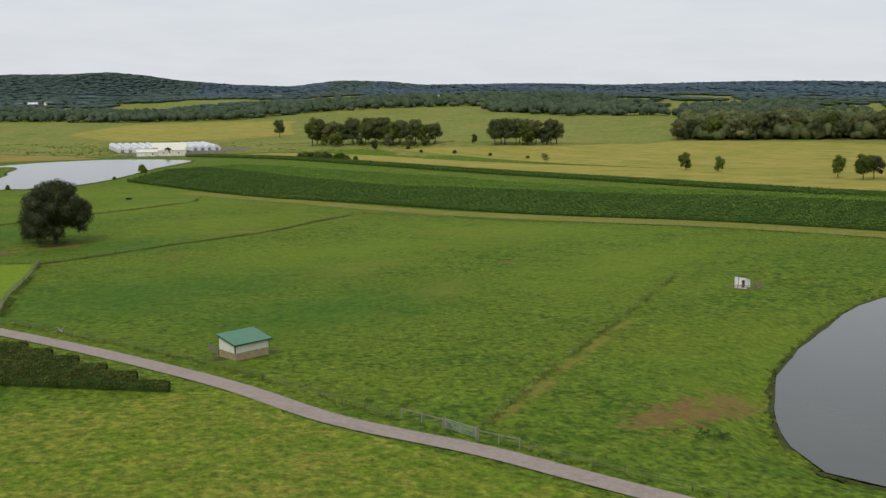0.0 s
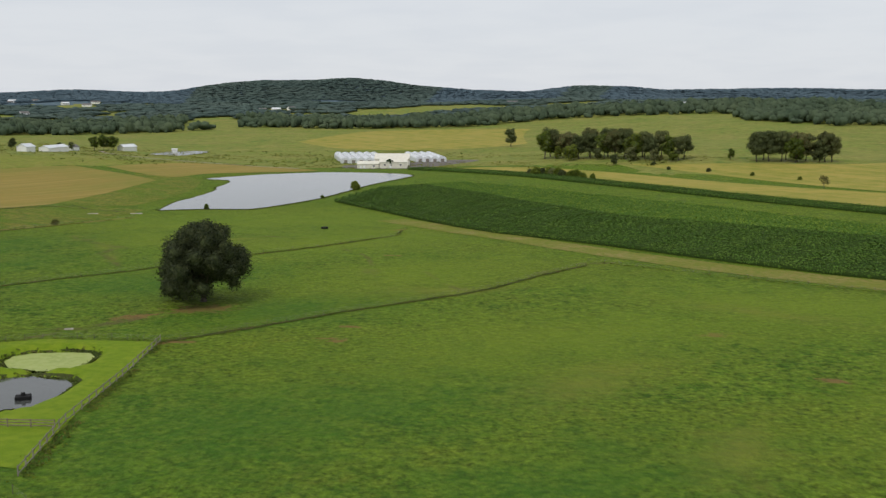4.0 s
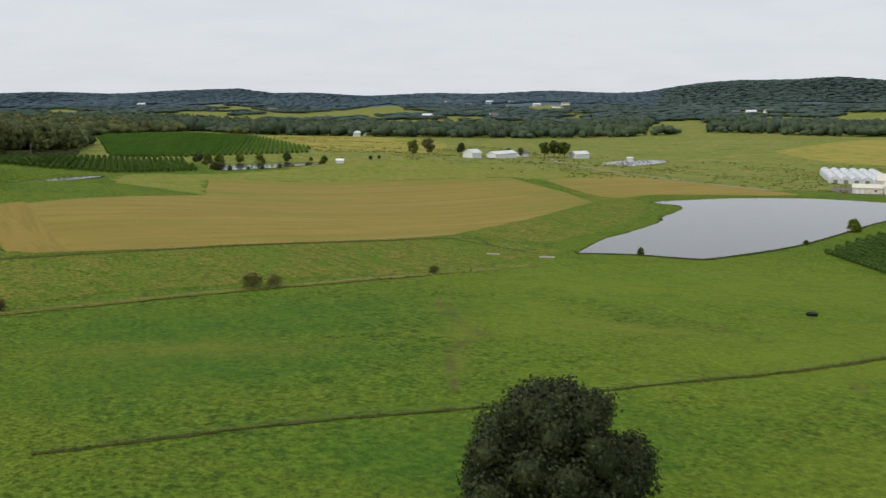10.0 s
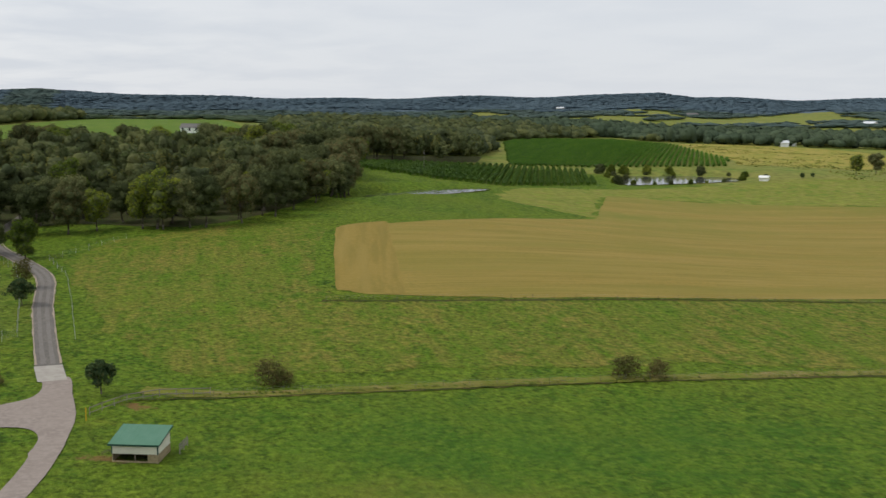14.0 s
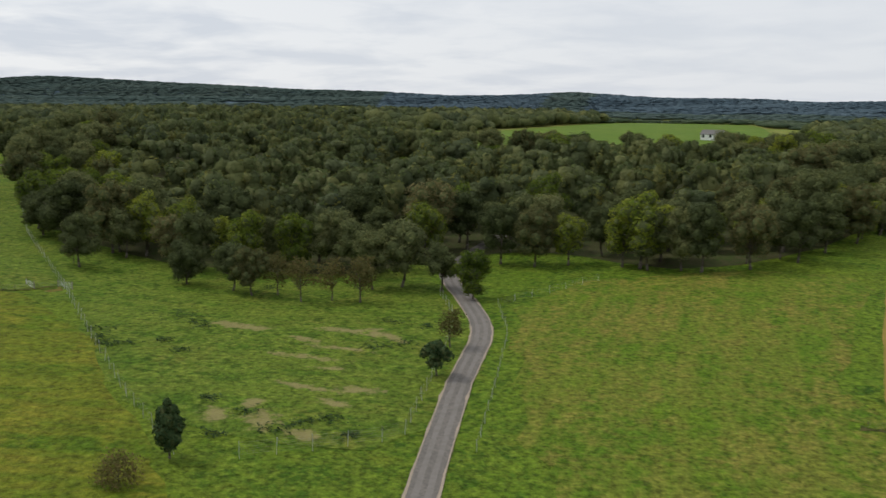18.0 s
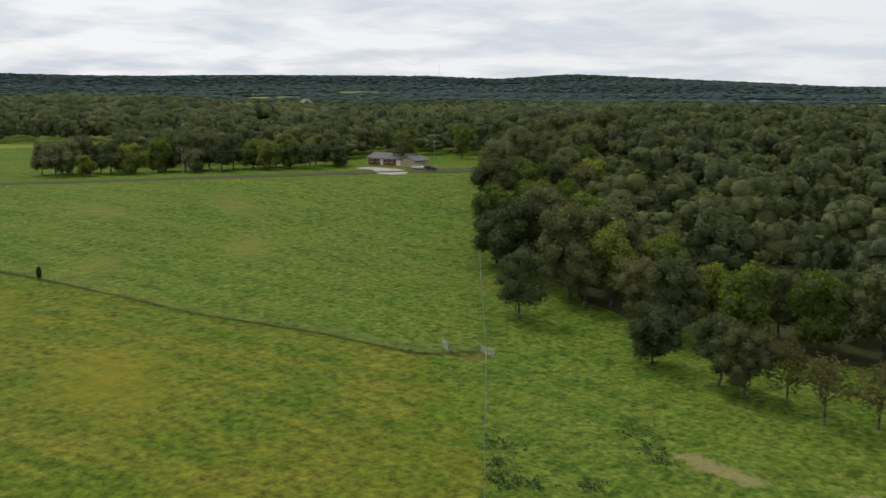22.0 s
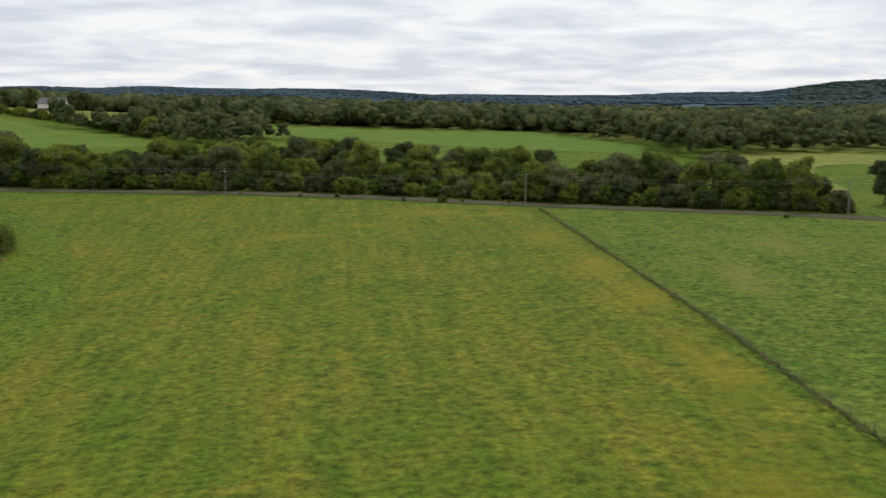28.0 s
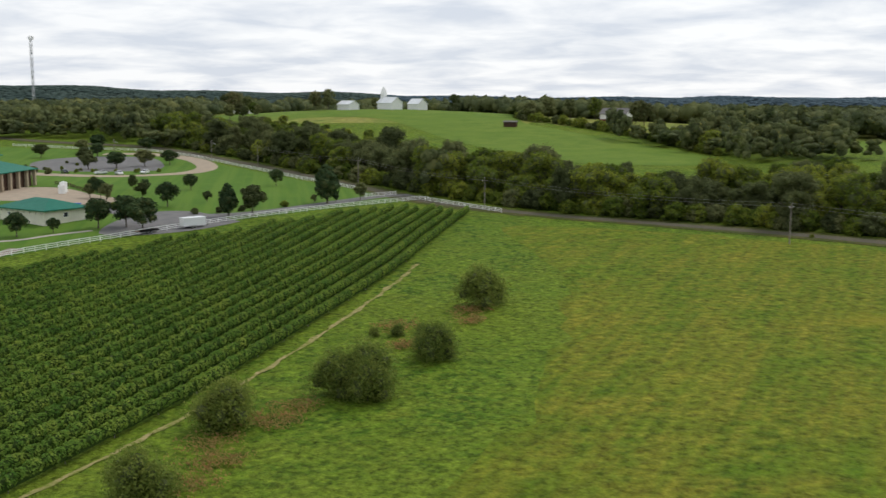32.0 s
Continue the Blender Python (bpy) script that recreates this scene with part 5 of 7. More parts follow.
for group, leaf in ((mid, 40), (far, 0)):
    p = np.array(group)
    ok = np.ones(len(p), bool)
    for poly in CLEAR:
        ok &= reach(p[:, :2], poly) > 3
    patch = np.array([noise.noise((x / 300, y / 190, 3.0)) + 0.5 * noise.noise((x / 90, y / 90, 7.0)) for x, y, _ in p])
    off = p[:, :2] - CENTRE
    rim = np.hypot(*off.T)
    rise = np.interp(np.degrees(np.arctan2(-off[:, 0], off[:, 1])) % 360, CREST[:, 0], CREST[:, 1])
    by_open = reach(p[:, :2], OPEN) < 190
    ok &= (reach(p[:, :2], KNOLL) < 0) | (patch > -0.16) | (rim > 2500) | (rim < 560) | by_open
    p, rim, rise, by_open = p[ok], rim[ok], rise[ok], by_open[ok]
    if leaf:
        stand("near_wood", p[rim < 620, :2], -0.5, 13.0, 13.5, M["canopy"], 16, "mixed green woodland beside the pastures", leaf=150, size=1.0)
        stand("mixed_wood", p[rim >= 620, :2], -1.5, 13.0, 14.5, M["canopy"], 6, "mixed green woodland between distant pastures", leaf=40, size=1.3, rings=3, seg=6, lumps=4)
    else:
        edge_trees = by_open & (rim < 1700)
        stand("far_wood", p[edge_trees, :2], -1.5, 14.0, 15.5, M["hillwood"], 31, "dark trees along the far edge of the pastures", leaf=22, size=1.5, rings=3, seg=6, lumps=3, sprays="hillwood")
        # each ring outwards uses a bluer material, the haze held in its colour
        for lo, hi, high, mat in ((1050, 1500, None, "hillwood"), (1500, 2200, None, "hillmid_haze"), (2200, 4000, True, "hillmid_haze"), (2200, 4000, False, "farwood")):
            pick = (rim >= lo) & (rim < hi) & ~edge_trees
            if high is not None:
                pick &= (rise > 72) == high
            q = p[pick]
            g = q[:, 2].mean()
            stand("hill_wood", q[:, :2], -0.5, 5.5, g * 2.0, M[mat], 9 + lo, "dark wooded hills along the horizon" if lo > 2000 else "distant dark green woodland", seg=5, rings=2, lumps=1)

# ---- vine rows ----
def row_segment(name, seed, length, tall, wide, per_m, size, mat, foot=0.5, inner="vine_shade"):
    """One length of vine hedge: leaf sprays over a lumpy inner wall, whose default colour holds painted shade."""
    rng = np.random.default_rng(seed)
    n = int(length * per_m)
    u = rng.uniform(0, length, n)
    th = rng.uniform(-0.45, math.pi + 0.45, n)
    swell = 1 + 0.18 * np.sin(u * 2.1 + seed) + 0.12 * np.sin(u * 5.3)
    y = wide * 0.5 * np.cos(th) * swell * rng.uniform(0.85, 1.15, n)
    z = foot + (tall - foot) * (0.42 + 0.5 * np.sin(th) * swell * rng.uniform(0.85, 1.1, n))
    out = np.stack([np.zeros(n), np.cos(th), np.sin(th) + 0.2], 1)
    v, f = cards(rng, np.stack([u, y, z], 1), out, size, 0.28)
    steps = max(2, int(length / 1.2))
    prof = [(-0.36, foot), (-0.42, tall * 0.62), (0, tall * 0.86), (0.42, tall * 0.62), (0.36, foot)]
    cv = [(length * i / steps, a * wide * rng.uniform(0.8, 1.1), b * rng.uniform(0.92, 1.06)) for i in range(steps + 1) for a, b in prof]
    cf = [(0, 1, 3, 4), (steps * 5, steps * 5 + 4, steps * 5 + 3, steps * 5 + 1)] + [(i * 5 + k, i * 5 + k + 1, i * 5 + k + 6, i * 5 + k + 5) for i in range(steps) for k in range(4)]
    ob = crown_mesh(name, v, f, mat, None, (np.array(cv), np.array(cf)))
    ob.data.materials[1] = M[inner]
    return ob


def vine_row(line, forms, seg, label, group, post=True, lift=0.0):
    """A row along a line of plan points, made of repeated lengths with trellis posts."""
    pts = even_line(line, seg)
    z = height(pts)
    root = thing("vine_row", *pts[0], z=float(z[0]), label=label, category="vine row", group=group)
    back = root.matrix_basis.inverted()
    rng = np.random.default_rng(int(abs(pts[0][0] * 13 + pts[0][1] * 7)))
    for i in range(len(pts) - 1):
        a, b = Vector((*pts[i], z[i])), Vector((*pts[i + 1], z[i + 1]))
        d = b - a
        m = back @ Matrix.Translation(a + Vector((0, 0, lift))) @ d.to_track_quat("X", "Z").to_matrix().to_4x4()
        form = forms[rng.integers(len(forms))]
        again(form, m @ Matrix.Diagonal((d.length / seg, rng.uniform(0.92, 1.08), rng.uniform(0.95, 1.05), 1)), root)
        if post:
            again(POST, back @ Matrix.Translation(a), root)
    return root


POST = part("post", tube(bmesh.new(), (0, 0, -0.2), (0, 0, 2.0), 0.05, n=6), M["greywood"])
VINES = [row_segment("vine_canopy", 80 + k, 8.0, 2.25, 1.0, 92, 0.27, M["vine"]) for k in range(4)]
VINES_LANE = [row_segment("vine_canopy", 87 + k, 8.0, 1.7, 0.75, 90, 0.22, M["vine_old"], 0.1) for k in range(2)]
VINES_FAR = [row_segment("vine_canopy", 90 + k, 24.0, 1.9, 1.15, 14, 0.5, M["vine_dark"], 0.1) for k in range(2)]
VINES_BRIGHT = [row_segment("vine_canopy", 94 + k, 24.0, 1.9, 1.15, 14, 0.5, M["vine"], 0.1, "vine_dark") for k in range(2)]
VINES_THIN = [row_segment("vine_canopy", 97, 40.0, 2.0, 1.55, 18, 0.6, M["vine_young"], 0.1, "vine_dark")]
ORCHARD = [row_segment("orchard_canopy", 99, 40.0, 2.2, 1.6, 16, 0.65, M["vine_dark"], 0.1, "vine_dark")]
GONE += [POST, *VINES, *VINES_LANE, *VINES_FAR, *VINES_BRIGHT, *VINES_THIN, *ORCHARD]

EDGE = np.array([(48, -223.5), (3, -220), (-46, -214), (-74, -209.5), (-148, -191)])
FENCE_X = np.array([(60, -108), (-10, -119), (-43, -131), (-67, -139), (-98, -147), (-131, -153), (-169, -164)])
ys = np.arange(48, -149, -2.0)
edge_x = np.interp(-ys, -EDGE[:, 0], EDGE[:, 1])
fence_x = np.interp(-ys, -FENCE_X[:, 0], FENCE_X[:, 1])
for k in range(26):
    x = edge_x + 3.55 * k
    ok = (x < fence_x - 13) & (ys < 46 - 2.7 * k)
    if ok.sum() > 8:
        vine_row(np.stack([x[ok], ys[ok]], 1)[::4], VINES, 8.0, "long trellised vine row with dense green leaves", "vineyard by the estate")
for k in range(6):
    x0, y0 = -34 - 5.4 * k, 122 + 4.5 * k
    vine_row([(x0, y0), (x0 - 22, y0 + 3.0), (x0 - 44, y0 + 6.5)], VINES_LANE, 8.0, "short dense vine row beside the lane", "vines by the lane", post=False, lift=0.05)

BIG_VINES = [(-164, 516), (-128, 486), (-107, 452), (-73, 414), (-32, 388), (2, 362), (29, 341), (60, 328), (126, 282), (190, 240), (235, 310), (164, 368), (74, 437), (6, 519), (-79, 595), (-150, 640), (-166, 640), (-160, 580)]
base = smooth_line([(-190, 545), (-140, 492), (-107, 452), (-73, 414), (-32, 388), (29, 341), (80, 312), (126, 282), (190, 240)], 6)
d = np.gradient(base, axis=0)
side = np.stack([-d[:, 1], d[:, 0]], 1) / np.linalg.norm(d, axis=1)[:, None]
side = np.tile(np.array([[0.62, 0.78]]), (len(base), 1)) * 0.7 + side * 0.3
for k in range(40):
    line = base + side * (1.5 + 3.6 * k)
    ok = np.flatnonzero(reach(line, BIG_VINES) < 0)
    if len(ok) > 4:
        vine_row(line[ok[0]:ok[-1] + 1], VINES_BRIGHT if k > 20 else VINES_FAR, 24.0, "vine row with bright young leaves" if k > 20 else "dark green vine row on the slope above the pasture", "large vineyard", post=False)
strip = smooth_line([(-185, 733), (-109, 686), (-53, 634), (-20, 602), (32, 547), (85, 488), (150, 400), (200, 350)], 8)
for k in range(5):
    vine_row(strip + np.array([1.9, 2.4]) * k, VINES_FAR, 24.0, "dark vine row in a narrow strip", "vine strip", post=False)


def slanted_rows(poly, way, gap, forms, seg, label, group):
    way = np.array(way) / np.hypot(*way)
    across = np.array([-way[1], way[0]])
    p = np.array(poly, float)
    s, t = p @ across, p @ way
    for o in np.arange(s.min() + gap / 2, s.max(), gap):
        q = across * o + way * np.arange(t.min(), t.max(), 6.0)[:, None]
        ok = np.flatnonzero(reach(q, poly) < 0)
        if len(ok) > 4:
            vine_row(q[ok[0]:ok[-1] + 1], forms, seg, label, group, post=False)


slanted_rows([(-797, 650), (-835, 682), (-900, 830), (-848, 858), (-660, 758), (-578, 680), (-624, 552)], (-0.75, 0.66), 3.5, VINES_THIN, 40.0, "bright green vine row above the pond", "vineyard above the pond")
slanted_rows([(-584, 437), (-618, 543), (-590, 582), (-532, 550), (-518, 539), (-492, 470), (-502, 447), (-550, 425)], (-0.84, 0.54), 3.3, ORCHARD, 40.0, "dark low orchard row below the wood", "orchard rows")

# ---- single trees and bushes ----
def drooping_lumps(rng, h, r, low, count):
    """Lumps of a broad lobed crown with a flat uneven top and low hanging sides."""
    out = [(0, 0, low + (h - low) * 0.45, r * 0.42), (-r * 0.2, r * 0.1, low + (h - low) * 0.7, r * 0.34)]
    order = rng.permutation(count)
    for k in range(count):
        t = (order[k] + 0.5) / count
        th = 2.4 * k + rng.normal(0, 0.35)
        q = r * rng.uniform(0.13, 0.25)
        lobe = 1 + 0.13 * math.sin(3 * th + 1.0) + 0.09 * math.sin(5 * th)
        wide = (r * lobe - q) * max(0.05, 1 - t ** 3.2) ** 0.5 * (rng.uniform(0.75, 1.0) if k % 4 else rng.uniform(0.3, 0.7))
        out.append((wide * math.cos(th), wide * math.sin(th), low + q * 0.9 + (h - low - q * 1.9) * t, q))
    return out


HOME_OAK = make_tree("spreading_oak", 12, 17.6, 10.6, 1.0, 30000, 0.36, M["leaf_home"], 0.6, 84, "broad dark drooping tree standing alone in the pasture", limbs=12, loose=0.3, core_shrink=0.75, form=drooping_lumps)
HOME_OAK.matrix_basis = pose(-106, 274, ground_at(-106, 274), 0, 0, 20)
rng = np.random.default_rng(21)


def put(forms, places, label="", group=""):
    for x, y, s in places:
        plant(forms[rng.integers(len(forms))], x, y, s, rng.uniform(0, 360), rng.uniform(0.9, 1.15), label, group)


put(OAKS, [(-163, 1022, 1.1)], "single oak on the far meadow")
put(OAKS, [(-106, 832, 1.35), (-104, 850, 1.5), (-98, 836, 1.1), (-88, 826, 1.15), (-79, 818, 1.1), (-70, 812, 1.15), (-60, 806, 1.2), (-52, 800, 1.25), (-44, 796, 1.25), (-38, 790, 1.2), (-31, 792, 1.2), (-26, 784, 1.1), (-14, 782, 1.1), (-8, 780, 1.0), (-46, 812, 1.3), (-58, 820, 1.35), (-33, 806, 1.25), (-72, 826, 1.3), (-20, 796, 1.2), (-92, 842, 1.3), (-5, 790, 1.1)], "dark tree in a copse on the meadow", "meadow copse")
put(LIGHT, [(-82, 810, .8), (-64, 798, .7), (-40, 782, .8), (-24, 776, .7), (-95, 824, .7), (-12, 774, .6)], "lighter leafy tree at the copse's edge", "meadow copse")
put(OAKS, [(42, 773, 1.25), (50, 776, 1.3), (58, 778, 1.25), (68, 778, 1.2), (86, 784, 1.2), (91, 788, 1.15), (47, 784, 1.2), (62, 788, 1.25), (74, 786, 1.1)], "dark tree in a small copse", "small copse")
put(OAKS, [(206 + 9 * k + 5 * (k % 3), 876 - 7.2 * k + 14 * (k % 2), 1.0 + .12 * (k % 4)) for k in range(26)], "dark tree in the long field-side belt", "north-east tree belt")
put(OAKS, [(222 + 9 * k, 892 - 7.2 * k + 9 * (k % 2), 1.1 + .1 * (k % 3)) for k in range(24)], "dark tree in the long field-side belt", "north-east tree belt")
put(LIGHT, [(66, 772, 1.15), (82, 780, 1.1), (-50, 757, .6), (26, 783, .55), (-84, 800, .8)], "lighter tree beside the copse")
put(BUSH, [(-96, 688, 1.0), (-92, 686, 1.3), (-84, 686, 1.3), (-78, 680, 1.35), (-66, 672, 1.2), (-94, 692, .9), (-88, 687, 1.1), (-81, 682, 1.2), (-75, 675, 1.1), (-69, 671, 1.1), (-62, 668, .9), (-56, 664, .8)], "dark shrub on a low mound", "mound shrubs")
put(LIGHT, [(136, 557, .72), (150, 541, .62)], "small pale green tree in the hayfield")
put(OAKS, [(193, 486, .75), (200, 474, .8), (207, 478, .78), (213, 470, .7)], "dark tree in a hayfield clump")
put(THIN, [(65, 624, .6), (-20, 770, .5)], "small bare-branched field tree")
put(BUSH, [(-171, 576, 1.15), (-173, 532, .4), (-207, 479, .5), (-14, 725, .5), (10, 712, .6), (34, 690, .55), (58, 668, .5), (-24, 752, .6)], "round bush by the water")
put(LAWN, [(-203, 750, 1.1)], "small dark tree in front of the sheds")
put(OAKS, [(-521, 727, .8), (-535, 760, .8), (-554, 822, .75), (-528, 903, .85), (-524, 912, .95), (-520, 922, .9), (-530, 930, .8), (-535, 878, .5), (-540, 868, .45)], "dark round tree near the white barns", "barn trees")
put(LAWN, [(-515, 650, .6), (-510, 672, .6), (-512, 682, .5)], "little dark tree in the field")
put(BUSH, [(-577, 585, 1.3), (-583, 597, 1.2), (-586, 608, 1.3), (-582, 622, 1.2), (-576, 634, 1.1), (-565, 648, 1.2), (-535, 566, 1.2), (-541, 569, 1.0), (-565, 581, 0.83), (-560, 590, 0.77), (-574, 592, 0.72), (-531, 573, 0.66), (-526, 583, 0.44), (-524, 592, 0.61), (-522, 604, 0.66), (-522, 615, 0.44), (-523, 628, 0.55), (-527, 645, 0.77), (-536, 655, 0.83), (-550, 656, 0.66), (-562, 645, 0.66), (-570, 632, 0.66), (-578, 618, 0.61)], "dark bush on the pond bank", "pond bushes")
plant(LAWN[1], -262, 266, 0.9, 40, 0.92, "small dark tree beside the lane junction")
put(SCRUB, [(-258, 291, .95), (-241, 348, .85), (-238.5, 353, .75), (-256.5, 293, .6)], "thin olive-brown bush in the pasture")
put(SCRUB, [(-228, 401, .5), (-272, 252, .4), (-280, 227, .9)], "thin reddish-brown bush in the pasture")
plant(LAWN[1], -326, 260, .95, 10, 1.1, "small dark round tree beside the gravel lane")
plant(THIN[0], -342, 261.5, .66, 100, 1.0, "thin green tree beside the gravel lane")
plant(CEDAR, -288.5, 230, 1.15, 0, 0.85)
plant(CEDAR, -361, 94, .42, 60, 0.7, "tiny dark conifer in the pasture")
put(WILD, [(-237.4, -50, 1.55), (-243, -19.7, 1.25), (-232.4, -29, .42), (-235.5, -31, .36), (-229, -27.5, .34)], "dark wild bush in the grass", "wild bushes")
put(WILD, [(-241, -4.2, 1.5), (-238.2, -2.2, 1.3), (-242.8, -1.6, 1.2), (-231.8, 12.7, 1.35), (-237, 33, 1.2)], "spreading wild bush among dry weeds", "wild bushes")
put(BUSH, [(-341, -114, .5), (-311, -126, .35), (-393, -103, .4), (-330, -117, .25), (-342, -114, .22), (-347, -113.5, .22), (-360, -110, .22), (-420, -60, .25), (-300, -128, .2), (-282, -135, .2)], "low green roadside shrub")
# estate grounds
put([CEDAR], [(-149, -142, 1.75)], "tall dark conifer beside the drive")
put([CEDAR], [(-143, -104, 1.35)], "tall dark conifer by the yard")
put(LAWN, [(-147, -109, 1.35), (-119, -109, 1.15), (-98, -144, .85), (-110, -173, .95), (-152, -156, .9), (-99, -107, .9), (-102, -118, .8), (-127, -75, 1.2), (-132, -79, 1.3), (-139, -77, 1.35), (-118, -59, .95), (-122, -66, .6), (-92, -112, .9), (-141, -118, .5), (-146, -140, .45), (-149, -147, .5), (-122, -122, .55), (-96, -126, .8), (-88, -112, .7), (-80, -122, .8), (-84, -134, .8)], "neat dark green lawn tree", "estate trees")
for k, (x, y) in enumerate([(-6, -194), (-12, -203), (-17, -214), (-20.5, -225), (52, -249), (61, -268), (54, -226), (30, -268), (18, -216), (34, -240)]):
    plant(LAWN[k % 2], x, y, 1.05 + .06 * (k % 3), 50 * k, 1.4, "broad low lawn tree in the car park", "car park trees")
put(BUSH, [(-40, -196, .35), (-34, -190, .35), (-28, -186, .35), (-20, -184, .35), (-12, -182, .35), (-133, -103, .4), (-137, -108, .4), (-140, -114, .4), (-144, -128, .45), (-110, -98, .45), (-104, -96, .4), (-60, -142, .5), (-52, -150, .5), (-8, -172, .6), (4, -176, .6)], "clipped round garden shrub", "clipped shrubs")
put(BUSH, [(-24, -181, .3), (-16, -186, .32), (-8, -188, .3), (4, -190, .35), (10, -187, .3), (-30, -196, .3), (20, -184, .35), (26, -192, .3), (12, -206, .3), (24, -212, .3)], "clipped shrub in a planted car park island", "car park shrubs")
put(OAKS, [(59, -477, .9), (66, -472, .8), (84, -428, .6), (90, -420, .6), (88, -408, .6), (80, -412, .55), (74, -418, .6), (120, -470, .8), (260, -640, 1.2), (275, -650, 1.2), (-20, -508, .7), (32, -492, .5)], "dark tree near the church", "churchyard trees")
put(OAKS, [(-118, -505, .9), (-145, -508, .8), (-110, -480, .8), (-150, -480, .7), (-158, -470, .8), (-100, -470, .85), (-92, -458, .8)], "dark tree round the brick house")
hedge = even_line([(-80, -466), (-92, -450), (-117, -441), (-146, -420), (-174, -396), (-200, -364), (-224, -333)], 6.0)
put(LIGHT, [(x - 4 + 2.5 * (k % 3), y - 5 - 2 * (k % 2), (.48, .6, .72, .85)[k % 4] if k > 19 else .36) for k, (x, y) in enumerate(hedge)], "leafy hedgerow tree beside the church pasture", "pasture hedgerow")
put(BUSH, [(x, y - 2, .8 + .25 * (k % 3)) for k, (x, y) in enumerate(hedge)], "bushy undergrowth of the pasture hedgerow", "pasture hedgerow")
put(LIGHT, [(-551, 12, .55), (-546, 4, .5), (-541, -4, .55), (-537, -12, .5), (-575, 72, .9), (-580, 30, .9), (-590, 50, 1.0)], "round green garden tree", "garden trees")
plant(THIN[1], -556, 44, 1.0, 0, 1.2, "tall pale thin-leaved tree before the house")

# ---- fences ----
def wire_fence(line, gap, tall, label, wires=4, mat="darkpost", r=0.045, group="", sag=0.0):
    pts = even_line(line, gap)
    z = height(pts)
    root = thing("wire_fence", *pts[0], z=float(z[0]), label=label, category="fence", group=group)
    back = root.matrix_basis.inverted()
    post = part("fence_post", tube(bmesh.new(), (0, 0, -0.3), (0, 0, tall), r, r * 0.85, 6), M[mat], root)
    rng = np.random.default_rng(len(pts))
    for p, q in zip(pts[1:], z[1:]):
        again(post, back @ Matrix.Translation((*p, q)) @ pose(0, 0, 0, rng.normal(0, 2.5), rng.normal(0, 2.5), rng.uniform(0, 360)), root)
    for k in range(wires):
        h = tall * (0.92 - 0.8 * k / wires)
        v, f = [], []
        for i, (p, q) in enumerate(zip(pts, z)):
            v += [(p[0] - pts[0][0], p[1] - pts[0][1], q - z[0] + h + 0.006), (p[0] - pts[0][0] + 0.005, p[1] - pts[0][1] + 0.005, q - z[0] + h - 0.006), (p[0] - pts[0][0] - 0.005, p[1] - pts[0][1] - 0.005, q - z[0] + h - 0.006)]
            if i:
                b, a = 3 * i, 3 * i - 3
                f += [(a, b, b + 1, a + 1), (a + 1, b + 1, b + 2, a + 2), (a + 2, b + 2, b, a)]
        link_mesh("wire", v, f, M["wire"], root)
    return root


def rail_fence(line, gap, tall, rails, label, mat, thick=0.13, group="", name="rail_fence"):
    pts = even_line(line, gap)
    z = height(pts)
    root = thing(name, *pts[0], z=float(z[0]), label=label, category="fence", group=group)
    back = root.matrix_basis.inverted()
    post = part("fence_post", boxed(-thick / 2, thick / 2, -thick / 2, thick / 2, -0.3, tall, bevel=0.015), M[mat], root)
    for p, q in zip(pts[1:], z[1:]):
        again(post, back @ Matrix.Translation((*p, q)), root)
    rail = None
    for i in range(len(pts) - 1):
        a, b = Vector((*pts[i], z[i])), Vector((*pts[i + 1], z[i + 1]))
        turn = (b - a).to_track_quat("X", "Z").to_matrix().to_4x4()
        for k in range(rails):
            h = tall * (0.9 - 0.62 * k / max(1, rails - 1)) if rails > 1 else tall * 0.85
            m = back @ Matrix.Translation(a + Vector((0, 0, h))) @ turn @ Matrix.Diagonal(((b - a).length, 1, 1, 1))
            if rail is None:
                rail = part("rail", boxed(0, 1, thick / 2 - 0.01, thick / 2 + 0.03, -0.07, 0.07), M[mat], root)
                rail.matrix_basis = m
            else:
                again(rail, m, root)
    return root


WHITE_LABEL = "white three-rail board fence round the estate"
rail_fence([(-119, -10), (-131, -43), (-139, -67), (-147, -98), (-155, -131), (-166, -168)], 2.5, 1.35, 3, WHITE_LABEL, "white", group="estate fences")
rail_fence([(-166, -168), (-199, -153)], 2.5, 1.35, 3, WHITE_LABEL, "white", group="estate fences")
rail_fence([(-150, -163), (-154, -175)], 2.5, 1.35, 3, WHITE_LABEL, "white", group="estate fences")
rail_fence([(-150, -163), (-135, -181), (-108, -195), (-66, -222), (-9, -256), (27, -268), (72, -262), (112, -262)], 4.5, 1.35, 3, WHITE_LABEL, "white", group="estate fences")
rail_fence([(-97, 239), (-91, 217), (-85, 192), (-78, 173)], 3.0, 1.3, 2, "weathered timber rail fence beside the ponds", "greywood", group="pond fences")
rail_fence([(-85, 190), (-93, 188.5), (-125, 190)], 3.0, 1.2, 3, "dark timber rail fence below the small pond", "wood", group="pond fences")
wire_fence([(-97, 239), (-107, 238), (-117.3, 235.5), (-123.5, 230.5), (-135, 222)], 3, 1.2, "dark wire fence along the pond plot", group="pond fences")
wire_fence([(-97, 238), (-83, 258), (-74, 272), (-63, 286), (-50, 304), (-41, 325), (-31, 345)], 4.5, 1.2, "old wire fence overgrown with coarse grass", group="field fences")
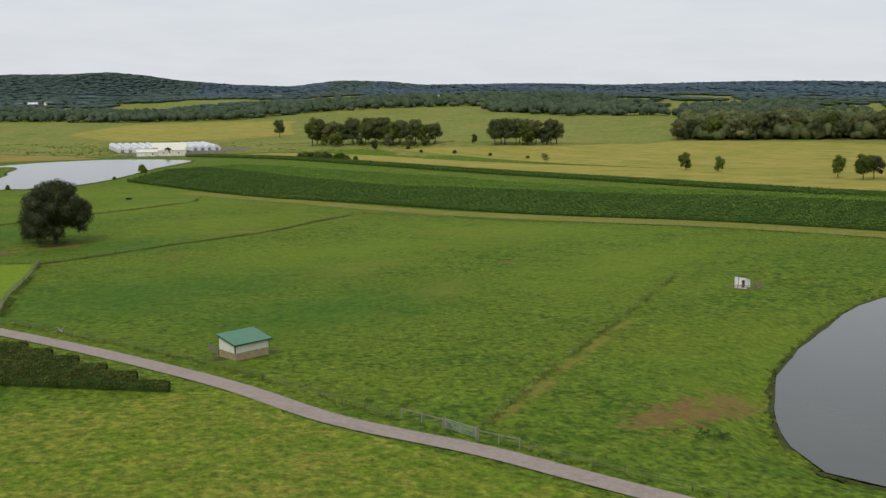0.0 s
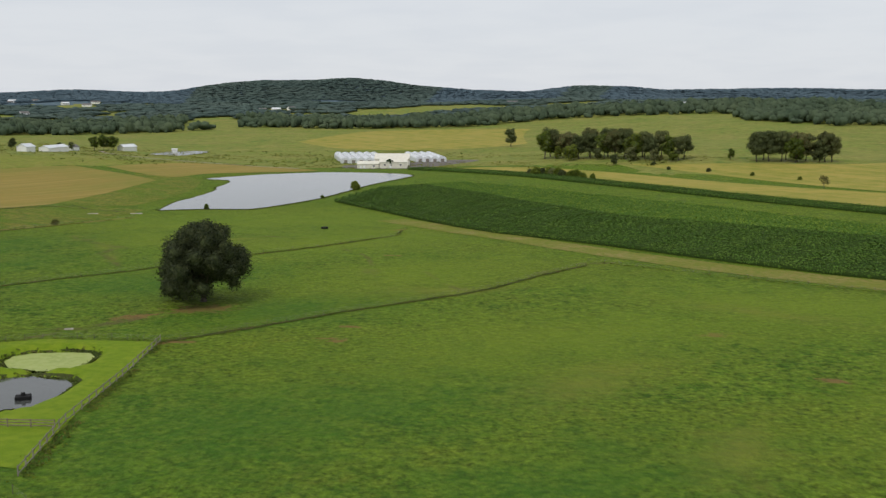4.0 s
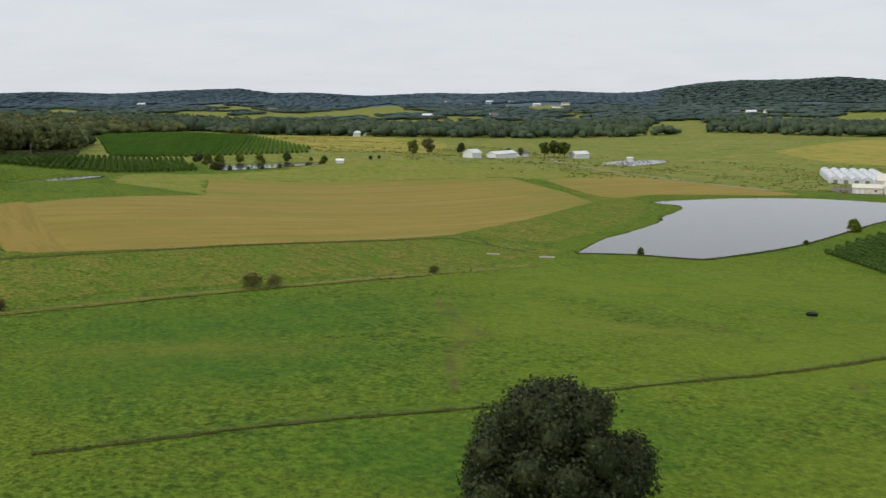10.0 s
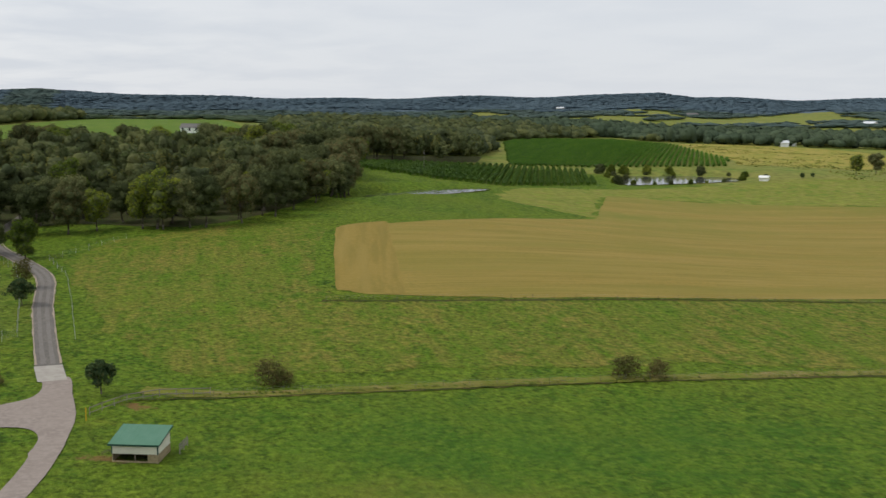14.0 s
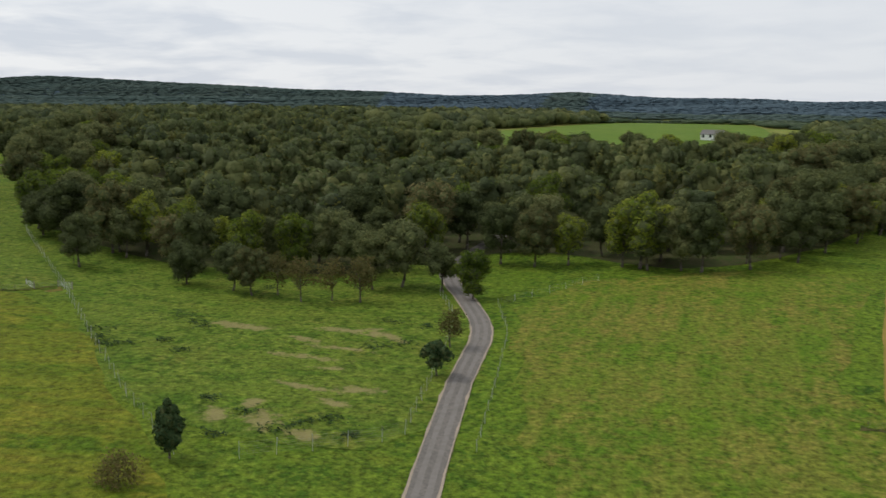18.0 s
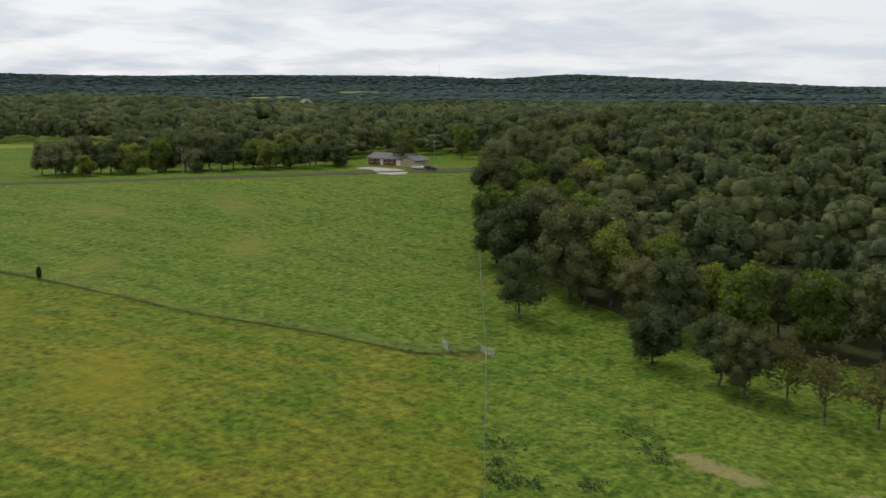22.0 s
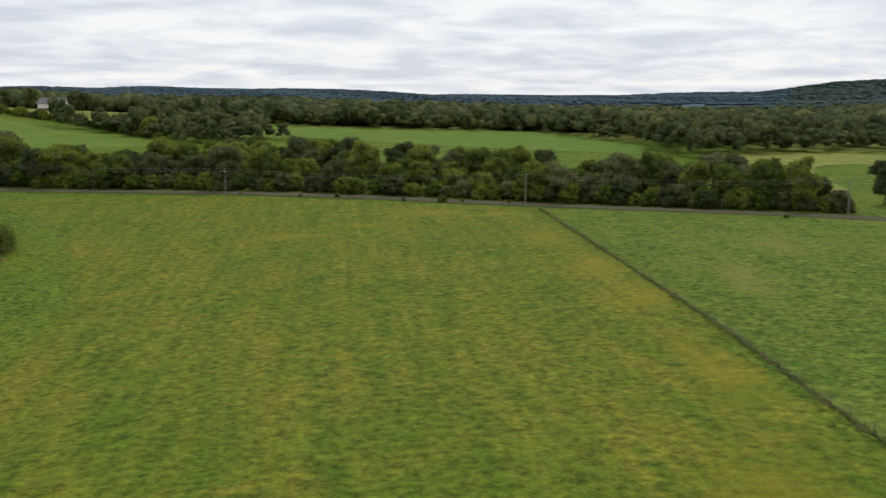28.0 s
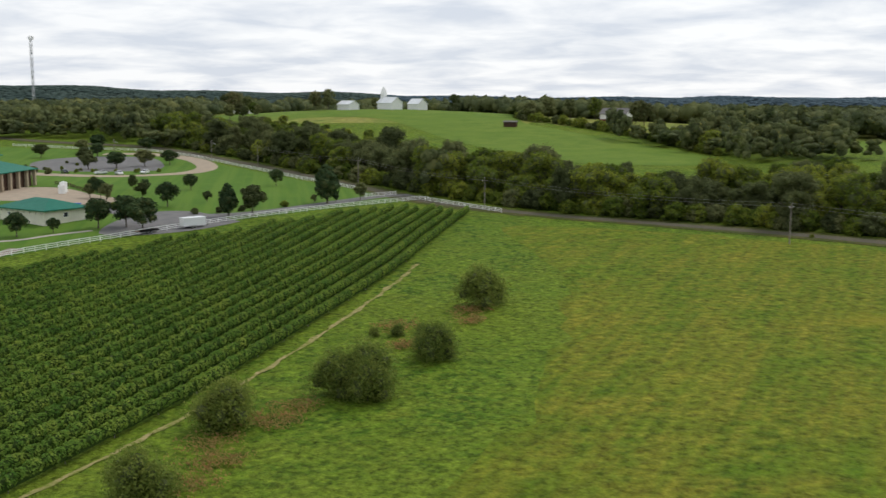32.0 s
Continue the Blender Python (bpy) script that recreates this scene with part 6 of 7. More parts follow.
wire_fence([(-169, 253), (-161, 270), (-151, 288), (-140, 304), (-128, 329), (-112, 357), (-97, 394), (-100, 416)], 5, 1.1, "low wire fence across the pasture", group="field fences", wires=3)
wire_fence([(-257, 268), (-254, 287), (-244, 326), (-236, 359), (-227, 397), (-218, 438)], 4.5, 1.2, "wire fence along the grassy track", group="field fences")
wire_fence([(-305, 318), (-293, 357), (-271, 459), (-250, 458)], 5, 1.1, "wire fence along the hay stubble", group="field fences", wires=3)
wire_fence([(5, 110), (18, 142), (34, 178), (52, 218)], 5, 1.1, "faint wire fence across the pasture", group="field fences", wires=3)
wire_fence([(-31, 352), (0, 337), (28, 322), (72, 300), (107, 279), (160, 243)], 5, 1.1, "wire fence below the vineyard", group="field fences", wires=3)
wire_fence([(-75, 168), (-50, 150), (-27, 132), (-8, 114), (1, 108)], 4, 1.1, "wire fence beside the lane", group="lane fences", wires=3)
wire_fence([(7, 103.5), (16, 97), (26, 90), (50, 73)], 3.5, 1.1, "wire fence beside the lane", group="lane fences", wires=3)
wire_fence([(-548, 88), (-482, 122), (-436, 145), (-374, 181), (-334, 203), (-308, 218), (-290, 230)], 4.5, 2.2, "tall deer-wire fence with pale posts down the paddock", wires=6, mat="steel", group="paddock fences")
wire_fence([(-290, 238), (-299, 257), (-320, 259), (-345, 261), (-362, 261.5), (-382, 258)], 4.5, 2.2, "tall deer-wire fence beside the gravel lane", wires=6, mat="steel", group="paddock fences")
wire_fence([(-296, 266.5), (-326, 269.5), (-350, 271.5), (-372, 270), (-392, 292)], 5.0, 1.6, "wire fence beside the gravel lane", wires=4, mat="steel", group="paddock fences")
wire_fence([(-374, 180), (-367, 174), (-365, 156), (-360, 133), (-361, 105), (-362, 75), (-363, 45), (-364, 10), (-365, -40), (-366, -96)], 4.5, 1.3, "old wire fence with weeds between meadow and pasture", group="field fences")


def metal_gate(x, y, rz, width, label):
    root = thing("metal_gate", x, y, rz, label=label, category="gate")
    for k in range(6):
        part("bar", tube(bmesh.new(), (0, 0, 0.25 + 0.2 * k), (width, 0, 0.25 + 0.2 * k), 0.025), M["steel"], root)
    for u in (0.03, width * 0.5, width - 0.03):
        part("upright", tube(bmesh.new(), (u, 0, 0.2), (u, 0, 1.3), 0.028), M["steel"], root)
    part("brace", tube(bmesh.new(), (0.05, 0.03, 1.25), (width * 0.5, 0.03, 0.3), 0.02), M["steel"], root)
    for u in (-0.15, width + 0.15):
        part("gatepost", tube(bmesh.new(), (u, 0, -0.4), (u, 0, 1.5), 0.11, n=10), M["greywood"], root)
    return root


metal_gate(0.6, 108.6, -44, 4.6, "galvanised tubular field gate beside the lane")
metal_gate(-374, 180, 62, 4.0, "galvanised gate between paddock and pasture")
metal_gate(-370.5, 176.5, -135, 4.0, "galvanised gate standing at the fence corner")
rail_fence([(-4.5, 113), (0.3, 109)], 3.0, 1.2, 1, "single timber rail beside the field gate", "greywood", group="gate rails")
rail_fence([(4.2, 105.2), (8.5, 102.6)], 2.4, 1.2, 1, "single timber rail beside the field gate", "greywood", group="gate rails")
rail_fence([(-252.5, 263), (-257, 268.5), (-258, 274), (-256, 281)], 2.6, 1.2, 2, "leaning timber rails at the field corner", "greywood", group="gate rails")
tagged(part("marker_post", tube(bmesh.new(), (-250.2, 262.2, ground_at(-250.2, 262.2) - .2), (-250.0, 262.2, ground_at(-250, 262) + 1.9), 0.09), M["yellow"]), "yellow marker post at the lane junction", "marker post")


# ---- farm sheds ----
def field_shed(x, y, rz, length, depth, label, open_front):
    root = thing("field_shed", x, y, rz, label=label, category="shed")
    L, D, hf, hb, t = length / 2, depth / 2, 2.45, 3.15, 0.08
    for k in range(-1, 2):
        for s in (-1, 1):
            part("post", boxed(k * (L - .06) - .06, k * (L - .06) + .06, s * (D - .06) - .06, s * (D - .06) + .06, -0.3, hf if s < 0 else hb), M["wood"], root)
    lower = 1.15
    part("front_panel", boxed(-L, L, -D - t, -D, lower, hf), M["cream"], root, "cream metal front sheeting")
    part("back_panel", boxed(-L, L, D, D + t, 0.05, hb), M["cream"], root)
    for s in (-1, 1):
        bm = bmesh.new()
        prism(bm, [(-D, lower), (D, lower), (D, hb), (-D, hf)], s * L - t / 2, s * L + t / 2)
        part("side_panel", bm, M["cream"], root)
        for k in range(5):
            part("board", boxed(s * L - t / 2 - .01, s * L + t / 2 + .01, -D, D, 0.05 + 0.215 * k, 0.05 + 0.215 * k + 0.2), M["paletimber"], root)
    for k in range(5):
        if open_front and k > 0:
            part("board", boxed(L - 1.3, L, -D - t, -D + .02, 0.05 + 0.215 * k, 0.05 + 0.215 * k + 0.2), M["paletimber"], root)
        else:
            part("board", boxed(-L, L, -D - t, -D + .02, 0.05 + 0.215 * k, 0.05 + 0.215 * k + 0.2), M["paletimber"], root)
    if open_front:
        # dark panel added inside, so that the open front reads dark
        part("inner_wall", boxed(-L + .1, L - .1, 0.3, 0.36, 0, 2.2), M["darkwood"], root)
    bm = bmesh.new()
    prism(bm, [(-D - 0.45, hf - 0.02), (D + 0.35, hb + 0.16), (D + 0.35, hb + 0.24), (-D - 0.45, hf + 0.06)], -L - 0.35, L + 0.35)
    roof = part("roof", bm, M["green_roof"], root)
    slope = (hb + 0.18 - hf) / (2 * D + 0.8)
    n = int(length / 0.6)
    for k in range(n + 1):
        u = -L - 0.3 + (2 * L + 0.6) * k / n
        bm = bmesh.new()
        prism(bm, [(-D - 0.45, hf + 0.06), (D + 0.35, hb + 0.24), (D + 0.35, hb + 0.255), (-D - 0.45, hf + 0.075)], u - 0.015, u + 0.015)
        part("rib", bm, M["green_roof"], roof)
    for a, b in ((-L - 0.36, -L - 0.3), (L + 0.3, L + 0.36)):
        bm = bmesh.new()
        prism(bm, [(-D - 0.46, hf - 0.16), (D + 0.36, hb + 0.02), (D + 0.36, hb + 0.2), (-D - 0.46, hf + 0.02)], a, b)
        part("trim", bm, M["dark_trim"], root)
    part("fascia", boxed(-L - .36, L + .36, -D - .5, -D - .44, hf - .17, hf + .05), M["dark_trim"], root)
    for s in (-1, 1):
        part("corner_trim", boxed(s * L - .07, s * L + .07, -D - t - .02, -D + .05, lower, hf), M["dark_trim"], root)
    return root


field_shed(-28.6, 142.6, 45, 5.8, 4.0, "small field shed with green roof and cream walls", False)
field_shed(-233.2, 266.6, 59, 5.8, 4.4, "open-fronted field shed with green roof and timber boards", True)
rail_fence([(-32.4, 142.2), (-34.2, 144.6)], 1.4, 1.4, 4, "short dark timber pen beside the shed", "wood", group="shed pens")
rail_fence([(-232.5, 271.2), (-235.2, 272.8)], 1.5, 1.3, 4, "short dark timber pen behind the shed", "greywood", group="shed pens")


def gable_house(name, x, y, rz, length, depth, eave, rise, wall, roof, label, category, windows=(), doors=(), over=0.5, base=None, z=None):
    """A plain building with a ridge along x. windows, doors: (wall 'f', 'b', 'l' or 'r', along, sill, width, height)."""
    root = thing(name, x, y, rz, z=z, label=label, category=category)
    L, D = length / 2, depth / 2
    bm = bmesh.new()
    prism(bm, [(-D, -1.0), (D, -1.0), (D, eave), (0, eave + rise), (-D, eave)], -L, L)
    part("wall", bm, M[wall], root)
    if base:
        part("plinth", boxed(-L - .06, L + .06, -D - .06, D + .06, -1.0, base[0]), M[base[1]], root)
    bm = bmesh.new()
    k = rise / D
    prism(bm, [(-D - over, eave - k * over + .05), (0, eave + rise + .05), (D + over, eave - k * over + .05), (D + over, eave - k * over + .28), (0, eave + rise + .3), (-D - over, eave - k * over + .28)], -L - over, L + over)
    part("roof", bm, M[roof], root)
    part("ridge_cap", boxed(-L - over, L + over, -.18, .18, eave + rise + .22, eave + rise + .36), M[roof], root)
    for side, u, sill, w, h in windows:
        place_opening(root, "window", side, u, sill, w, h, L, D)
    for side, u, w, h in doors:
        place_opening(root, "door", side, u, 0.02, w, h, L, D)
    return root


def place_opening(root, kind, side, u, sill, w, h, L, D):
    m = {"f": pose(u, -D, 0), "b": pose(-u, D, 0, 0, 0, 180), "l": pose(-L, -u, 0, 0, 0, -90), "r": pose(L, u, 0, 0, 0, 90)}[side]
    fr = bmesh.new()
    for x0, x1, z0, z1 in ((-w / 2 - .1, -w / 2, sill - .1, sill + h + .1), (w / 2, w / 2 + .1, sill - .1, sill + h + .1), (-w / 2, w / 2, sill + h, sill + h + .1), (-w / 2, w / 2, sill - .1, sill)):
        box(fr, x0, x1, -.08, .0, z0, z1)
    frame_part = part(kind, fr, M["white"], root)
    frame_part.matrix_basis = m
    part("pane" if kind == "window" else "door_leaf", boxed(-w / 2, w / 2, -.03, .0, sill, sill + h), M["glass" if kind == "window" else "white"], frame_part)


# hut on the pond's dam
hut = thing("pump_hut", 63, 205.5, 140, label="small white hut with dark doorway inside a rail pen", category="hut")
bm = bmesh.new()
prism(bm, [(-1.15, 0), (1.15, 0), (1.15, 2.4), (-1.15, 1.8)], -1.2, 1.2)
part("wall", bm, M["white"], hut)
bm = bmesh.new()
prism(bm, [(-1.35, 1.76), (1.3, 2.45), (1.3, 2.53), (-1.35, 1.84)], -1.35, 1.35)
part("roof", bm, M["grey_roof"], hut)
part("doorway", boxed(-1.0, -.4, 1.14, 1.18, .2, 1.85), M["darkwood"], hut)
part("corner_trim", boxed(.32, .42, 1.14, 1.19, 0, 2.25), M["darkpost"], hut)
rail_fence([(59.6, 203.6), (63.4, 201.8), (67.4, 205.4), (66.4, 208.6)], 1.9, 1.1, 3, "weathered rail pen round the hut", "wood")

# ranch house by the road
W = [("f", u, 0.9, 1.2, 1.1) for u in (-8, -5, -1.2, 1.6)] + [("l", -2, 1.0, 1.2, 1.2), ("l", 2, 1.0, 1.2, 1.2)]
gable_house("ranch_house", -559, 39, 83, 19.5, 8.5, 2.4, 1.7, "brick", "grey_roof", "low brick ranch house with grey roof", "house", W, [("f", -3.1, 1.0, 2.0), ("f", 6.4, 4.2, 2.0)], 0.7)
gable_house("garage_wing", -554.5, 50.5, -7, 7.5, 7, 2.3, 1.4, "stone", "grey_roof", "garage wing with pale walls and grey roof", "garage", [("f", 2.5, 1.0, 1.1, 1.1)], [("l", 0, 4.2, 2.0)], 0.5)
drape("house_drive", [(-546, 36), (-541, 55), (-530, 62), (-527, 54), (-537, 44), (-540, 34)], M["concrete"], 0.12, 3, label="pale concrete drive before the ranch house")
# church group on the hill
gable_house("church", 20, -491.5, -24, 16, 9, 4.4, 3.6, "white", "film", "white wooden church with a small steeple", "church", [("f", u, 1.2, 1.0, 2.4) for u in (-5.4, -1.8, 1.8, 5.4)], [("l", 0, 2.0, 2.8)], 0.5)
steeple = thing("church_steeple", 25.9, -494.1, -24, z=ground_at(20, -491.5) + 5.6, label="square white bell tower with a pointed roof", category="steeple")
part("tower", boxed(-1.5, 1.5, -1.5, 1.5, 0, 5.0, bevel=.03), M["white"], steeple)
bm = bmesh.new()
bmesh.ops.create_cone(bm, cap_ends=True, segments=4, radius1=2.3, radius2=0.05, depth=5.0, matrix=Matrix.Translation((0, 0, 7.5)) @ Matrix.Rotation(radians(45), 4, "Z"))
part("spire", bm, M["white"], steeple)
gable_house("church_hall", 45, -479.5, -24, 14, 8, 3.6, 2.3, "white", "film", "long white hall near the church", "hall", [("f", u, 1.2, 1.0, 1.5) for u in (-5, -2, 2, 5)], [("f", 0, 1.2, 2.1)])
gable_house("white_house", 6, -505, -20, 10.5, 8.5, 4.0, 3.2, "white", "film", "white gabled house beside the church", "house", [("f", u, 1.2, 1.1, 1.6) for u in (-3.2, 0, 3.2)], [("l", 1, 1.1, 2.1)])
gable_house("hill_house", 244, -631, -20, 16, 10, 5.0, 3.4, "white", "grey_roof", "white house on the far hill", "house", [("f", u, 1.2, 1.1, 1.6) for u in (-4.5, 0, 4.5)])
gable_house("brick_house", -134, -496, -8, 17, 10, 4.4, 3.4, "white", "grey_roof", "brick house with pale gable among trees", "house", [("f", u, 1.2, 1.3, 1.5) for u in (-5.5, -1.5, 2.5)], [("f", 5.8, 1.1, 2.1)], base=(1.3, "brick"))
gable_house("field_shelter", -96, -418, 10, 7, 4, 2.6, .5, "darkwood", "grey_roof", "low dark field shelter", "shed")
# white barns across the hay field
gable_house("long_barn", -528, 842, 92, 30, 9, 3.6, 1.9, "white", "film", "long low white poultry barn", "barn", [], [("f", u, 3.2, 3.0) for u in (-11, 11)])
gable_house("white_barn", -525, 800, 92, 12, 9, 4.0, 2.4, "white", "film", "white barn with shallow roof", "barn", [], [("f", 0, 3.4, 3.2)])
gable_house("white_shed", -513, 934, 70, 15, 9, 3.8, 2.2, "white", "film", "white farm shed by the trees", "shed", [], [("f", 2, 3.0, 2.8)])
gable_house("white_shed", -538, 885, 95, 10, 7, 3.2, 2.0, "white", "grey_roof", "small white farm shed", "shed")
gable_house("far_shed", -856, 1016, 60, 15, 9, 3.4, 2.2, "white", "film", "pale round-roofed shed at the wood's edge", "shed")
gable_house("far_shed", -845, 1000, 60, 8, 7, 4.0, 2.0, "white", "film", "small white shed at the wood's edge", "shed")
gable_house("pump_box", -477, 958, 20, 4.5, 4.0, 3.2, .5, "white", "white", "small white pump box in the pond", "hut")
gable_house("field_hut", -514, 648, 30, 4.5, 3, 1.8, .8, "white", "white", "tiny white hut beside a dark tree", "hut")
gable_house("wood_house", -690, 372, 40, 13, 8, 4.2, 2.6, "white", "film", "pale-roofed house among the wood's trees", "house", [("r", 0, 2, 1.4, 1.6)], z=ground_at(-690, 372) - 3.4)
gable_house("far_barn", -892, -766, -40, 24, 12, 5.0, 2.6, "white", "film", "large white-roofed barn beyond the woods", "barn")
gable_house("manor_house", -1118, -459, 30, 26, 14, 7.5, 5.0, "cream", "grey_roof", "large pale house on a wooded rise", "house", [("f", u, 2, 1.6, 2.2) for u in (-9, -3, 3, 9)])
gable_house("far_white_shed", -12, 1687, 0, 60, 18, 6.0, 3.0, "white", "film", "long white shed beyond the far woods", "shed")

# greenhouses behind the lake
def hoop_house(x, y, rz, length, width, label):
    root = thing("greenhouse", x, y, rz, label=label, category="greenhouse", group="greenhouses")
    n, h, side = 10, 2.6, 1.9
    arc = [(-width / 2, -0.8)] + [(-width / 2 * math.cos(math.pi * k / n), side + h * math.sin(math.pi * k / n)) for k in range(n + 1)] + [(width / 2, -0.8)]
    bm = bmesh.new()
    prism(bm, arc, 0, length)
    part("plastic_cover", bm, M["film"], root, smooth=False)
    for k in range(int(length / 6) + 1):
        bm = bmesh.new()
        out = [(y_ * 1.012, z_ + 0.05) for y_, z_ in arc[1:-1]]
        u = min(length - .1, 6.0 * k)
        for (a, b), (c, d_) in zip(out, out[1:]):
            tube(bm, (u, a, b), (u, c, d_), 0.06, n=5)
        part("hoop", bm, M["steel"], root)
    part("end_door", boxed(-.06, 0, -1.3, 1.3, 0, 2.5), M["greywood"], root)
    part("side_rail", boxed(0, length, -width / 2 - .05, -width / 2 + .02, 1.0, 1.3), M["greywood"], root)
    part("gutter", boxed(0, length, width / 2 - .1, width / 2 + .1, side - .1, side + .1), M["steel"], root)
    return root


for k in range(6):
    hoop_house(-262 + 6.6 * k, 830 - 0.6 * k, 113, 88, 6.4, "white plastic-covered hoop greenhouse")
for k in range(4):
    hoop_house(-206 + 6.6 * k, 846 - 2.4 * k, 113, 70, 6.4, "white plastic-covered hoop greenhouse")
gable_house("packing_shed", -202, 757, 14, 19, 16, 4.4, 2.2, "cream", "cream", "large cream metal packing shed", "shed", [("f", u, 2.2, 1.2, .9) for u in (-6, 5)], [("f", -2, 1.2, 2.2)], .3)
gable_house("packing_hall", -213, 792, 14, 25, 22, 5.6, 3.0, "cream", "cream", "tall cream metal hall behind the packing shed", "shed", [], [("r", 0, 4, 4)], .3)
gable_house("packing_annex", -219, 752, 14, 15, 13, 3.2, 1.5, "cream", "cream", "low cream annex with a shallow roof", "shed", [("f", 4, 1.4, 1.2, 1.0)], [("f", -5, 1.2, 2.1), ("f", -2.5, 1.2, 2.1)], .3)
drape("yard", [(-250, 790), (-232, 745), (-190, 748), (-170, 800), (-160, 850), (-200, 860)], M["gravel"], 0.1, 6, label="grey gravel yard round the packing sheds")

# ---- estate buildings and grounds ----
drape("estate_lawn", [(-119, 10), (-131, -41), (-147, -97), (-164, -166), (-135, -181), (-108, -193), (-66, -219), (-9, -253), (27, -265), (72, -259), (130, -255), (130, -60), (-40, 0)], M["mown"], 0.06, 6, rounded=False, label="striped mown lawn of the estate")
drape("car_park", [(-35, -200), (-20, -222), (10, -246), (40, -236), (42, -212), (20, -190), (0, -184), (-20, -188)], M["asphalt"], 0.1, 5, label="dark asphalt car park with planted islands")
ribbon("car_park_loop", [(45, -195), (20, -175), (0, -171), (-25, -170), (-42, -174), (-52, -190), (-51, -206), (-39, -226), (-12, -249), (19, -258), (40, -250)], 8.5, M["sandpave"], 0.13, 3, label="tan paved loop round the car park")
ribbon("estate_road", [(-158, -178), (-152, -168), (-150, -150), (-147, -123), (-142, -108), (-132, -98), (-118, -94), (-100, -98)], 5.5, M["asphalt"], 0.12, 3, label="grey estate road curving past the lawn")
drape("trailer_yard", [(-150, -100), (-148, -84), (-140, -72), (-132, -70), (-124, -84), (-122, -98), (-130, -106)], M["asphalt"], 0.1, 3, label="grey parking yard beside the white fence")
ribbon("foot_path", [(-100, -45), (-119, -54), (-124, -64), (-128, -72)], 1.6, M["concrete"], 0.1, 2, label="pale concrete path across the lawn")
drape("service_yard", [(-60, -95), (-85, -100), (-104, -96), (-112, -90), (-104, -110), (-80, -120), (-55, -130), (-40, -120)], M["sandpave"], 0.11, 4, label="tan paved service yard")


def hip_building(name, x, y, rz, length, depth, eave, rise, wall, roof, label, category, over=0.9, windows=()):
    root = thing(name, x, y, rz, label=label, category=category)
    L, D = length / 2, depth / 2
    part("wall", boxed(-L, L, -D, D, -1.2, eave), M[wall], root)
    bm = bmesh.new()
    a = [bm.verts.new(p) for p in ((-L - over, -D - over, eave), (L + over, -D - over, eave), (L + over, D + over, eave), (-L - over, D + over, eave))]
    c = [bm.verts.new((s * max(0.3, L - D), 0, eave + rise)) for s in (-1, 1)]
    for f in ((a[0], a[1], c[1], c[0]), (a[1], a[2], c[1]), (a[2], a[3], c[0], c[1]), (a[3], a[0], c[0]), a[::-1]):
        bm.faces.new(f)
    part("roof", bm, M[roof], root)
    rim = bmesh.new()
    for x0, x1, y0, y1 in ((-L - over, L + over, -D - over - .06, -D - over + .02), (-L - over, L + over, D + over - .02, D + over + .06), (-L - over - .06, -L - over + .02, -D - over, D + over), (L + over - .02, L + over + .06, -D - over, D + over)):
        box(rim, x0, x1, y0, y1, eave - .22, eave + .04)
    part("fascia", rim, M[roof], root)
    for side, u, sill, w, h in windows:
        place_opening(root, "window", side, u, sill, w, h, L, D)
    for k in range(8):
        part("lamp", boxed(-L + .9 + k * (2 * L - 1.8) / 7 - .1, -L + .9 + k * (2 * L - 1.8) / 7 + .1, -D - .12, -D, eave - .9, eave - .65), M["darkwood"], root)
    return root


hip_building("service_building", -106, -78, 172, 18, 12, 3.2, 2.2, "cream", "teal_roof", "low cream service building with teal hipped roof", "building", windows=[("f", -5, 1.4, .9, .7), ("f", 0, 1.4, .9, .7), ("r", 0, 1.2, 1.2, 1.0)])
# dark wall colour stands in for the shaded open interior behind the pillars
hip_building("main_pavilion", -38, -118, 112, 26, 18, 6.0, 3.6, "darkwood", "teal_roof", "pavilion with stone pillars, teal metal roof and walls coloured dark as interior shade", "building", 1.6, windows=[("f", u, 1.0, 2.4, 3.0) for u in (-9, -4, 1, 6)])
pavilion = next(o for o in bpy.data.objects if o.name == "main_pavilion")
for u, v in [(u, v) for u in (-13.6, -8.2, -2.7, 2.7, 8.2, 13.6) for v in (-9.7, 9.7)] + [(u, v) for u in (-13.6, 13.6) for v in (-4.5, 0.5, 5.0)]:
    pillar = part("stone_pillar", boxed(u - .5, u + .5, v - .5, v + .5, -1.2, 5.9, bevel=.04), M["stone"], pavilion)
    part("capital", boxed(u - .62, u + .62, v - .62, v + .62, 5.5, 5.95), M["stone"], pillar)
hip_building("upper_pavilion", -22, -128, 112, 12, 10, 10.0, 2.2, "stone", "teal_roof", "raised tower block with teal roof", "building", 1.2)
rail_fence([(-80, -120), (-58, -134), (-45, -140)], 2.4, 1.1, 3, "dark metal terrace railing", "darkwood")


def box_trailer(x, y, rz):
    root = thing("box_trailer", x, y, rz, label="white enclosed box trailer parked on the yard", category="trailer")
    part("body", boxed(-3.0, 3.0, -1.15, 1.15, 0.55, 2.65, bevel=.1), M["carwhite"], root)
    part("rear_door", boxed(3.0, 3.03, -1.0, 1.0, 0.65, 2.5), M["white"], root)
    part("hitch", boxed(-4.2, -3.0, -.08, .08, .45, .58), M["black"], root)
    for s in (-1, 1):
        for u in (-.1, .8):
            wheel = part("wheel", tube(bmesh.new(), (u, s * 1.05, .36), (u, s * 1.27, .36), .36, n=16), M["black"], root)
            part("rim", tube(bmesh.new(), (u, s * 1.26, .36), (u, s * 1.29, .36), .2, n=12), M["steel"], wheel)
        part("fender", boxed(-.6, 1.3, s * 1.16 - .14, s * 1.16 + .14, .74, .8), M["steel"], root)
    return root


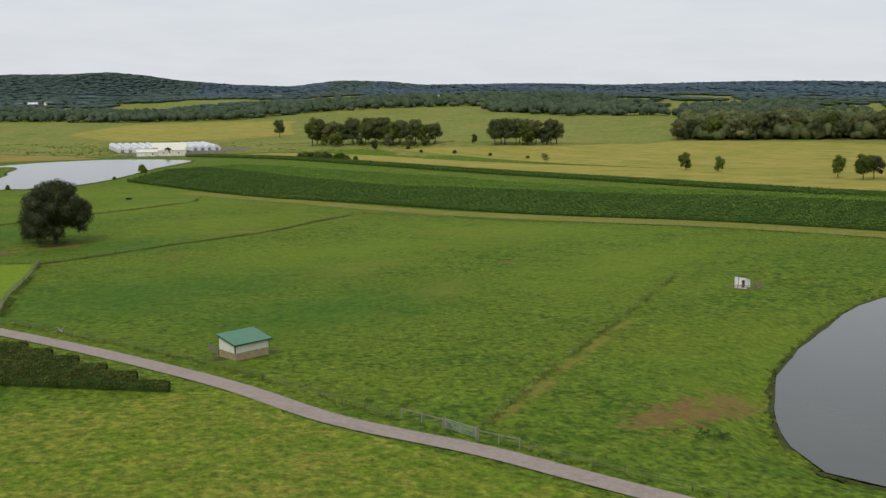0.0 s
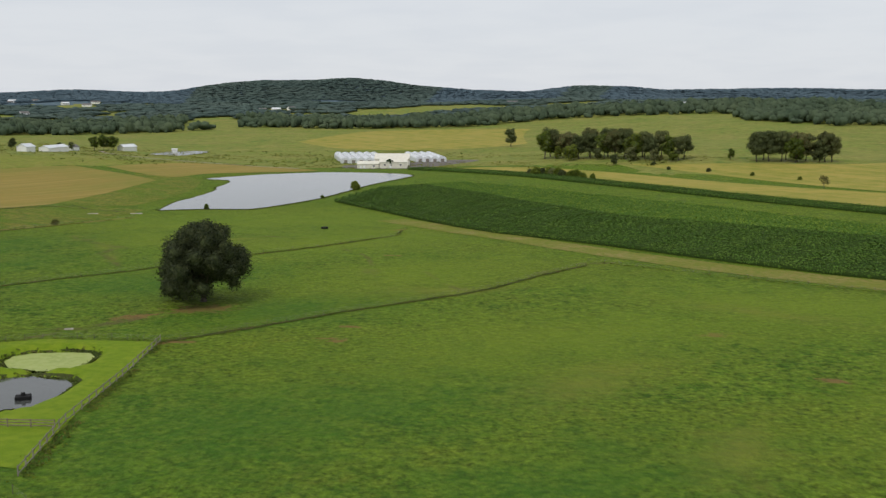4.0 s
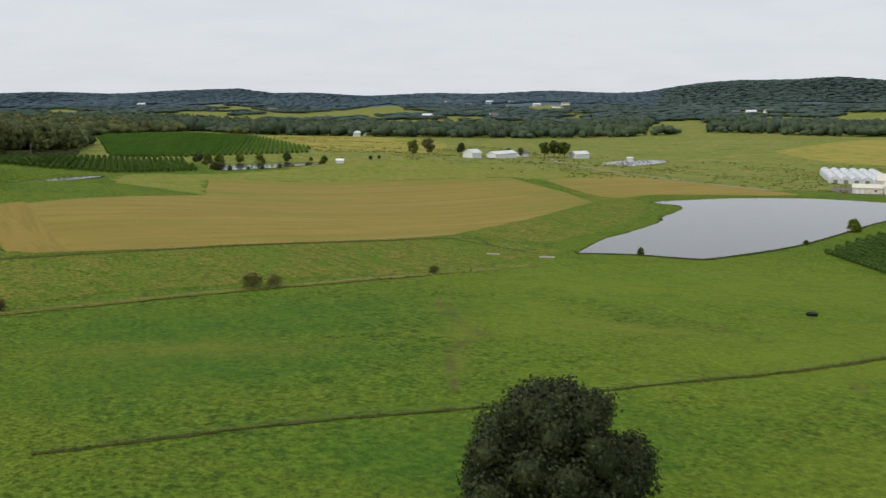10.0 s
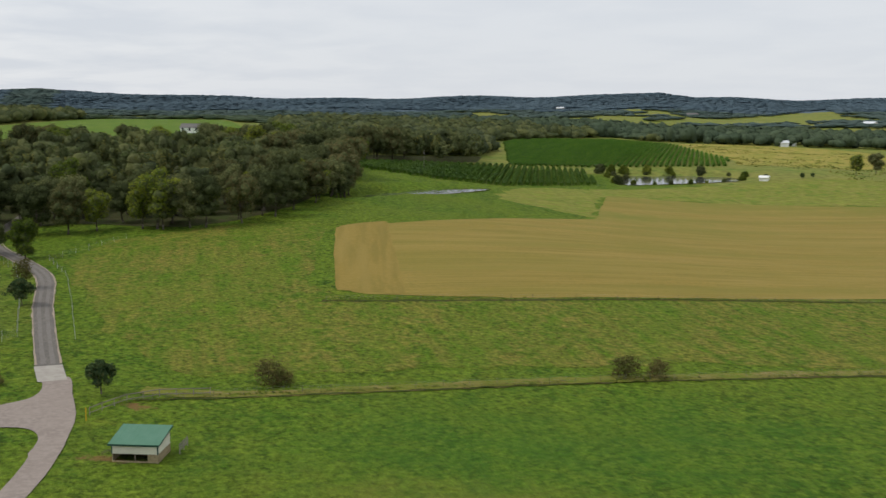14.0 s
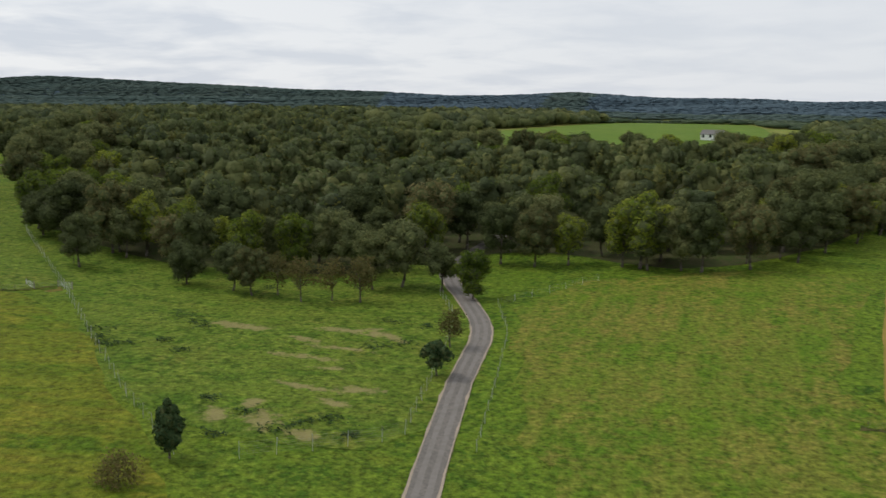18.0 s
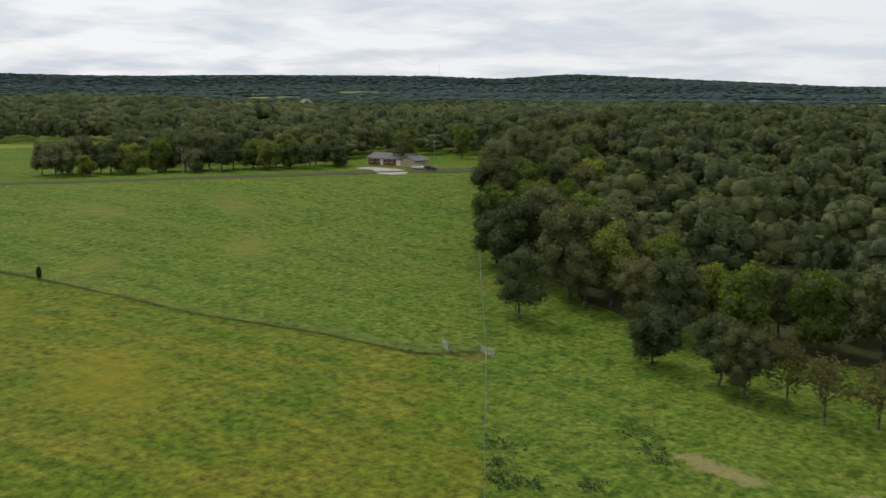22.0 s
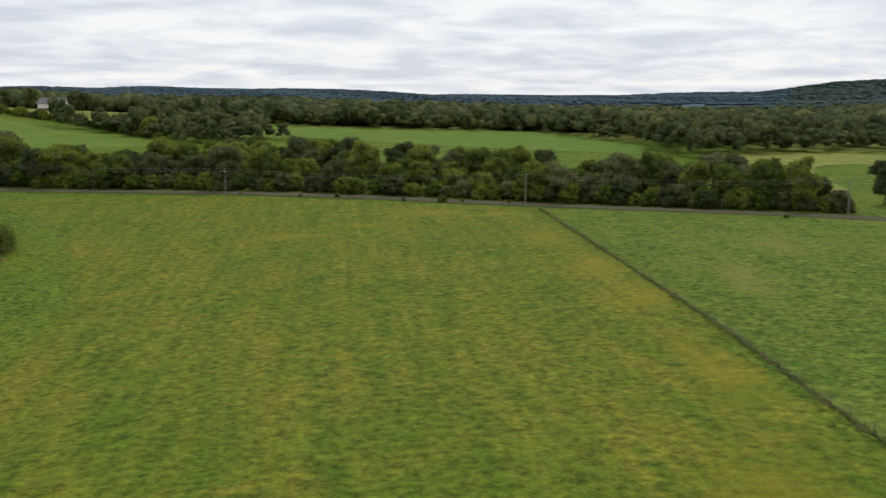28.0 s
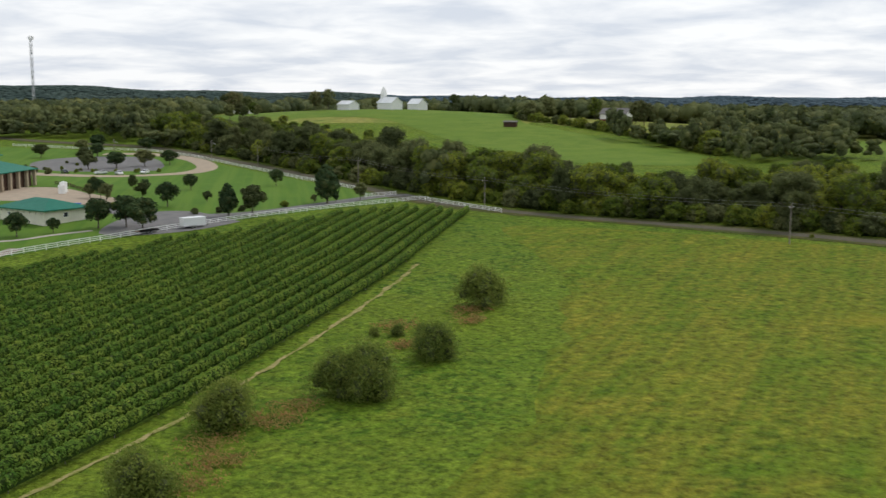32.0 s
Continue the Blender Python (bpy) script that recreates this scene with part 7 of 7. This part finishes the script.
box_trailer(-145.5, -87, 70)
ft = thing("flatbed_trailer", -141, -76, 75, label="low flatbed trailer with reddish timber deck", category="trailer")
part("deck", boxed(-2.6, 2.6, -1.05, 1.05, .62, .74), M["brick"], ft)
for k in range(8):
    part("plank", boxed(-2.6, 2.6, -1.03 + .26 * k, -.80 + .26 * k, .74, .78), M["wood"], ft)
for s in (-1, 1):
    part("side_rail", boxed(-2.6, 2.6, s * 1.05 - .04, s * 1.05 + .04, .62, 1.1), M["black"], ft)
    for u in (-.45, .45):
        wheel = part("wheel", tube(bmesh.new(), (u, s * 1.08, .36), (u, s * 1.3, .36), .36, n=14), M["black"], ft)
        part("rim", tube(bmesh.new(), (u, s * 1.29, .36), (u, s * 1.32, .36), .19, n=10), M["steel"], wheel)
part("hitch", boxed(-3.9, -2.6, -.08, .08, .5, .62), M["black"], ft)


def car(x, y, rz, mat, label, pickup=False):
    root = thing("pickup_truck" if pickup else "car", x, y, rz, z=ground_at(x, y) + .13, label=label, category="truck" if pickup else "car", group="parked cars")
    bm = bmesh.new()
    side = [(-2.35, .35), (2.35, .35), (2.4, .75), (2.3, .98), (1.0, 1.05), (.35, 1.5), (-1.2 if not pickup else -.5, 1.52), (-1.9 if not pickup else -.6, 1.05), (-2.35, 1.0)]
    a = [bm.verts.new((u, -.88, z)) for u, z in side]
    b = [bm.verts.new((u, .88, z)) for u, z in side]
    bm.faces.new(a[::-1])
    bm.faces.new(b)
    for i in range(len(side)):
        j = (i + 1) % len(side)
        bm.faces.new((a[i], a[j], b[j], b[i]))
    bmesh.ops.bevel(bm, geom=list(bm.edges), offset=.07, segments=2, affect="EDGES")
    part("body", bm, mat, root)
    glass = bmesh.new()
    for s in (-1, 1):
        box(glass, -1.2 if not pickup else -.5, .5, s * .885 - .01, s * .885 + .01, 1.08, 1.4)
    part("side_windows", glass, M["glass"], root)
    bm = bmesh.new()
    prism(bm, [(-.7, 0), (.7, 0), (.7, .02), (-.7, .02)], 0, .72)
    o = part("windscreen", bm, M["glass"], root)
    o.matrix_basis = pose(.42, 0, 1.47, 0, 36, 0)
    for u in (-1.45, 1.45):
        for s in (-1, 1):
            wheel = part("wheel", tube(bmesh.new(), (u, s * .7, .34), (u, s * .91, .34), .34, n=16), M["black"], root)
            part("rim", tube(bmesh.new(), (u, s * .9, .34), (u, s * .925, .34), .2, n=10), M["steel"], wheel)
    for s in (-1, 1):
        part("headlight", boxed(2.3, 2.42, s * .62 - .16, s * .62 + .16, .68, .82), M["white"], root)
    return root


car(-37, -178, 150, M["carwhite"], "white saloon car parked on the tan paving")
car(-28, -178, 60, M["carwhite"], "white utility car parked on the tan paving")
car(-42, -186, 110, M["carwhite"], "white car parked beside the planted island")
car(-12, -176, 150, M["cardark"], "dark car parked by the shrubs")
car(-90, -92, 20, M["cardark"], "dark car beside the service building")
car(-546, 57.5, 85, M["carwhite"], "white pickup parked before the garage", True)
car(-545, 63.5, 85, M["cardark"], "black pickup parked on the house drive", True)
dump = thing("waste_container", -101, -94, 30, label="blue plastic waste container", category="container")
part("bin", boxed(-1, 1, -.8, .8, 0, 1.4, bevel=.06), M["blue"], dump)
part("lid", boxed(-1.05, 1.05, -.85, .85, 1.4, 1.5), M["blue"], dump)
for k, (x, y) in enumerate([(-72, -117), (-70, -119.5)]):
    tank = thing("storage_tank", x, y, 0, label="white plastic storage tank on the yard", category="tank")
    part("tank_body", tube(bmesh.new(), (0, 0, 0), (0, 0, 2.6 + .6 * k), 1.1, n=20), M["white"], tank)
    part("cap", tube(bmesh.new(), (0, 0, 2.6 + .6 * k), (0, 0, 2.85 + .6 * k), .35, n=12), M["white"], tank)

# ---- poles, wires, tower ----
def pole(x, y, tall, label, lamp=False, rz=0):
    root = thing("utility_pole", x, y, rz, label=label, category="pole", group="roadside poles")
    part("shaft", tube(bmesh.new(), (0, 0, -.5), (0, 0, tall), .16, .11, 10), M["greywood"], root)
    part("crossarm", boxed(-1.1, 1.1, -.06, .06, tall - .9, tall - .78), M["greywood"], root)
    for u in (-1, 0, 1):
        part("insulator", tube(bmesh.new(), (u, 0, tall - .8 if u else tall), (u, 0, tall - .6 if u else tall + .2), .05, n=6), M["white"], root)
    if lamp:
        part("lamp_arm", tube(bmesh.new(), (0, 0, tall - 1.4), (-1.6, 0, tall - 1.2), .04, n=6), M["steel"], root)
        part("lamp", boxed(-2.0, -1.5, -.12, .12, tall - 1.28, tall - 1.12), M["white"], root)
    return root


LINE = [(-60, -232), (-128, -196), (-191.7, -158), (-278.5, -124), (-363, -101), (-437, -62), (-500, -12), (-566, 52), (-610, 100)]
tops = []
for k, (x, y) in enumerate(LINE):
    pole(x, y, 9.0, "grey wooden power pole beside the road", rz=math.degrees(math.atan2(LINE[min(k + 1, 8)][1] - LINE[max(k - 1, 0)][1], LINE[min(k + 1, 8)][0] - LINE[max(k - 1, 0)][0])) + 90)
    tops.append(Vector((x, y, ground_at(x, y) + 9.1)))
for k, (a, b) in enumerate(zip(tops, tops[1:])):
    span = thing("power_line", a.x, a.y, z=a.z, label="thin power line sagging between poles", category="cable", group="power lines")
    for o in (0.0, -0.75):
        bm = bmesh.new()
        prev = None
        for i in range(13):
            t = i / 12
            p = a.lerp(b, t) - Vector((0, 0, 1.2 * 4 * t * (1 - t) - o)) - a
            if prev is not None:
                tube(bm, prev, p, 0.02, n=4)
            prev = p
        part("wire", bm, M["wire"], span)
pole(-432, -98, 5.0, "short wooden pole with a meter box")
pole(-28, -243, 9.0, "lamp pole beside the estate fence", True)
pole(20, -236, 8.5, "lamp pole in the car park", True)
pole(-558, 464, 9, "power pole in front of the wood")
tower = thing("radio_mast", 802, -910, label="tall slender lattice radio mast on the skyline", category="mast")
for a in range(3):
    u = (1.6 * math.cos(2.1 * a), 1.6 * math.sin(2.1 * a))
    part("leg", tube(bmesh.new(), (*u, -2), (*u, 108), .42, n=5), M["steel"], tower)
for k in range(13):
    for a in range(3):
        u, w = (1.6 * math.cos(2.1 * a), 1.6 * math.sin(2.1 * a)), (1.6 * math.cos(2.1 * a + 2.1), 1.6 * math.sin(2.1 * a + 2.1))
        part("brace", tube(bmesh.new(), (*u, 8.2 * k), (*w, 8.2 * k + 8), .22, n=4), M["steel"], tower)
for a in (0, 2.1, 4.2):
    part("antenna", boxed(3.0 * math.cos(a) - .8, 3.0 * math.cos(a) + .8, 3.0 * math.sin(a) - .8, 3.0 * math.sin(a) + .8, 103, 107), M["white"], tower)

pylon = thing("power_pylon", -1655, -825, 30, label="tall lattice power pylon in a cleared strip", category="pylon")
for sx in (-1, 1):
    for sy in (-1, 1):
        part("leg", tube(bmesh.new(), (4.2 * sx, 4.2 * sy, -3), (.9 * sx, .9 * sy, 40), .34, .24, 5), M["darkpost"], pylon)
for k in range(6):
    w, u = 4.2 - .55 * k, 4.2 - .55 * (k + 1)
    for sx, sy, tx, ty in ((-1, -1, 1, -1), (1, -1, 1, 1), (1, 1, -1, 1), (-1, 1, -1, -1)):
        part("brace", tube(bmesh.new(), (w * sx, w * sy, 6.6 * k), (u * tx, u * ty, 6.6 * k + 6.6), .18, n=4), M["darkpost"], pylon)
for z, w in ((30, 8), (35, 6.5), (40, 5)):
    part("crossarm", boxed(-w, w, -.35, .35, z - .3, z + .3), M["darkpost"], pylon)
ridge_mast = thing("ridge_mast", -3053, -1481, label="thin radio mast on the wooded ridge", category="mast")
part("shaft", tube(bmesh.new(), (0, 0, -5), (0, 0, 50), .45, .3, 6), M["steel"], ridge_mast)
part("antenna", boxed(-.7, .7, -.7, .7, 42, 46), M["steel"], ridge_mast)

# far farmhouses and sheds
for k, (x, y) in enumerate([(-765, 1840), (-770, 1915), (-770, 1996), (-1519, 2139), (-1383, 2147), (-1275, 2066), (-1483, 2020), (-2079, 1554), (-1330, 2187), (-1056, 1540), (-1097, 1420), (-1590, 1526), (-1615, 2104), (-1590, 2240), (-1640, 2180), (-1560, 2290), (-43, -744), (-175, -817), (-149, -650), (-1220, -729), (-346, 2150), (-860, 419), (-1341, -1500)]):
    gable_house("farmhouse", x, y, 37 * k % 90, 14 + 3 * (k % 3), 9, 4.2, 2.6, ("white", "cream", "white")[k % 3], ("grey_roof", "film", "grey_roof")[k % 3], "pale farmhouse far off among trees", "house", [("f", -5, 2, 1.6, 2), ("f", 0, 2, 1.6, 2), ("f", 5, 2, 1.6, 2)])

# ---- smaller things in the fields ----
trough = thing("water_trough", -128, 410.5, 20, label="round black stock trough in the pasture", category="trough")
part("basin", tube(bmesh.new(), (0, 0, 0), (0, 0, .6), 1.15, 1.25, 20), M["black"], trough)
part("water_disc", tube(bmesh.new(), (0, 0, .5), (0, 0, .56), 1.1, n=20), M["lake"], trough)
raft = thing("pond_float", -100.5, 205, 30, z=4.3, label="black floating aerator on the small pond", category="float")
part("float_body", boxed(-1.1, 1.1, -.8, .8, -.1, .55, bevel=.15), M["black"], raft)
part("motor", tube(bmesh.new(), (0, 0, .5), (0, 0, .95), .35, .3, 12), M["black"], raft)
for x, y, r in [(-225, 452, 2.4), (-240, 444, 2.0), (-118, 243, .8)]:
    slab = thing("concrete_slab", x, y, 30, label="pale concrete slab in the grass", category="slab")
    part("slab_top", boxed(-r, r, -r * .5, r * .5, -.1, .14, bevel=.04), M["concrete"], slab)
logs = thing("fallen_timber", -62, 160, 120, label="fallen grey timber in the lane verge", category="timber")
part("log", tube(bmesh.new(), (-1.8, 0, .3), (1.8, .3, .5), .14, .1, 8), M["greywood"], logs)
part("branch", tube(bmesh.new(), (-.3, 0, .35), (1.0, -1.0, .8), .07, .03, 6), M["greywood"], logs)

# strips and patches in the grass
for line, w, mat in [
        ([(-97, 238), (-83, 258), (-74, 272), (-63, 286), (-50, 304), (-41, 325), (-31, 345)], 1.1, "track"),
        ([(-169, 253), (-161, 270), (-151, 288), (-140, 304), (-128, 329), (-112, 357), (-97, 394)], 0.9, "track"),
        ([(-262, 272), (-254, 287), (-245, 326), (-237, 359), (-228, 397), (-218, 438)], 3.4, "dryverge"),
        ([(-257.2, 270), (-252.6, 287), (-243, 326), (-235, 359), (-226, 397)], 0.6, "track"),
        ([(-305, 317), (-292, 357), (-270, 459), (-250, 458), (-231, 456)], 1.2, "track"),
        ([(-114, 447), (-100, 434), (-80, 415), (-58, 397), (-36, 378), (-12, 360), (9, 345), (43, 325), (83, 304), (123, 278), (168, 249)], 13.0, "dryverge"),
        ([(-374, 179), (-367, 173), (-365, 156), (-361, 133), (-361.5, 105), (-362, 75), (-363.5, 45), (-364, 10), (-365, -40), (-366, -96)], 0.8, "track"),
        ([(-225, 44), (-224, 5), (-218, -45), (-212, -76)], 0.7, "bare")]:
    ribbon("grass_strip", line, w, M[mat], 0.10 if mat == "track" else 0.085, 2.0, label="strip of coarse dry grass" if mat == "dryverge" else "dark overgrown fence line" if mat == "track" else "strip of short grass or bare weedy earth", wobble=0.25)
drape("pond_plot_lawn", POND_PLOT, M["plotlawn"], 0.07, 1.2, rounded=False, label="mown grass plot round the ponds")


def tufts(name, places, tall, mat, per, seed, label, spread=0.3, wide=0.5, loose=0.18):
    """Coarse grass or weed tufts: a few bent upright blades each, joined."""
    rng = np.random.default_rng(seed)
    p = np.repeat(np.asarray(places, float), per, axis=0)
    p = p + rng.normal(0, spread, p.shape)
    z = height(p)
    n = len(p)
    at = np.c_[p, z + tall * rng.uniform(0.15, 0.45, n)]
    v, _ = cards(rng, at, np.tile(UP, (n, 1)), wide, loose)
    return tagged(link_mesh(name, v, np.arange(4 * n).reshape(n, 4), M[mat], smooth=False), label, "grass", "", "stuff")


def clumpy(rng, poly, n, size, cut):
    p = np.array(poly, float)
    c = rng.uniform(p.min(0), p.max(0), (n, 2))
    c = c[reach(c, poly) < 0]
    keep = np.array([noise.noise((x / size, y / size, 1.7)) + 0.4 * noise.noise((x / size * 3, y / size * 3, 5.1)) for x, y in c]) > cut
    return c[keep]


rng = np.random.default_rng(77)
bank = []
for key, (poly, level, width) in PONDS.items():
    line = smooth_line(list(poly) + [poly[0]], 0.9 if width > 3 else 0.45)
    line = np.concatenate([line + rng.normal(0, 0.8 if width > 3 else 0.45, line.shape) for _ in range(3 if width > 3 else 4)])
    bank.append(line[reach(line, poly) > (0.7 if width > 3 else 0.25)])
tufts("bank_weeds", np.concatenate(bank), 0.8, "reed", 3, 4, "dark weeds and reeds fringing the ponds", 0.18, 0.42, 0.6)
weeds = [q for x, y, r in [(-358, 210, 4.5), (-354, 213, 3), (-350, 217, 2.5), (-343, 200, 2.2), (-338, 203, 2), (-334, 205, 2), (-335, 207.5, 2), (-339, 213, 1.6), (-333, 218, 1.8), (-341, 248.5, 2.4), (-344, 252.6, 2.4), (-359, 250, 2.2), (-356, 257, 2.2), (-337.5, 258, 1.8), (-310.5, 229, 1.8), (-305, 247, 2), (-306, 235, 1.6), (-300, 240, 2.2), (-303, 243, 2), (-387, 221, 2.5), (31, 109, 2.6), (-300, 250, 1.6), (-297, 233, 1.6)] for q in np.array([(x, y)]) + rng.normal(0, r * 0.55, (26, 2))]
tufts("weed_clumps", weeds, 0.8, "leaf_dark", 4, 5, "dark low weed clumps in the grazed paddock", 0.35, 0.3, 0.5)
dry = [q for x, y, r in [(-236, 4, 3), (-237, 9, 2.5), (-234, 18, 3), (-236, -24, 2), (-237, -46, 2.5), (-240, -40, 2), (-230, -33, 3), (-238, 22, 2.5), (-239, 28, 3), (-233, 10, 2)] for q in np.array([(x, y)]) + rng.normal(0, r * 0.6, (70, 2))]
tufts("dry_weeds", dry, 1.6, "rust", 7, 6, "rust-brown dry weeds between the wild bushes", 0.5, 0.26, 1.2)
FENCE_LINES = [[(-97, 238), (-83, 258), (-74, 272), (-63, 286), (-50, 304), (-41, 325), (-31, 345)], [(-169, 253), (-161, 270), (-151, 288), (-140, 304), (-128, 329), (-112, 357), (-97, 394), (-100, 416)],
               [(-257, 268), (-254, 287), (-244, 326), (-236, 359), (-227, 397), (-218, 438)], [(-305, 318), (-293, 357), (-271, 459), (-250, 458)], [(5, 110), (18, 142), (34, 178), (52, 218)],
               [(-31, 352), (0, 337), (28, 322), (72, 300), (107, 279), (160, 243)], [(-75, 168), (-50, 150), (-27, 132), (-8, 114), (1, 108)], [(7, 103.5), (26, 90), (50, 73)],
               [(-97, 239), (-107, 238), (-117.3, 235.5), (-123.5, 230.5)], [(-96.5, 238), (-90.5, 217), (-85, 195), (-77.5, 173)], [(-96.2, 238), (-90.2, 217), (-84.4, 195), (-77, 173)], [(-374, 180), (-367, 174), (-365, 156), (-360, 133), (-361, 105), (-362, 75), (-363, 45), (-364, 10), (-365, -40), (-366, -96)]]
along = np.concatenate([even_line(line, 0.8) for line in FENCE_LINES])
along = along[[noise.noise((x / 6, y / 6, 2.2)) > -0.25 for x, y in along]]
tufts("fence_weeds", along + rng.normal(0, 0.35, along.shape), 0.6, "reed", 6, 13, "dark weeds grown up along the wire fences", 0.32, 0.26, 0.6)
tufts("dry_fence_grass", along + rng.normal(0, 0.9, along.shape), 0.4, "rough_blades", 4, 14, "pale dry grass along the wire fences", 0.5, 0.26, 0.4)
FAR_WEEDS = [(-590, 700), (-680, 775), (-860, 880), (-870, 960), (-700, 980), (-560, 960), (-420, 1000), (-250, 1000), (-60, 840), (40, 790), (-40, 740), (-180, 740), (-260, 740), (-420, 690)]
tufts("field_weeds", clumpy(rng, FAR_WEEDS, 5200, 30.0, 0.12), 1.3, "reed", 3, 11, "low weeds scattered over the far fields", 1.0, 0.9, 0.6)
tufts("dry_field_weeds", clumpy(rng, FAR_WEEDS, 6000, 45.0, 0.05), 0.9, "rough_blades", 3, 12, "pale dry weeds scattered over the far fields", 1.5, 1.0, 0.4)

# the patterns that were copied are not part of the place
for pattern in GONE:
    for o in (*pattern.children_recursive, pattern):
        bpy.data.objects.remove(o)
